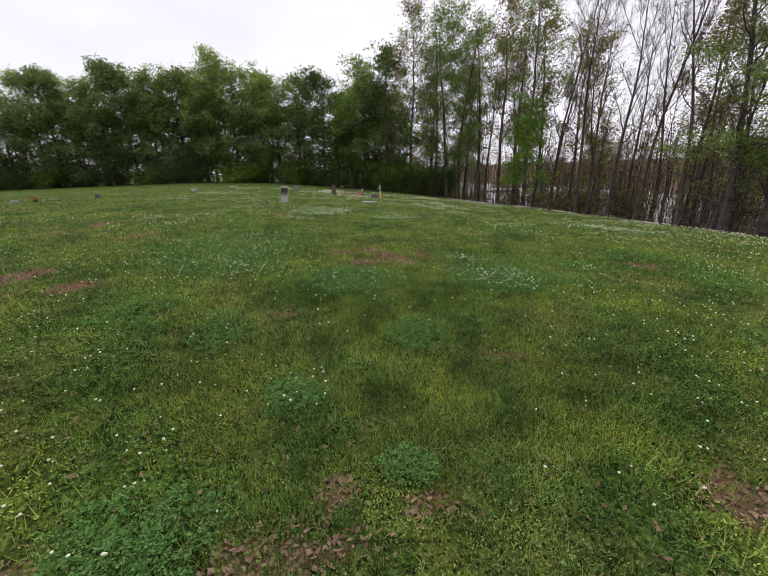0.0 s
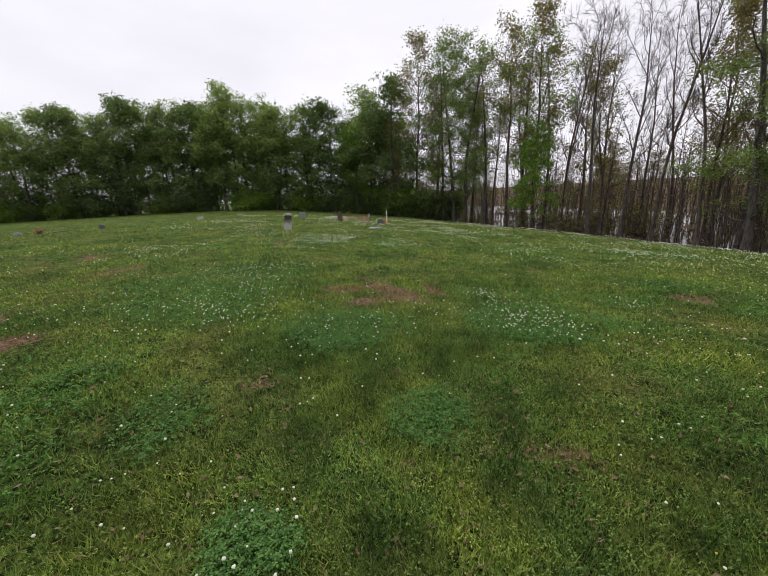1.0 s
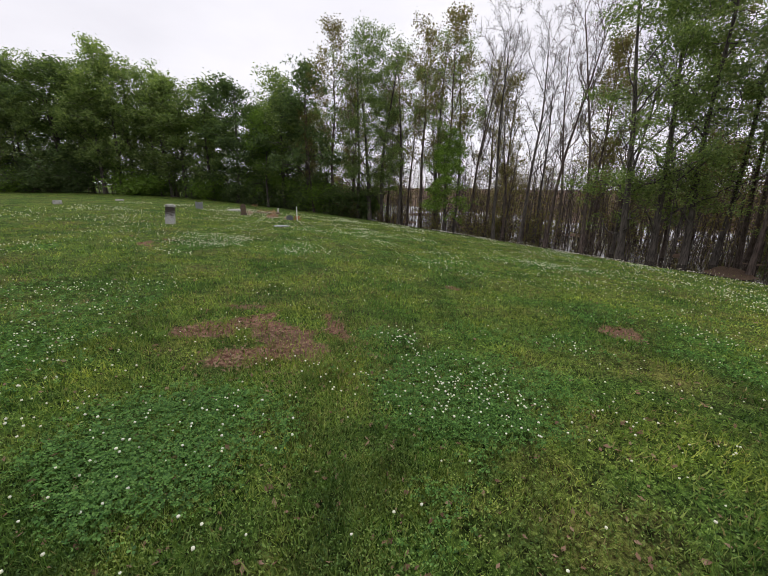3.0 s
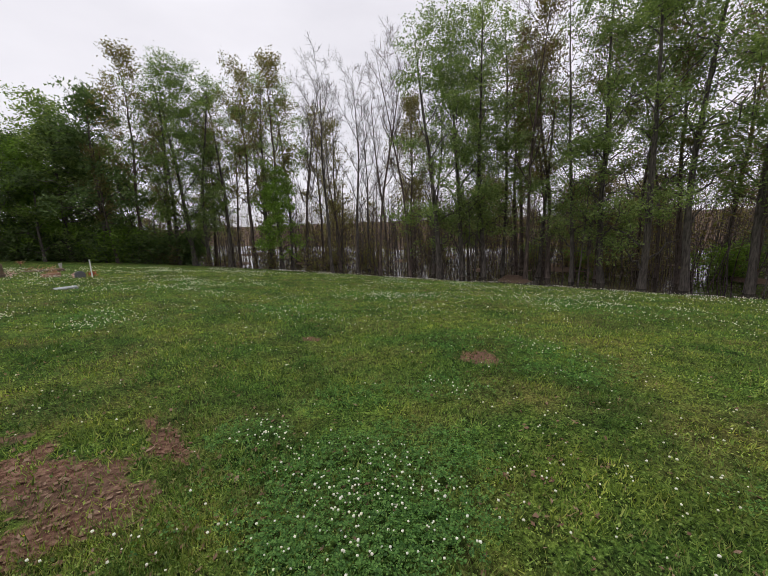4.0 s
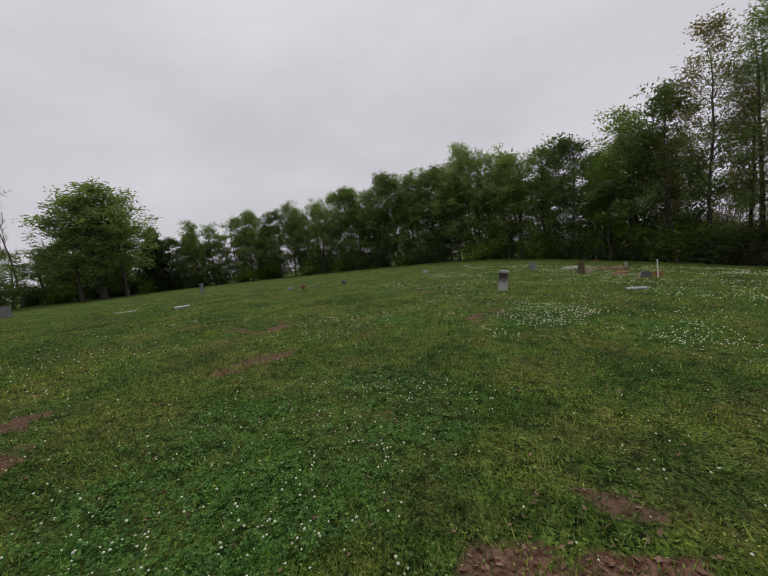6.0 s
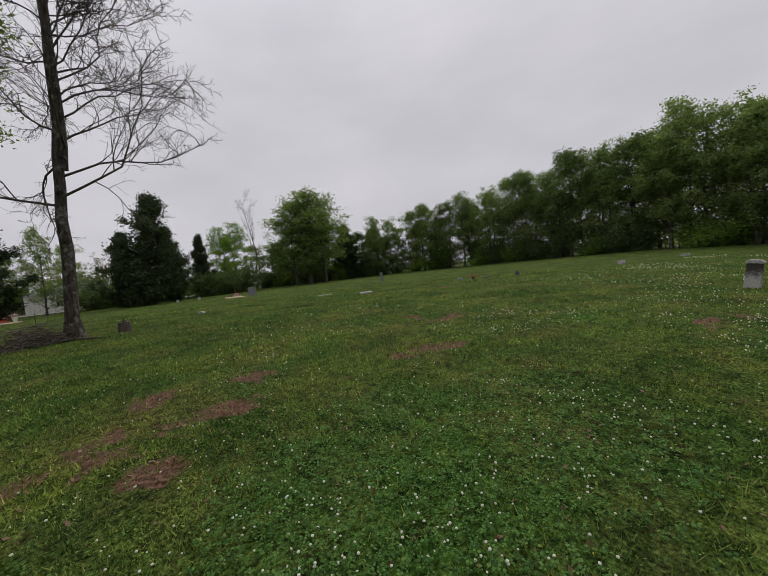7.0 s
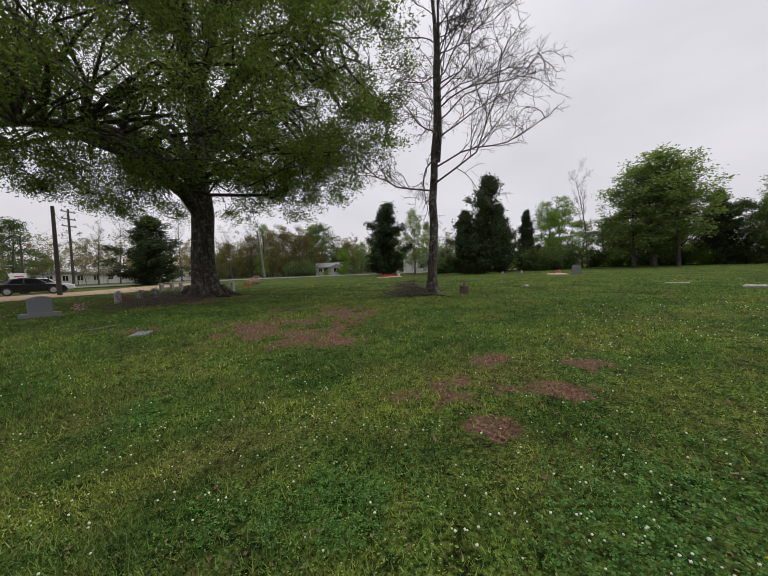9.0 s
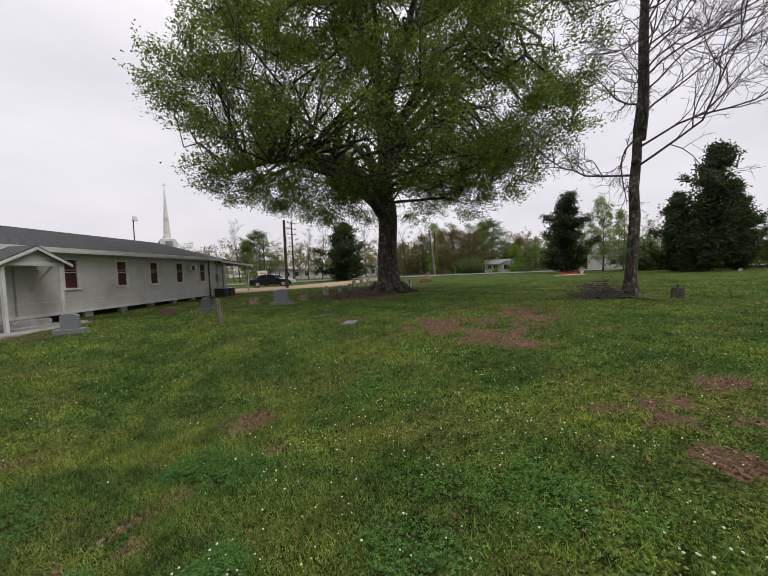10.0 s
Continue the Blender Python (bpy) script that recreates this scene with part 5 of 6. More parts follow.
b.inputs["Coat Weight"].default_value = 0.6
M_PALE_PAINT, nt, b = shader("pale_car_paint", 0.3)
nt.links.new(ramp(nt, noise_tex(nt, 1.0), [(0.3, (0.4, 0.41, 0.43)), (0.7, (0.5, 0.51, 0.53))]), b.inputs["Base Color"])
M_GLASS, nt, b = shader("dark_glass", 0.08)
nt.links.new(ramp(nt, noise_tex(nt, 0.6), [(0.3, (0.012, 0.014, 0.016)), (0.7, (0.03, 0.033, 0.036))]), b.inputs["Base Color"])
M_TYRE = worn("tyre_rubber", (0.014, 0.014, 0.014), (0.03, 0.03, 0.03), 2.0, 0.8)
M_LAMP, nt, b = shader("clear_lamp", 0.2)
nt.links.new(ramp(nt, noise_tex(nt, 2.0), [(0.3, (0.55, 0.56, 0.58)), (0.7, (0.7, 0.7, 0.72))]), b.inputs["Base Color"])

def streaked_stone():
    """White stone whose head is blackened by weather, in runs."""
    mat, nt, b = shader("streaked_stone", 0.9)
    tc = nt.nodes.new("ShaderNodeTexCoord")
    sep = nt.nodes.new("ShaderNodeSeparateXYZ")
    nt.links.new(tc.outputs["Object"], sep.inputs[0])
    add = nt.nodes.new("ShaderNodeMath")
    add.operation = 'MULTIPLY_ADD'
    nt.links.new(noise_tex(nt, 9.0, 5.0, 0.7), add.inputs[0])
    add.inputs[1].default_value = 0.75
    nt.links.new(sep.outputs["Z"], add.inputs[2])
    f = ramp(nt, add.outputs[0], [(0.62, (0, 0, 0)), (0.86, (1, 1, 1))])
    pale = ramp(nt, noise_tex(nt, 30.0), [(0.3, (0.36, 0.35, 0.34)), (0.7, (0.52, 0.51, 0.5))])
    nt.links.new(mixed(nt, f, pale, (0.06, 0.05, 0.045)), b.inputs["Base Color"])
    bumped(nt, b, noise_tex(nt, 24.0, 5.0), 0.3, 0.01)
    return mat


M_STREAK = streaked_stone()

# ---------------------------------------------------------------- fallen leaves
x, y, r, g = scatter(120000, 0.6, 22, 21)
ok = g.random(len(x)) < np.clip(0.03 + 0.5 * soil_at(x, y), 0, 1)
pts = np.stack([x, y, height(x, y) + 0.012], 1)[ok]
k = len(pts)
s = (0.016 + 0.0012 * r[ok]) * g.uniform(0.6, 1.4, k)
a = g.uniform(0, 6.283, k)
u = np.stack([np.cos(a) * s, np.sin(a) * s, g.uniform(-0.3, 0.5, k) * s], 1)
v = np.stack([-np.sin(a) * s * 0.5, np.cos(a) * s * 0.5, g.uniform(-0.2, 0.4, k) * s], 1)
LV = np.stack([pts - u, pts + v, pts + u, pts - v], 1).reshape(-1, 3)
tagged(new("fallen_leaves", mesh_from("fallen_leaves", LV, np.arange(len(LV)).reshape(-1, 4), M_DEAD)), "curled brown dead leaves on the bare soil", "leaf litter", kind="stuff")

# ---------------------------------------------------------------- graves
def on_ground(x, y, turn=0.0, tilt=0.0, side=0.0, dz=0.0):
    return pose(x, y, float(height(x, y)) - 0.02 + dz, tilt, side, turn)


def arch_profile(w, h, crown, steps=9):
    """A headstone outline: straight sides and a curved top."""
    pts = [(-w / 2, 0.0), (w / 2, 0.0)]
    for i in range(steps):
        f = i / (steps - 1)
        pts.append((w / 2 - w * f, h - crown + crown * math.sin(math.pi * f) ** 0.75))
    return pts


def headstone(x, y, w, h, thick, mat, label, turn=0.0, crown=0.08, plinth=0.0, tilt=0.0, side=0.0, bars=0, name="headstone", group="gravestones in the meadow", plinth_mat=None):
    base = tagged(empty(name, on_ground(x, y, turn, tilt, side)), label, "gravestone", group)
    z0 = 0.0
    if plinth:
        part("plinth", box(-w / 2 - plinth, -thick / 2 - 0.09, -0.1, w / 2 + plinth, thick / 2 + 0.09, 0.16, 0.012), plinth_mat or mat, base)
        z0 = 0.155
    bm = prism(arch_profile(w, h, crown), -thick / 2, thick / 2, 0.012)
    bmesh.ops.translate(bm, verts=bm.verts, vec=(0, 0, z0 - (0.0 if plinth else 0.08)))
    part("tablet", bm, mat, base)
    for i in range(bars):
        bw = w * (0.55 - 0.12 * i)
        zz = z0 + h * (0.66 - 0.15 * i)
        part("lettering", box(-bw / 2, thick / 2 + 0.0005, zz, bw / 2, thick / 2 + 0.004, zz + 0.045), M_DARK_GRANITE, base, "worn illegible lettering")
    return base


def bunch(name, parent, at, size, count, mat, seed, flat=0.6):
    g = np.random.default_rng(seed)
    pts = np.array(at) + g.normal(0, size, (count, 3)) * np.array([1, 1, flat])
    pts[:, 2] = np.maximum(pts[:, 2], 0.02)
    return tagged(child(name, leaves(pts, 0.035 + 0.12 * size, g, mat, name), parent), kind="stuff")


# the leaning white stone, black at the head
lean = tagged(empty("leaning_headstone", on_ground(-4.8, 17.6, 8, 0, 7)), "leaning white headstone with a blackened top", "gravestone", "gravestones in the meadow")
bm = bmesh.new()
prism([(-0.16, -0.1), (0.17, -0.1), (0.16, 0.64), (0.1, 0.67), (-0.09, 0.67), (-0.145, 0.64)], -0.09, 0.09, 0.012, bm)
part("shaft", bm, M_STREAK, lean, "white shaft blackened towards the head")
part("cap", prism([(-0.175, 0.665), (0.19, 0.665), (0.19, 0.71), (0.12, 0.755), (-0.1, 0.755), (-0.175, 0.71)], -0.115, 0.115, 0.012), M_OLD_STONE, lean, "pale moulded cap")

headstone(-7.5, 31.8, 0.5, 0.55, 0.12, M_GRANITE, "small grey headstone with a notched top", 10, -0.12)
red = headstone(-3.85, 28.2, 0.34, 0.60, 0.16, M_BROWN_STONE, "reddish brown arched headstone with flowers at its foot", 5, 0.14, 0.05)
bunch("flowers", red, (0.3, 0.35, 0.12), 0.14, 90, M_PINK, 51)


def slab(x, y, w, d, h, mat, label, turn=0.0, tilt=0.0, name="grave_slab"):
    base = tagged(empty(name, on_ground(x, y, turn, tilt)), label, "grave slab", "grave slabs in the meadow")
    bm = box(-w / 2, -d / 2, -0.08, w / 2, d / 2, h, min(0.03, h * 0.4))
    g = np.random.default_rng(int(abs(x * 13 + y * 7)))
    for v in bm.verts:
        v.co.x += float(g.normal(0, 0.006))
        v.co.y += float(g.normal(0, 0.006))
    part("slab_top", bm, mat, base)
    return base


slab(-0.85, 19.4, 0.62, 0.34, 0.07, M_SLATE, "blue-grey stone slab sunk in the grass", 12, 4)
slab(-5.15, 32.4, 0.9, 0.6, 0.15, M_OLD_STONE, "pale grave slab beside the brown headstone", 5)
slab(-22.8, 11.1, 0.95, 0.42, 0.05, M_CONCRETE, "pale concrete grave slab flush with the grass", 60)
slab(-19.2, 12.5, 0.66, 0.4, 0.11, M_OLD_STONE, "white stone grave slab, slightly raised", 60, 3)
slab(-5.66, -3.43, 0.6, 0.32, 0.05, M_GRANITE, "flat grey stone lying in bare red soil", 40)
slab(-15.2, 37.5, 0.55, 0.35, 0.16, M_OLD_STONE, "small pale flat grave marker", 10)

planter = tagged(empty("flower_trough", on_ground(-1.9, 26.9, 15)), "orange clay flower trough on a grave", "planter")
part("trough", box(-0.36, -0.16, 0, 0.36, 0.16, 0.2, 0.03), worn("dull_clay", (0.22, 0.11, 0.07), (0.33, 0.19, 0.13), 2.0), planter)
bunch("flowers", planter, (0.05, 0, 0.27), 0.13, 80, M_ORANGE, 52)

cross = tagged(empty("white_cross_marker", on_ground(-0.3, 25.3, 10)), "thin white post marker standing on a grave", "grave marker")
part("post", box(-0.026, -0.026, -0.1, 0.026, 0.026, 0.85, 0.006), M_TRIM, cross)
part("cap", box(-0.034, -0.034, 0.85, 0.034, 0.034, 0.875, 0.005), M_TRIM, cross)
dark = headstone(-0.75, 25.6, 0.4, 0.42, 0.12, M_DARK_GRANITE, "small dark headstone with flowers beside the white post", 10, 0.1)
bunch("flowers", dark, (0.5, 0.2, 0.12), 0.12, 60, M_RED, 53)
bunch("pale_flowers", dark, (-0.15, 0.2, 0.15), 0.1, 40, M_PINK, 54)

mound = tagged(empty("flower_covered_grave", on_ground(-2.9, 32.6, 8)), "low grave mound covered with faded flowers", "grave")
part("soil_mound", box(-1.1, -0.35, -0.1, 1.1, 0.35, 0.1, 0.07), M_BROWN_STONE, mound)
bunch("flowers", mound, (0, 0, 0.16), 0.32, 60, M_ORANGE, 55, 0.15)
part("shepherd_hook", rod((-0.75, 0, 0), (-0.75, 0, 0.68), 0.012), M_DARK_METAL, mound)
bunch("hanging_flowers", mound, (-0.75, 0, 0.62), 0.09, 50, M_ORANGE, 56)
part("vase", rod((0.95, 0, 0.1), (0.95, 0, 0.42), 0.06, 0.1), M_OLD_STONE, mound)

headstone(-14.6, 28.5, 0.46, 0.34, 0.12, M_OLD_STONE, "small white block headstone in the grass", 25, 0.02)
headstone(-16.8, 21.7, 0.26, 0.34, 0.14, M_DARK_GRANITE, "small black stone marker in the grass", 30, 0.03)
headstone(-19.4, 19.3, 0.34, 0.26, 0.14, M_SLATE, "low greenish grey marker with orange flowers beside it", 30, 0.05)
vase = tagged(empty("grave_flowers", on_ground(-18.8, 19.9, 0)), "orange and red artificial flowers on the ground", "flowers")
part("pot", rod((0, 0, 0), (0, 0, 0.16), 0.08, 0.11), M_BROWN_STONE, vase)
bunch("blooms", vase, (0, 0, 0.22), 0.13, 80, M_ORANGE, 57)
log = tagged(empty("log", on_ground(-18.2, 20.4, 60)), "short brown log lying by the graves", "log")
part("log_body", rod((-0.3, 0, 0.05), (0.3, 0, 0.05), 0.055, 0.05, 10), M_WOOD, log)
pillar = tagged(empty("stone_pillar", on_ground(-33.0, 20.0, 30)), "slender grey stone grave pillar with a cap", "gravestone", "gravestones in the meadow")
part("shaft", box(-0.10, -0.10, -0.1, 0.10, 0.10, 0.78, 0.02), M_GRANITE, pillar)
part("cap", box(-0.14, -0.14, 0.78, 0.14, 0.14, 0.93, 0.04), M_GRANITE, pillar)

headstone(-40.9, 8.3, 0.8, 0.75, 0.18, M_GRANITE, "grey granite headstone behind a sandy grave", 95, 0.12, 0.15)
headstone(-41.2, 6.7, 0.5, 0.5, 0.15, M_OLD_STONE, "pale headstone with flowers", 95, 0.1)
sand = tagged(empty("sandy_grave", on_ground(-39.6, 6.6, 5)), "fresh grave of pink sandy soil", "grave")
part("soil_mound", box(-1.4, -0.9, -0.1, 1.3, 0.7, 0.1, 0.05), M_SAND, sand)
bunch("flowers", sand, (-1.0, 0.2, 0.3), 0.16, 70, M_RED, 58)
headstone(-46.5, 3.0, 0.3, 0.45, 0.12, M_OLD_STONE, "small pale headstone near the hedge", 90, 0.08)
headstone(-47.0, 0.8, 0.3, 0.4, 0.12, M_OLD_STONE, "small pale headstone near the hedge", 90, 0.08)

wreath = tagged(empty("decorated_grave", on_ground(-44.2, -13.2, 75)), "long grave decked with red flowers on sand", "grave")
part("soil_mound", box(-0.7, -1.9, -0.1, 0.7, 1.9, 0.1, 0.05), M_SAND, wreath)
for i in range(5):
    bunch("red_flowers", wreath, (-0.1, -1.2 + 0.55 * i, 0.3), 0.17, 70, M_RED, 60 + i, 0.5)
part("white_urn", rod((0.2, 1.75, 0), (0.2, 1.75, 0.55), 0.12, 0.2), M_TRIM, wreath)
bunch("pale_flowers", wreath, (0.2, 1.75, 0.75), 0.14, 70, M_PINK, 66)
headstone(-20.5, 4.05, 0.34, 0.2, 0.2, M_OLD_STONE, "small rounded white stone in the grass", 50, 0.08)

# stones beside the white building and the oak
headstone(0.17, -9.4, 0.44, 0.46, 0.18, M_GRANITE, "grey granite headstone on a wider base", 160, 0.07, 0.16, bars=3)
headstone(1.85, -9.0, 0.36, 0.5, 0.3, M_STAIN, "dark crumbling weathered gravestone", 150, 0.16, side=8)
headstone(-2.72, -11.6, 0.48, 0.42, 0.22, M_BROWN_STONE, "rough brown stone marker leaning in the grass", 165, 0.05, side=-4)
headstone(-4.05, -11.55, 0.38, 0.5, 0.16, M_DARK_GRANITE, "dark grey headstone with shaped shoulders", 170, 0.16, 0.1)
headstone(-7.2, -11.2, 0.62, 0.58, 0.2, M_GRANITE, "large grey granite headstone on a broad base", 175, 0.06, 0.22, bars=3)
for x, y, w, h in ((-11.6, -14.5, 0.34, 0.72), (-14.0, -16.6, 0.3, 0.62), (-14.6, -16.2, 0.34, 0.7), (-18.8, -21.6, 0.4, 0.75), (-19.3, -21.1, 0.34, 0.82), (-20.4, -21.6, 0.36, 0.85), (-19.0, -14.6, 0.34, 0.85)):
    headstone(x, y, w, h, 0.14, M_OLD_STONE, "narrow weathered grey headstone near the oak", 200, 0.1, group="narrow headstones by the oak")
pot = tagged(empty("grave_flowers", on_ground(-12.2, -14.9, 0)), "faded red flowers beside a narrow headstone", "flowers")
bunch("blooms", pot, (0, 0, 0.18), 0.16, 80, M_RED, 71)
stand = tagged(empty("flower_stand", on_ground(-27.4, -20.6, 0)), "wire stand of pink artificial flowers", "flowers")
for i in range(3):
    part("leg", rod((0.35 * math.cos(i * 2.1), 0.35 * math.sin(i * 2.1), 0), (0, 0, 0.9), 0.012), M_DARK_METAL, stand)
bunch("blooms", stand, (0, 0, 0.6), 0.26, 160, M_PINK, 72)
stand2 = tagged(empty("grave_flowers", on_ground(-24.0, -18.2, 0)), "red artificial flowers on a grave by the oak", "flowers")
bunch("blooms", stand2, (0, 0, 0.3), 0.2, 110, M_RED, 73)
for x, y, sd in ((-6.4, -12.6, 74), (-8.9, -12.3, 75)):
    pot = tagged(empty("grave_flowers", on_ground(x, y, 0)), "faded pale flowers beside the large grey headstone", "flowers")
    bunch("blooms", pot, (0, 0, 0.16), 0.15, 70, M_PINK, sd)

post = tagged(empty("wooden_post", on_ground(-3.29, -6.9, 20, 2, 1)), "weathered split wooden post stuck in the lawn", "post")
part("post_body", rod((0, 0, -0.1), (0.02, 0, 0.78), 0.085, 0.075, 7), M_WOOD, post)
part("splinter", box(-0.03, -0.09, 0.1, 0.04, -0.05, 0.83, 0.01), M_WOOD, post)
plank = tagged(empty("plank", on_ground(-6.0, -5.4, 15)), "pale broken plank lying on red soil", "plank")
part("board", box(-0.5, -0.05, 0.01, 0.4, 0.05, 0.04, 0.01), M_WOOD, plank)

stump = tagged(empty("tree_stump", on_ground(-15.9, 1.75, 0)), "short brown sawn log stump standing in the grass", "stump")
part("stump_body", rod((0, 0, -0.1), (0, 0, 0.36), 0.21, 0.19, 14), M_RED_BARK, stump)
part("knot", rod((0.02, 0, 0.35), (0.04, 0, 0.5), 0.05, 0.03, 7), M_RED_BARK, stump)


def branch_pile(x, y, rx, ry, h, count, seed, label):
    g = np.random.default_rng(seed)
    wood_acc = ([], [], [0])
    for _ in range(count):
        a, rr = g.uniform(0, 6.283), math.sqrt(g.random())
        px, py = rr * rx * math.cos(a), rr * ry * math.sin(a)
        z = g.uniform(0.02, 1.0) * h * (1 - rr * rr) + 0.02
        p = line(g, (px, py, z), way(g.uniform(0, 6.283), g.uniform(-0.1, 0.55)), g.uniform(0.5, 1.4), 6, 0.2, -0.05)
        p[:, 2] = np.maximum(p[:, 2], 0.02)
        tube(p, np.linspace(g.uniform(0.005, 0.02), 0.003, 6), 4, wood_acc)
    ob = new("branch_pile", mesh_from("branch_pile", np.concatenate(wood_acc[0]), np.concatenate(wood_acc[1]), M_TWIG, True))
    ob.matrix_world = on_ground(x, y)
    return tagged(ob, label, "branch pile", kind="stuff")


branch_pile(-15.3, -0.55, 0.8, 0.75, 0.72, 300, 81, "heap of cut bare branches at the foot of the leafless tree")
branch_pile(-11.4, -10.9, 2.0, 1.3, 0.36, 260, 82, "low heap of dead branches beside the oak")
branch_pile(-13.4, -13.6, 1.4, 1.0, 0.5, 140, 83, "heap of dead twigs against the oak trunk")
branch_pile(-28.6, -22.0, 0.8, 0.6, 0.4, 60, 84, "small heap of twigs in the grass")
limb = tagged(empty("fallen_branch", on_ground(-14.9, 1.0, 80)), "bare fallen branch lying by the tree", "branch")
acc = ([], [], [0])
tube(line(np.random.default_rng(3), (-0.9, 0, 0.05), (1, 0, 0.02), 2.4, 8, 0.09, 0.0), np.linspace(0.05, 0.012, 8), 6, acc)
child("branch_wood", mesh_from("branch_wood", np.concatenate(acc[0]), np.concatenate(acc[1]), M_BARK, True), limb)

# ---------------------------------------------------------------- the long white church hall
CH = pose(3.18, -11.86, 0.28, 0, 0, -133.3)
hall = tagged(empty("church_hall", CH), "long low white church hall with dark shingle roof and maroon windows", "building")
S0, S1, DEEP, EAVE = -9.0, 15.75, 9.0, 2.82
WINDOWS = (4.06, 6.75, 9.0, 11.25, 13.75)
WZ0, WZ1, WW = 1.27, 2.46, 0.66
DOOR = (1.35, 2.25)


def wall_front():
    bm = bmesh.new()
    cuts = sorted([(s, s + WW, WZ0, WZ1) for s in WINDOWS] + [(DOOR[0], DOOR[1], 0.3, 2.3)])
    at = S0
    for a, b_, lo, hi in cuts:
        box(at, 0, 0.28, a, 0.16, EAVE, 0, bm)
        box(a, 0, 0.28, b_, 0.16, lo, 0, bm)
        box(a, 0, hi, b_, 0.16, EAVE, 0, bm)
        at = b_
    box(at, 0, 0.28, S1, 0.16, EAVE, 0, bm)
    return bm


part("front_wall", wall_front(), M_SIDING, hall)
part("end_wall", box(S1 - 0.16, 0.16, 0.28, S1, DEEP, EAVE), M_SIDING, hall)
part("back_wall", box(S0, DEEP - 0.16, 0.28, S1 - 0.16, DEEP, EAVE), M_SIDING, hall)
part("end_wall", box(S0, 0.16, 0.28, S0 + 0.16, DEEP - 0.16, EAVE), M_SIDING, hall)
for zz in (0.78, 2.02):
    part("siding_seam", box(S0, -0.012, zz, S1, -0.002, zz + 0.022), M_TRIM, hall)
part("skirt_board", box(S0, -0.03, 0.24, S1, -0.004, 0.36, 0.005), M_TRIM, hall)
# solid near-black block that stands in for shade behind the piers
part("foundation_gap", box(S0 + 0.2, 0.25, -0.2, S1 - 0.2, DEEP - 0.3, 0.27), M_DARK, hall, "near-black block standing in for the shade under the floor")
for i in range(13):
    s = S0 + 0.3 + i * 1.95
    part("pier", box(s, 0.03, -0.25, s + 0.4, 0.42, 0.278, 0.01), M_BLOCK, hall)
part("gable", (lambda bm: (bmesh.ops.rotate(bm, verts=bm.verts, cent=(0, 0, 0), matrix=Matrix.Rotation(radians(90), 3, 'Z')), bm)[1])(prism([(0.02, EAVE), (DEEP - 0.02, EAVE), (DEEP / 2, 4.12)], -S1, -S1 + 0.14)), M_SIDING, hall)


def roof_side(y_eave, y_ridge, label):
    """One roof slope, laid course by course."""
    z0, z1, n = EAVE + 0.02, 4.22, 22
    deck = bmesh.new()
    vs = [deck.verts.new(c) for c in ((S0 - 0.3, y_eave, z0 - 0.03), (S1 + 0.35, y_eave, z0 - 0.03), (S1 + 0.35, y_ridge, z1 - 0.03), (S0 - 0.3, y_ridge, z1 - 0.03))]
    bmesh.ops.solidify(deck, geom=[deck.faces.new(vs)], thickness=0.02)
    slope = part("roof", deck, M_SHINGLE, hall, label)
    for i in range(n):
        f0, f1 = i / n, (i + 1) / n
        ya, yb = y_eave + (y_ridge - y_eave) * f0, y_eave + (y_ridge - y_eave) * f1
        za, zb = z0 + (z1 - z0) * f0, z0 + (z1 - z0) * f1
        bm = bmesh.new()
        vs = [bm.verts.new(c) for c in ((S0 - 0.3, ya, za + 0.034), (S1 + 0.35, ya, za + 0.034), (S1 + 0.35, yb, zb + 0.024), (S0 - 0.3, yb, zb + 0.024),
                                        (S0 - 0.3, ya, za), (S1 + 0.35, ya, za), (S1 + 0.35, yb, zb), (S0 - 0.3, yb, zb))]
        for f in ((0, 1, 2, 3), (7, 6, 5, 4), (4, 5, 1, 0), (5, 6, 2, 1), (6, 7, 3, 2), (7, 4, 0, 3)):
            bm.faces.new([vs[k] for k in f])
        bmesh.ops.recalc_face_normals(bm, faces=bm.faces)
        part("shingle_course", bm, M_SHINGLE, slope)


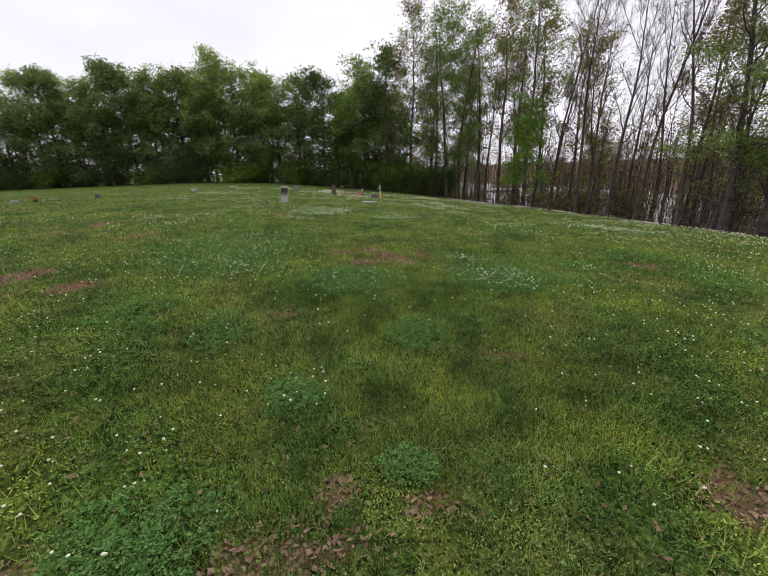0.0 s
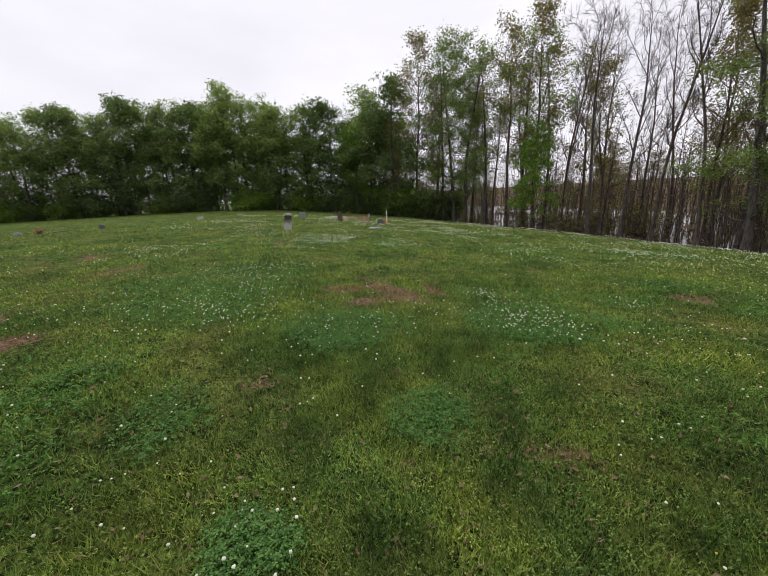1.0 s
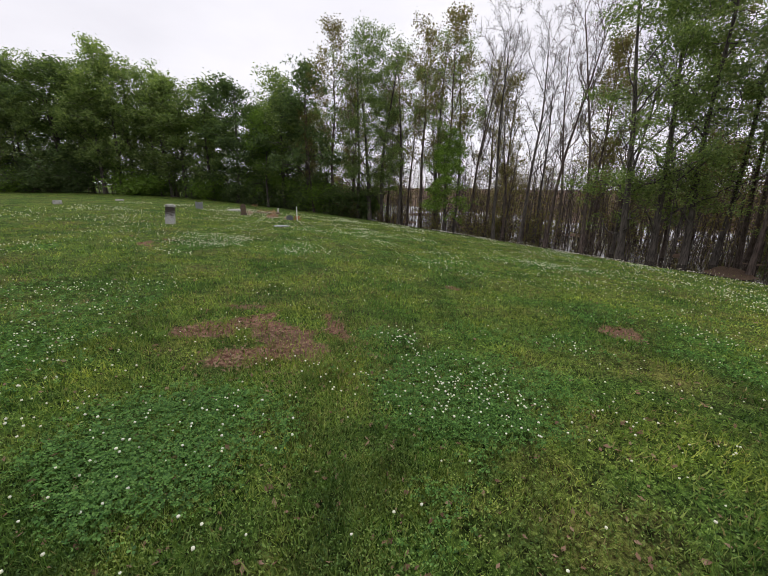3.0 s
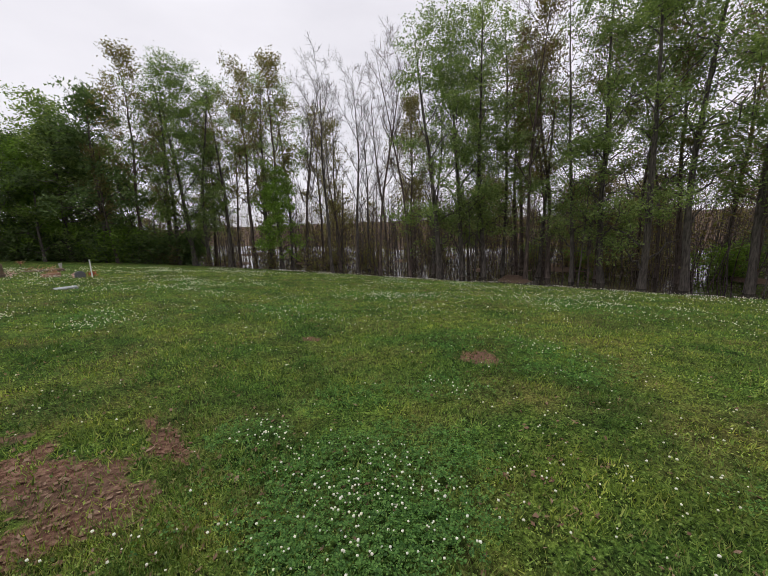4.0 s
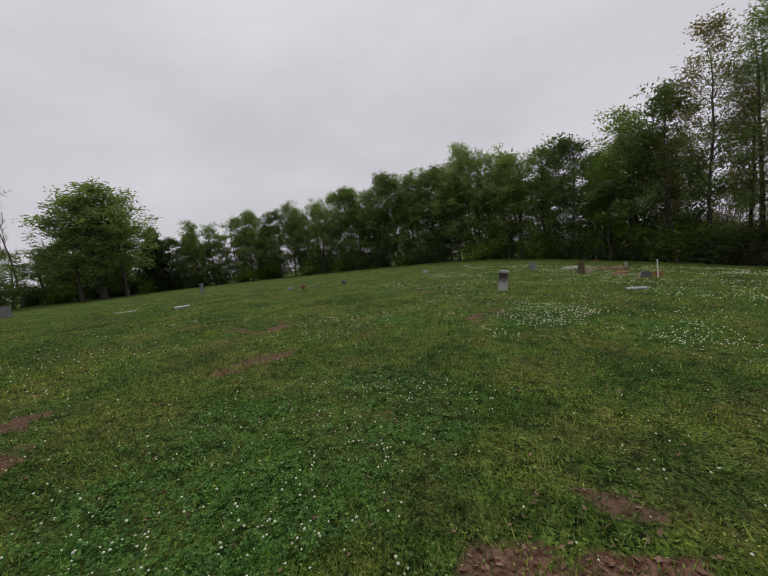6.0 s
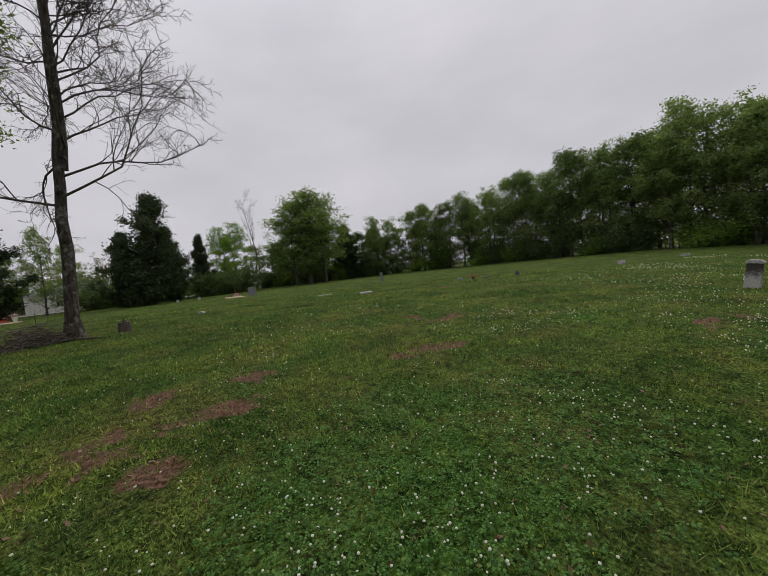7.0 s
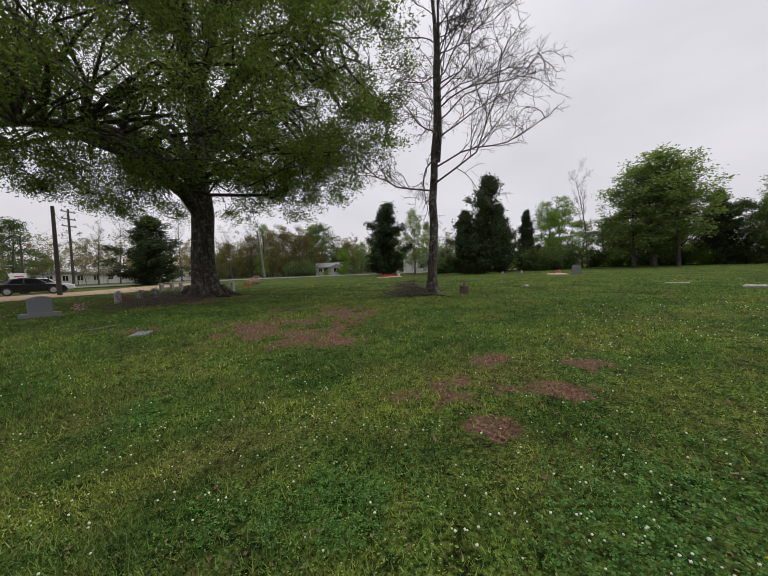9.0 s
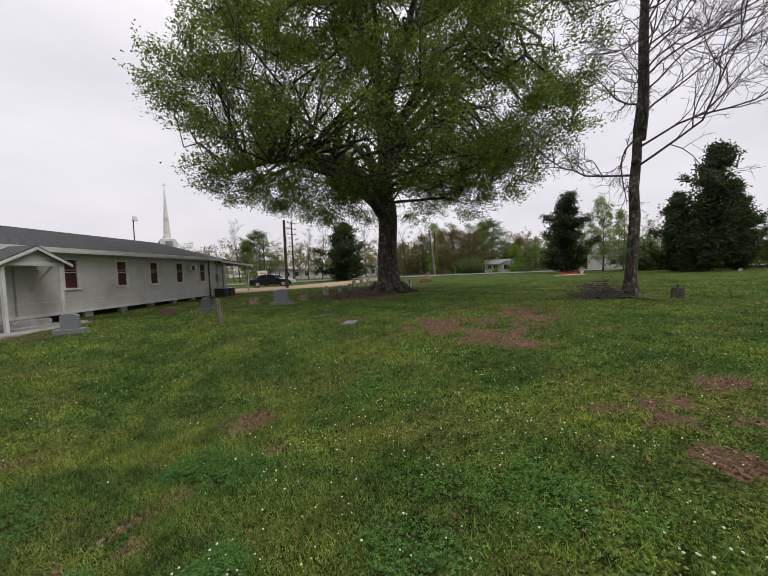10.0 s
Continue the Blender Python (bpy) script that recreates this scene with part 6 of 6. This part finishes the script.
roof_side(-0.42, DEEP / 2, "dark grey shingle roof slope facing the graves")
roof_side(DEEP + 0.42, DEEP / 2 + 0.002, "dark grey shingle roof slope at the back")
part("fascia", box(S0 - 0.3, -0.45, EAVE - 0.13, S1 + 0.35, -0.424, EAVE + 0.06, 0.004), M_TRIM, hall)
part("soffit", box(S0 - 0.3, -0.42, EAVE - 0.05, S1 + 0.3, -0.002, EAVE - 0.02), M_TRIM, hall)
for s in WINDOWS:
    w = part("window", box(s + 0.04, 0.05, WZ0 + 0.04, s + WW - 0.04, 0.07, WZ1 - 0.04), M_CURTAIN, hall, "narrow sash window with maroon curtains")
    part("pane", box(s + 0.05, 0.03, WZ0 + 0.05, s + WW - 0.05, 0.036, (WZ0 + WZ1) / 2 - 0.02), M_CURTAIN, w)
    part("pane", box(s + 0.05, 0.036, (WZ0 + WZ1) / 2 + 0.02, s + WW - 0.05, 0.042, WZ1 - 0.05), M_CURTAIN, w)
    for a, b_, c, d in ((s - 0.05, s + 0.04, WZ0 - 0.04, WZ1 + 0.05), (s + WW - 0.04, s + WW + 0.05, WZ0 - 0.04, WZ1 + 0.05)):
        part("jamb", box(a, -0.03, c, b_, 0.05, d, 0.006), M_TRIM, w)
    part("sill", box(s - 0.07, -0.06, WZ0 - 0.07, s + WW + 0.07, 0.05, WZ0 + 0.02, 0.006), M_TRIM, w)
    part("head_trim", box(s - 0.07, -0.035, WZ1 - 0.02, s + WW + 0.07, 0.05, WZ1 + 0.07, 0.006), M_TRIM, w)
    for zz in (0.36, 0.55, 0.78):
        part("rail", box(s + 0.04, 0.012, WZ0 + (WZ1 - WZ0) * zz - 0.012, s + WW - 0.04, 0.03, WZ0 + (WZ1 - WZ0) * zz + 0.012), M_TRIM if zz == 0.55 else M_CURTAIN, w)
# air conditioner in the wall
ac = part("air_conditioner", box(12.35, -0.32, 1.98, 12.95, 0.0, 2.36, 0.02), M_TRIM, hall, "window air conditioner on a bracket")
part("grille", box(12.4, -0.34, 2.03, 12.66, -0.322, 2.31), M_DARK_METAL, ac)
part("screen", box(13.02, -0.05, 2.0, 13.4, -0.01, 2.34), M_DARK, ac)
part("bracket", rod((12.5, -0.25, 1.97), (12.5, -0.02, 1.7), 0.015), M_METAL, ac)
# door, steps and gabled hood
door = part("door", box(DOOR[0] + 0.03, 0.06, 0.32, DOOR[1] - 0.03, 0.1, 2.27, 0.005), M_TRIM, hall, "plain white panel door")
for zz in (0.5, 1.15, 1.75):
    part("door_panel", box(DOOR[0] + 0.16, 0.045, zz, DOOR[1] - 0.16, 0.058, zz + 0.42, 0.008), M_TRIM, door)
part("door_knob", rod((DOOR[0] + 0.12, 0.06, 1.2), (DOOR[0] + 0.12, 0.0, 1.2), 0.03), M_METAL, door)
steps = part("steps", box(DOOR[0] - 0.4, -1.0, -0.3, DOOR[1] + 0.25, -0.005, 0.26, 0.015), M_BLOCK, hall, "grey concrete block steps")
part("step", box(DOOR[0] - 0.4, -1.35, -0.3, DOOR[1] + 0.25, -1.003, 0.09, 0.015), M_BLOCK, steps)
PX0, PX1, PD = 0.75, 2.75, 1.25
hood = part("porch_hood", box(PX0 - 0.08, -PD - 0.03, 2.12, PX1 + 0.08, -PD + 0.03, 2.24, 0.01), M_TRIM, hall, "small gabled porch hood on two posts")
for s, yy in ((PX0 + 0.05, -PD), (PX1 - 0.05, -PD)):
    part("porch_post", box(s - 0.05, yy - 0.05, -0.25, s + 0.05, yy + 0.05, 2.12, 0.008), M_TRIM, hood)
part("porch_gable", prism([(PX0 - 0.05, 2.24), (PX1 + 0.05, 2.24), ((PX0 + PX1) / 2, 2.72)], -PD - 0.02, -PD + 0.02), M_SIDING, hood)
for sgn in (-1, 1):
    mid, half = (PX0 + PX1) / 2, (PX1 - PX0) / 2 + 0.25
    prof = [(mid, 2.74), (mid + sgn * half, 2.16), (mid + sgn * half, 2.22), (mid, 2.81)]
    part("porch_roof", prism(prof if sgn > 0 else prof[::-1], -PD - 0.2, -0.02), M_SHINGLE, hood)
    part("porch_trim", prism([(mid, 2.66), (mid + sgn * half, 2.08), (mid + sgn * half, 2.17), (mid, 2.76)], -PD - 0.225, -PD - 0.2), M_TRIM, hood)
    part("brace", rod((mid + sgn * (half - 0.32), -0.05, 1.25), (mid + sgn * (half - 0.32), -0.95, 2.1), 0.05, 0.05, 4), M_SIDING, hood)
# far annex with a car-port roof on a post
annex = part("annex", box(S1 + 0.004, 0.35, 0.05, S1 + 2.3, 5.0, 2.5), M_SIDING, hall, "lower annex with a flat sheltering roof")
part("annex_roof", prism([(S1 + 0.0, 2.78), (S1 + 5.9, 2.44), (S1 + 5.9, 2.52), (S1 + 0.0, 2.9)], -0.35, 5.2), M_SHINGLE, annex)
part("annex_fascia", prism([(S1 + 0.2, 2.62), (S1 + 5.9, 2.36), (S1 + 5.9, 2.5), (S1 + 0.2, 2.76)], -0.375, -0.351), M_TRIM, annex)
for yy in (-0.1, 4.8):
    part("canopy_post", box(S1 + 5.2, yy - 0.06, -0.3, S1 + 5.32, yy + 0.06, 2.44, 0.008), M_TRIM, annex)
part("canopy_post", box(S1 + 0.6, -0.3, -0.2, S1 + 0.7, -0.2, 2.6), M_METAL, annex)
part("conduit", rod((S1 - 0.9, -0.05, 0.2), (S1 - 0.9, -0.05, 2.7), 0.05), M_WOOD, hall, "brown downpipe")
part("meter_pipe", rod((S1 + 0.15, -0.08, 0.7), (S1 + 0.15, -0.08, 3.6), 0.035), M_METAL, hall)
part("meter_box", box(S1 + 0.02, -0.2, 1.2, S1 + 0.3, -0.004, 1.75, 0.02), M_METAL, hall)
terrace = tagged(empty("concrete_step", CH), "concrete paving strip along the hall", "paving", kind="structure")
part("paving_strip", box(-1.0, -1.9, -0.16, 15.0, -0.9, 0.0, 0.02), M_CONCRETE, terrace)
part("paving_strip", box(15.3, -1.2, -0.2, 22.0, 4.0, 0.02, 0.02), M_CONCRETE, terrace)
for s in (15.15, 16.0):
    unit = tagged(empty("condenser_unit", CH @ pose(s, -0.75, 0.0)), "dark outdoor air-conditioning condenser", "air conditioner", "condenser units")
    part("casing", box(-0.36, -0.36, -0.05, 0.36, 0.36, 0.68, 0.02), M_DARK_METAL, unit)
    part("lid", box(-0.38, -0.38, 0.682, 0.38, 0.38, 0.72, 0.01), M_METAL, unit)
    for i in range(6):
        part("louvre", box(-0.33, -0.372, 0.06 + 0.1 * i, 0.33, -0.362, 0.10 + 0.1 * i), M_CURTAIN, unit)
for s, yy, turn in ((17.6, -1.9, 20), (18.6, -2.1, -12), (19.4, -1.6, 8)):
    bd = tagged(empty("plank", CH @ pose(s, yy, 0.02, 0, 0, turn)), "loose grey board lying by the annex", "plank", "loose boards")
    part("board", box(-0.9, -0.07, 0.0, 0.9, 0.07, 0.05, 0.006), M_WOOD, bd)

# steeple of the church behind
steeple = tagged(empty("church_steeple", pose(*polar(-170.5, 50), 0.4)), "white steeple with a slender spire and cross", "steeple")
part("tower", box(-1.15, -1.15, -0.5, 1.15, 1.15, 4.9, 0.04), M_SIDING, steeple)
part("belfry", prism([(-1.0, 4.9), (1.0, 4.9), (0.72, 6.2), (-0.72, 6.2)], -0.9, 0.9, 0.05), M_TRIM, steeple)
for a in range(4):
    part("belfry_panel", (lambda bm: (bmesh.ops.rotate(bm, verts=bm.verts, cent=(0, 0, 0), matrix=Matrix.Rotation(a * math.pi / 2, 3, 'Z')), bm)[1])(box(-0.4, -0.95, 5.05, 0.4, -0.86, 5.9, 0.02)), M_METAL, steeple)
part("spire", rod((0, 0, 6.2), (0, 0, 12.2), 0.42, 0.04, 8), M_TRIM, steeple)
crs = part("cross", box(-0.03, -0.03, 12.15, 0.03, 0.03, 12.9), M_TRIM, steeple)
part("cross_arm", box(-0.2, -0.03, 12.55, 0.2, 0.03, 12.62), M_TRIM, crs)


def pole(az, d, top, label, arms=0, name="utility_pole", r=0.15):
    x, y = polar(az, d)
    z = float(height(x, y))
    h = EYE[2] + d * math.tan(radians(top)) - z
    base = tagged(empty(name, pose(x, y, z, 0, 0, az)), label, "utility pole", "utility poles")
    part("pole_shaft", rod((0, 0, -0.3), (0, 0, h), r, r * 0.7, 10), M_POLE, base)
    for i in range(arms):
        arm = part("crossarm", box(-1.1, -0.06, h - 0.4 - 0.9 * i, 1.1, 0.06, h - 0.28 - 0.9 * i), M_WOOD, base)
        for s in (-0.95, 0.0, 0.95):
            part("insulator", rod((s, 0, h - 0.28 - 0.9 * i), (s, 0, h - 0.12 - 0.9 * i), 0.045), M_GLASS, arm)
    return base, Vector((x, y, z + h))


p1, top1 = pole(-154.7, 38, 8.5, "dark wooden utility pole beside the parked car", 0, r=0.17)
p2, top2 = pole(-153.7, 60, 8.3, "tall wooden utility pole with crossarms", 3, r=0.16)
p3, top3 = pole(-131.3, 84, 6.2, "pale wooden utility pole by the road", 1, r=0.14)
p4, top4 = pole(-158.0, 66, 5.0, "wooden utility pole by the road", 1, r=0.14)
p5, top5 = pole(-166.0, 60, 4.6, "thin pole behind the hall roof", 0, r=0.09)
yard, topy = pole(-174.2, 45, 8.0, "metal pole with a round yard light", 0, "yard_light", 0.07)
h = topy.z - float(height(topy.x, topy.y))
part("lamp_head", rod((0.15, 0, h - 0.05), (0.15, 0, h + 0.4), 0.28, 0.2, 12), M_LAMP, yard, "round glass yard light")
part("arm", rod((0, 0, h - 0.1), (0.2, 0, h - 0.02), 0.04), M_METAL, yard)
for a, b_ in ((top1, top2), (top2, top3), (top2, top4)):
    acc = ([], [], [0])
    f = np.linspace(0, 1, 14)[:, None]
    P = np.array(a)[None] * (1 - f) + np.array(b_)[None] * f
    P[:, 2] -= 1.1 * 4 * (f * (1 - f))[:, 0] + 0.2
    tube(P, np.full(14, 0.014), 4, acc)
    tagged(new("power_line", mesh_from("power_line", np.concatenate(acc[0]), np.concatenate(acc[1]), M_DARK_METAL)), "thin black overhead power line between poles", "power line", "power lines")


def car(m, paint, label, name="sedan"):
    """A parked four-door car, its nose towards +x."""
    base = tagged(empty(name, m), label, "car", "parked cars")
    low = [(-2.3, 0.35), (-2.25, 0.72), (-2.05, 0.95), (-1.45, 1.0), (1.0, 0.92), (1.85, 0.82), (2.22, 0.66), (2.3, 0.4), (2.2, 0.24), (-2.2, 0.24)]
    part("body", prism(low, -0.88, 0.88, 0.07), paint, base)
    cab = prism([(-1.75, 0.97), (-1.15, 1.36), (-0.5, 1.46), (0.15, 1.44), (0.6, 1.28), (1.15, 0.93)], -0.76, 0.76, 0.05)
    for v in cab.verts:
        v.co.y *= 1 - 0.28 * max(0, v.co.z - 0.97) / 0.5
    part("cabin", cab, paint, base)
    for sy in (-1, 1):
        for x0, x1, x2, x3 in ((-1.32, -0.42, -0.42, -1.0), (-0.34, 0.84, 0.42, -0.34)):
            bm = bmesh.new()
            vs = [bm.verts.new((x0, sy * 0.77, 1.0)), bm.verts.new((x1, sy * 0.77, 0.99)), bm.verts.new((x2, sy * 0.645, 1.36)), bm.verts.new((x3, sy * 0.645, 1.36))]
            f = bm.faces.new(vs)
            bmesh.ops.solidify(bm, geom=[f], thickness=0.02)
            part("side_window", bm, M_GLASS, base)
        for wx in (-1.38, 1.38):
            wheel = part("wheel", rod((wx, sy * 0.74, 0.33), (wx, sy * 0.9, 0.33), 0.33, 0.33, 20), M_TYRE, base)
            part("rim", rod((wx, sy * 0.895, 0.33), (wx, sy * 0.915, 0.33), 0.22, 0.19, 10), M_METAL, wheel)
        part("headlight", box(2.05, sy * 0.62 - 0.18, 0.6, 2.29, sy * 0.62 + 0.18, 0.73, 0.03), M_LAMP, base)
        part("tail_light", box(-2.28, sy * 0.66 - 0.16, 0.74, -2.12, sy * 0.66 + 0.16, 0.9, 0.03), M_RED, base)
    bm = bmesh.new()
    f = bm.faces.new([bm.verts.new(c) for c in ((1.14, -0.7, 0.98), (1.14, 0.7, 0.98), (0.6, 0.58, 1.31), (0.6, -0.58, 1.31))])
    bmesh.ops.solidify(bm, geom=[f], thickness=0.03)
    part("windscreen", bm, M_GLASS, base)
    part("bumper", box(2.2, -0.8, 0.3, 2.36, 0.8, 0.48, 0.05), paint, base)
    return base


cx, cy = polar(-157.2, 43)
car(pose(cx, cy, float(height(cx, cy)), 0, 0, 158), M_BLACK, "black four-door car parked on the sandy drive")
cx, cy = polar(-156.2, 49)
car(pose(cx, cy, float(height(cx, cy)), 0, 0, 150), M_PALE_PAINT, "pale silver car parked behind the black one")
sx, sy_ = polar(-158.3, 56)
sign = tagged(empty("sign_board", pose(sx, sy_, float(height(sx, sy_)), 0, 0, 20)), "white and red roadside sign board", "sign")
part("panel", box(-0.85, -0.06, 1.0, 0.85, 0.06, 2.1, 0.02), M_TRIM, sign)
for zz in (1.3, 1.65):
    part("lettering", box(-0.5, 0.061, zz, 0.5, 0.068, zz + 0.16), M_RED, sign, "red illegible lettering")
for s in (-0.9, 0.9):
    part("sign_post", rod((s, 0, -0.2), (s, 0, 1.0), 0.05), M_WOOD, sign)

# ---------------------------------------------------------------- road, homes
def strip(name, pts, half, mat, label, category, lift=0.03):
    P = []
    for (x0, y0), (x1, y1) in zip(pts, pts[1:]):
        for f in np.linspace(0, 1, 24, endpoint=False):
            P.append((x0 + (x1 - x0) * f, y0 + (y1 - y0) * f))
    P.append(pts[-1])
    P = np.array(P)
    T = np.gradient(P, axis=0)
    N = np.stack([-T[:, 1], T[:, 0]], 1) / np.linalg.norm(T, axis=1)[:, None]
    A, B = P + N * half, P - N * half
    V = np.concatenate([np.c_[A, height(A[:, 0], A[:, 1]) + lift], np.c_[B, height(B[:, 0], B[:, 1]) + lift]])
    n = len(P)
    F = np.stack([np.arange(n - 1), np.arange(1, n), n + np.arange(1, n), n + np.arange(n - 1)], 1)
    return tagged(new(name, mesh_from(name, V, F, mat, True)), label, category, kind="structure")


strip("road", [(10, -66), (-20, -58), (-45, -48), (-53, -43), (-62, -34.5), (-68, -27), (-75, -15), (-80, 2)], 5.0, M_ROAD, "narrow grey asphalt country road", "road", 0.1)


def house(az, d, turn, w, deep, eave, ridge, label, name="house", porch=True, roof_mat=None, windows=3):
    x, y = polar(az, d)
    base = tagged(empty(name, pose(x, y, float(height(x, y)), 0, 0, turn)), label, "house", "houses by the road")
    part("wall", box(-w / 2, 0, -0.2, w / 2, deep, eave), M_SIDING, base)
    part("roof", prism([(-w / 2 - 0.3, eave), (w / 2 + 0.3, eave), (w / 2 + 0.3, eave + 0.1), (w * 0.1, ridge), (-w * 0.1, ridge), (-w / 2 - 0.3, eave + 0.1)], -0.4, deep + 0.3), roof_mat or M_TRIM, base)
    for i in range(windows):
        s = -w / 2 + w * (i + 0.6) / windows
        win = part("window", box(s - 0.45, -0.05, 0.9, s + 0.45, -0.003, 2.0), M_GLASS, base)
        part("frame", box(s - 0.52, -0.08, 0.82, s + 0.52, -0.052, 0.9), M_TRIM, win)
        part("frame", box(s - 0.52, -0.08, 2.0, s + 0.52, -0.052, 2.08), M_TRIM, win)
        part("mullion", box(s - 0.03, -0.08, 0.9, s + 0.03, -0.052, 2.0), M_TRIM, win)
    if porch:
        part("porch_roof", box(-w / 2 - 1.9, 0.3, eave - 0.2, -w / 2 - 0.004, deep * 0.8, eave, 0.02), M_TRIM, base)
        for yy in (0.5, deep * 0.7):
            part("porch_post", box(-w / 2 - 1.75, yy, -0.1, -w / 2 - 1.6, yy + 0.15, eave - 0.2), M_TRIM, base)
        part("porch_floor", box(-w / 2 - 1.9, 0.3, -0.2, -w / 2 - 0.004, deep * 0.8, 0.4), M_CONCRETE, base)
    return base



def window_in(base, x, y, z, w, h):
    win = part("window", box(x - w / 2, y - 0.04, z, x + w / 2, y - 0.003, z + h), M_GLASS, base)
    for z0 in (z - 0.09, z + h):
        part("frame", box(x - w / 2 - 0.09, y - 0.07, z0, x + w / 2 + 0.09, y - 0.045, z0 + 0.09), M_TRIM, win)
    for x0 in (x - w / 2 - 0.09, x - 0.03, x + w / 2):
        part("mullion", box(x0, y - 0.07, z, x0 + 0.08, y - 0.045, z + h), M_TRIM, win)


def gabled_house(az, d, turn):
    """A low white house with a projecting gable and a porch beside it."""
    x, y = polar(az, d)
    base = tagged(empty("house", pose(x, y, float(height(x, y)), 0, 0, turn) @ Matrix.Scale(0.82, 4)), "low white house with a front gable and posted porch", "house", "houses by the road")
    part("wall", box(-3.8, 0, -0.2, 3.8, 6, 2.45), M_SIDING, base)
    roof = prism([(-1.7, 2.3), (-1.7, 2.42), (3.0, 3.75), (6.4, 2.62), (6.4, 2.46), (3.0, 3.55)], -4.1, 4.1)
    bmesh.ops.rotate(roof, verts=roof.verts, cent=(0, 0, 0), matrix=Matrix.Rotation(math.pi / 2, 3, 'Z'))
    part("roof", roof, M_METAL, base)
    part("gable", prism([(0.7, -0.2), (3.7, -0.2), (3.7, 2.4), (2.2, 3.2), (0.7, 2.4)], -1.6, -0.004), M_SIDING, base)
    part("gable_roof", prism([(0.35, 2.3), (2.2, 3.27), (4.05, 2.3), (4.05, 2.46), (2.2, 3.45), (0.35, 2.46)], -1.9, 1.6), M_METAL, base)
    part("barge_board", prism([(0.35, 2.28), (2.2, 3.25), (4.05, 2.28), (4.05, 2.45), (2.2, 3.43), (0.35, 2.45)], -1.96, -1.905), M_TRIM, base)
    window_in(base, 2.2, -1.6, 0.9, 1.5, 1.2)
    window_in(base, -2.6, -0.002, 0.9, 1.0, 1.2)
    window_in(base, -1.0, -0.002, 0.9, 1.0, 1.2)
    for px in (-3.6, -1.9, 0.3):
        part("porch_post", box(px - 0.07, -1.5, 0.3, px + 0.07, -1.36, 2.32), M_TRIM, base)
    part("porch_floor", box(-3.8, -1.6, -0.2, 0.69, -0.004, 0.3), M_CONCRETE, base)
    part("porch_rail", box(-3.6, -1.46, 1.0, 0.3, -1.4, 1.08), M_TRIM, base)
    return base


gabled_house(-121.6, 88, 118)
snag = tagged(empty("dead_tree", pose(*polar(-131.4, 78), 0.4)), "pale dead tree with broken stubs of limbs", "tree")
acc = ([], [], [0])
sg = np.random.default_rng(3)
stemline = line(sg, (0, 0, -0.2), (0, 0, 1), 10.0, 9, 0.03, 0.05)
tube(stemline, np.linspace(0.36, 0.14, 9), 8, acc)
for k, a, el, ln in ((5, 2.6, 0.5, 3.4), (6, 5.6, 0.3, 1.6), (7, 2.4, 0.3, 1.4), (7, 5.4, 0.7, 1.2)):
    tube(line(sg, stemline[k], way(a, el), ln, 5, 0.08, 0.03), np.linspace(0.12, 0.05, 5), 6, acc)
child("trunk", mesh_from("trunk", np.concatenate(acc[0]), np.concatenate(acc[1]), M_PALE_BARK, True), snag)
house(-150.5, 104, 150, 13, 5, 2.2, 2.6, "long white mobile home beyond the road", "mobile_home", False, M_METAL, 5)
house(-143.4, 98, 143, 9, 5, 2.3, 2.8, "white mobile home with a pale roof", "mobile_home", False, M_METAL, 4)
house(-155.5, 104, 155, 10, 5, 2.6, 3.0, "distant white mobile home", "mobile_home", False, M_METAL, 4)
house(-104.8, 92, 105, 16, 9, 3.2, 5.0, "pale metal barn behind the trees", "barn", False, M_METAL, 2)
fx, fy = polar(-139.0, 66)
fence = tagged(empty("fence", pose(fx, fy, float(height(fx, fy)), 0, 0, 40)), "low grey wire fence on thin posts", "fence")
for i in range(14):
    part("post", rod((-9 + 1.4 * i, 0, -0.1), (-9 + 1.4 * i, 0, 1.1), 0.04, 0.035, 6), M_METAL, fence)
for zz in (0.35, 0.7, 1.05):
    part("wire", rod((-9, 0, zz), (9.2, 0, zz), 0.012, 0.012, 4), M_METAL, fence)
